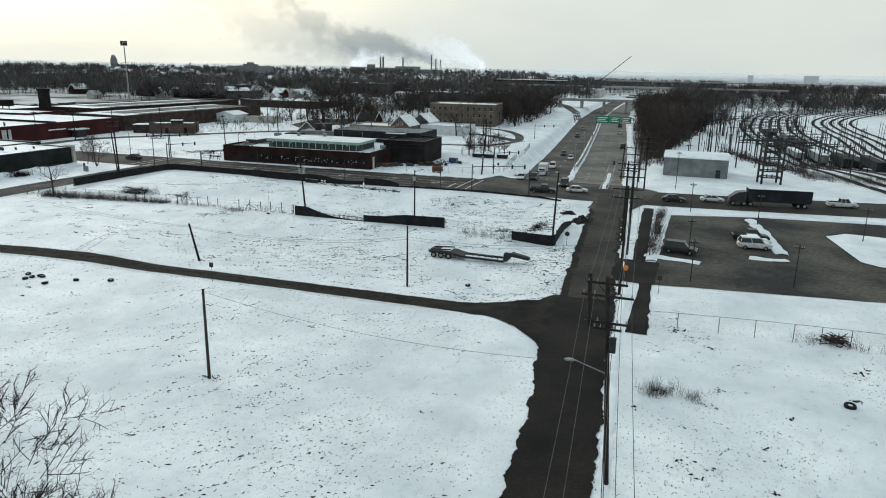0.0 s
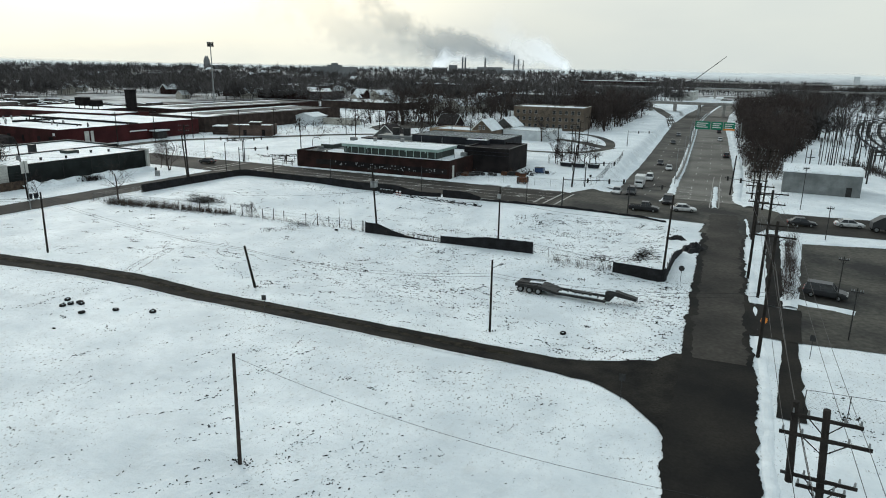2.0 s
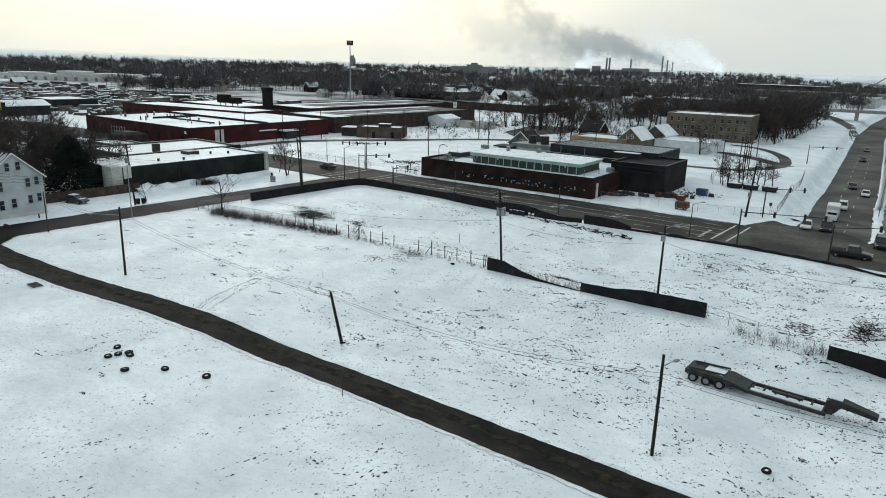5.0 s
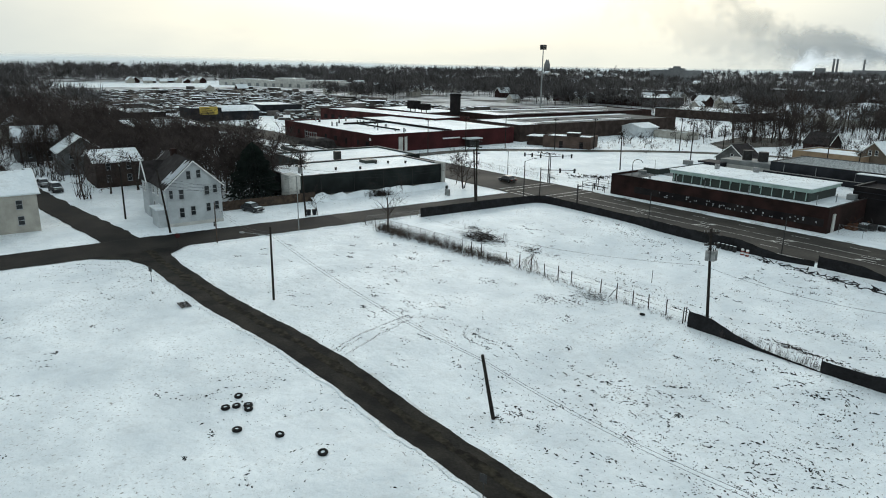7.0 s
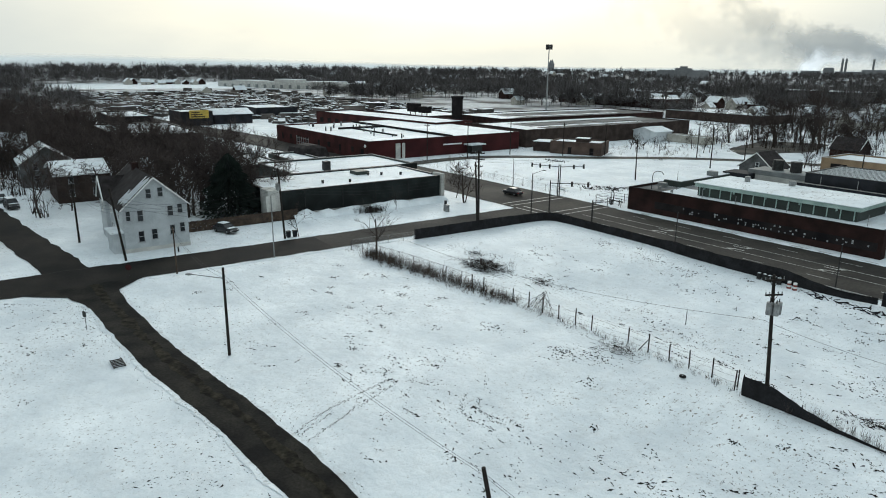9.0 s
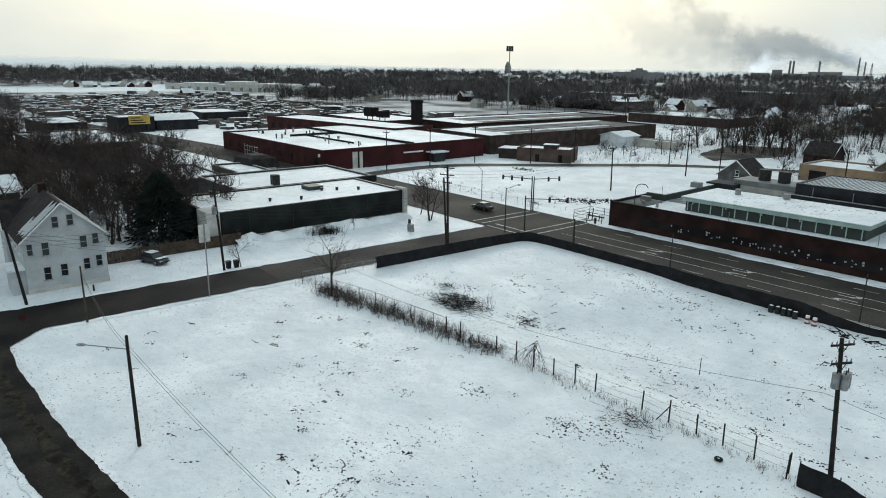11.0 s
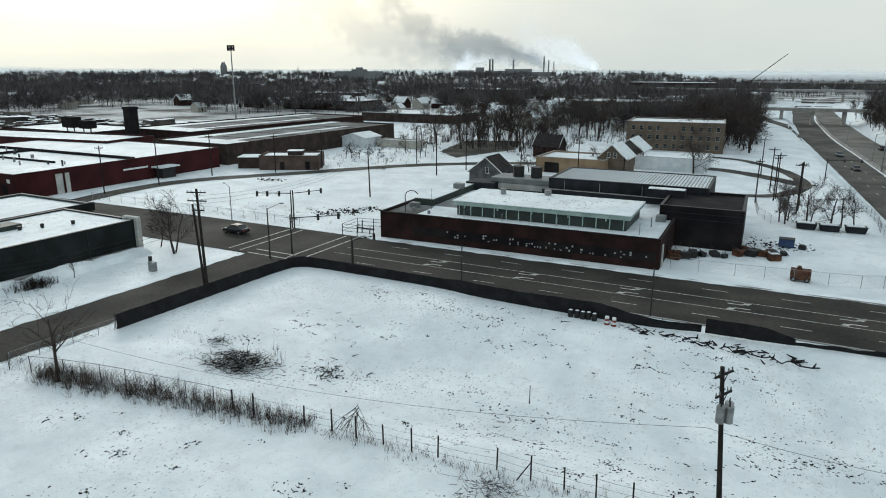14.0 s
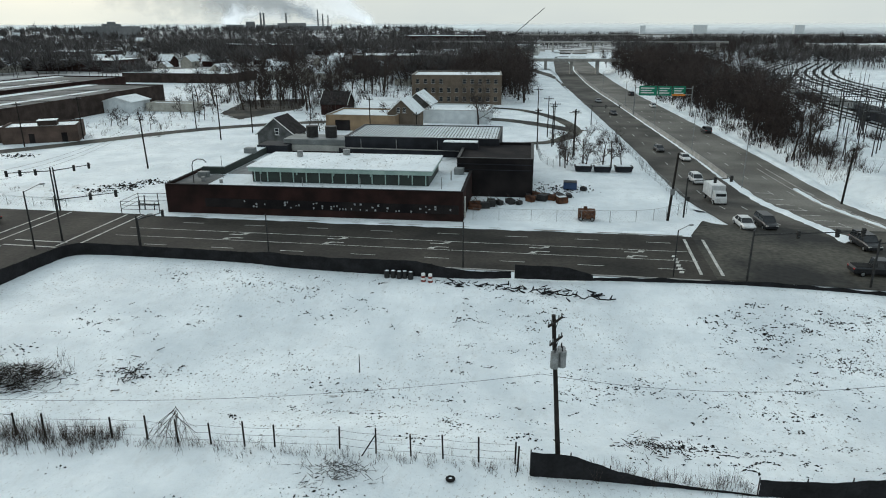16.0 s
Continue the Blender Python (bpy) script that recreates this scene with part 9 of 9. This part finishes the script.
def plume(name, label, spine, mat, d):
    """A plume along its spine of (azimuth, height angle, half width), far off."""
    v, f, uvs = [], [], []
    pts = []
    for i in range(len(spine) - 1):
        for k in range(6):
            t = k / 6
            pts.append(tuple(a + (b - a) * t for a, b in zip(spine[i], spine[i + 1])))
    pts.append(spine[-1])
    for i, (az, el, w) in enumerate(pts):
        a0, e0, _ = pts[max(i - 1, 0)]
        a1, e1, _ = pts[min(i + 1, len(pts) - 1)]
        L = math.hypot(a1 - a0, e1 - e0)
        nx_, ny_ = -(e1 - e0) / L, (a1 - a0) / L
        for j in range(5):
            s = (j / 4 - 0.5) * 2 * w
            x, y = polar(az + nx_ * s, d)
            v.append((x, y, 27 + d * math.tan(radians(el + ny_ * s))))
            uvs.append((i / (len(pts) - 1), j / 4))
    for i in range(len(pts) - 1):
        for j in range(4):
            f.append((i * 5 + j, (i + 1) * 5 + j, (i + 1) * 5 + j + 1, i * 5 + j + 1))
    ob = mesh_part(name, v, f, mat)
    lay = ob.data.uv_layers.new(name="UVMap")
    for poly in ob.data.polygons:
        for li in poly.loop_indices:
            lay.data[li].uv = uvs[ob.data.loops[li].vertex_index]
    ob.visible_shadow = False
    return tagged(ob, label, "smoke", "", "structure")


SMOKE_GREY = smoke_material("smoke_grey", (0.36, 0.39, 0.42), 0.95, 1)
SMOKE_PALE = smoke_material("smoke_pale", (0.50, 0.52, 0.54), 0.5, 2)
# steam gets emission to stay white against the sky, though nothing there shines
STEAM = smoke_material("steam_white_glow", (0.92, 0.92, 0.92), 0.85, 3, 0.38)
plume("backdrop_smoke_grey", "grey smoke drifting from the works", [(-19.4, -0.1, 0.25), (-20.4, 0.6, 0.8), (-22.0, 1.2, 1.3), (-24.2, 1.7, 1.7), (-26.6, 1.9, 1.8), (-29.0, 2.6, 1.9), (-31.0, 3.8, 1.9), (-32.6, 5.6, 2.0), (-33.8, 7.5, 1.9), (-35, 10.5, 2.4)], SMOKE_GREY, 2100)
plume("backdrop_smoke_pale", "pale smoke spreading in the sky", [(-24, 0.8, 1.0), (-28.5, 1.2, 1.6), (-33, 2.4, 2.6), (-38, 4.8, 3.4), (-43, 8, 4.2)], SMOKE_PALE, 2200)
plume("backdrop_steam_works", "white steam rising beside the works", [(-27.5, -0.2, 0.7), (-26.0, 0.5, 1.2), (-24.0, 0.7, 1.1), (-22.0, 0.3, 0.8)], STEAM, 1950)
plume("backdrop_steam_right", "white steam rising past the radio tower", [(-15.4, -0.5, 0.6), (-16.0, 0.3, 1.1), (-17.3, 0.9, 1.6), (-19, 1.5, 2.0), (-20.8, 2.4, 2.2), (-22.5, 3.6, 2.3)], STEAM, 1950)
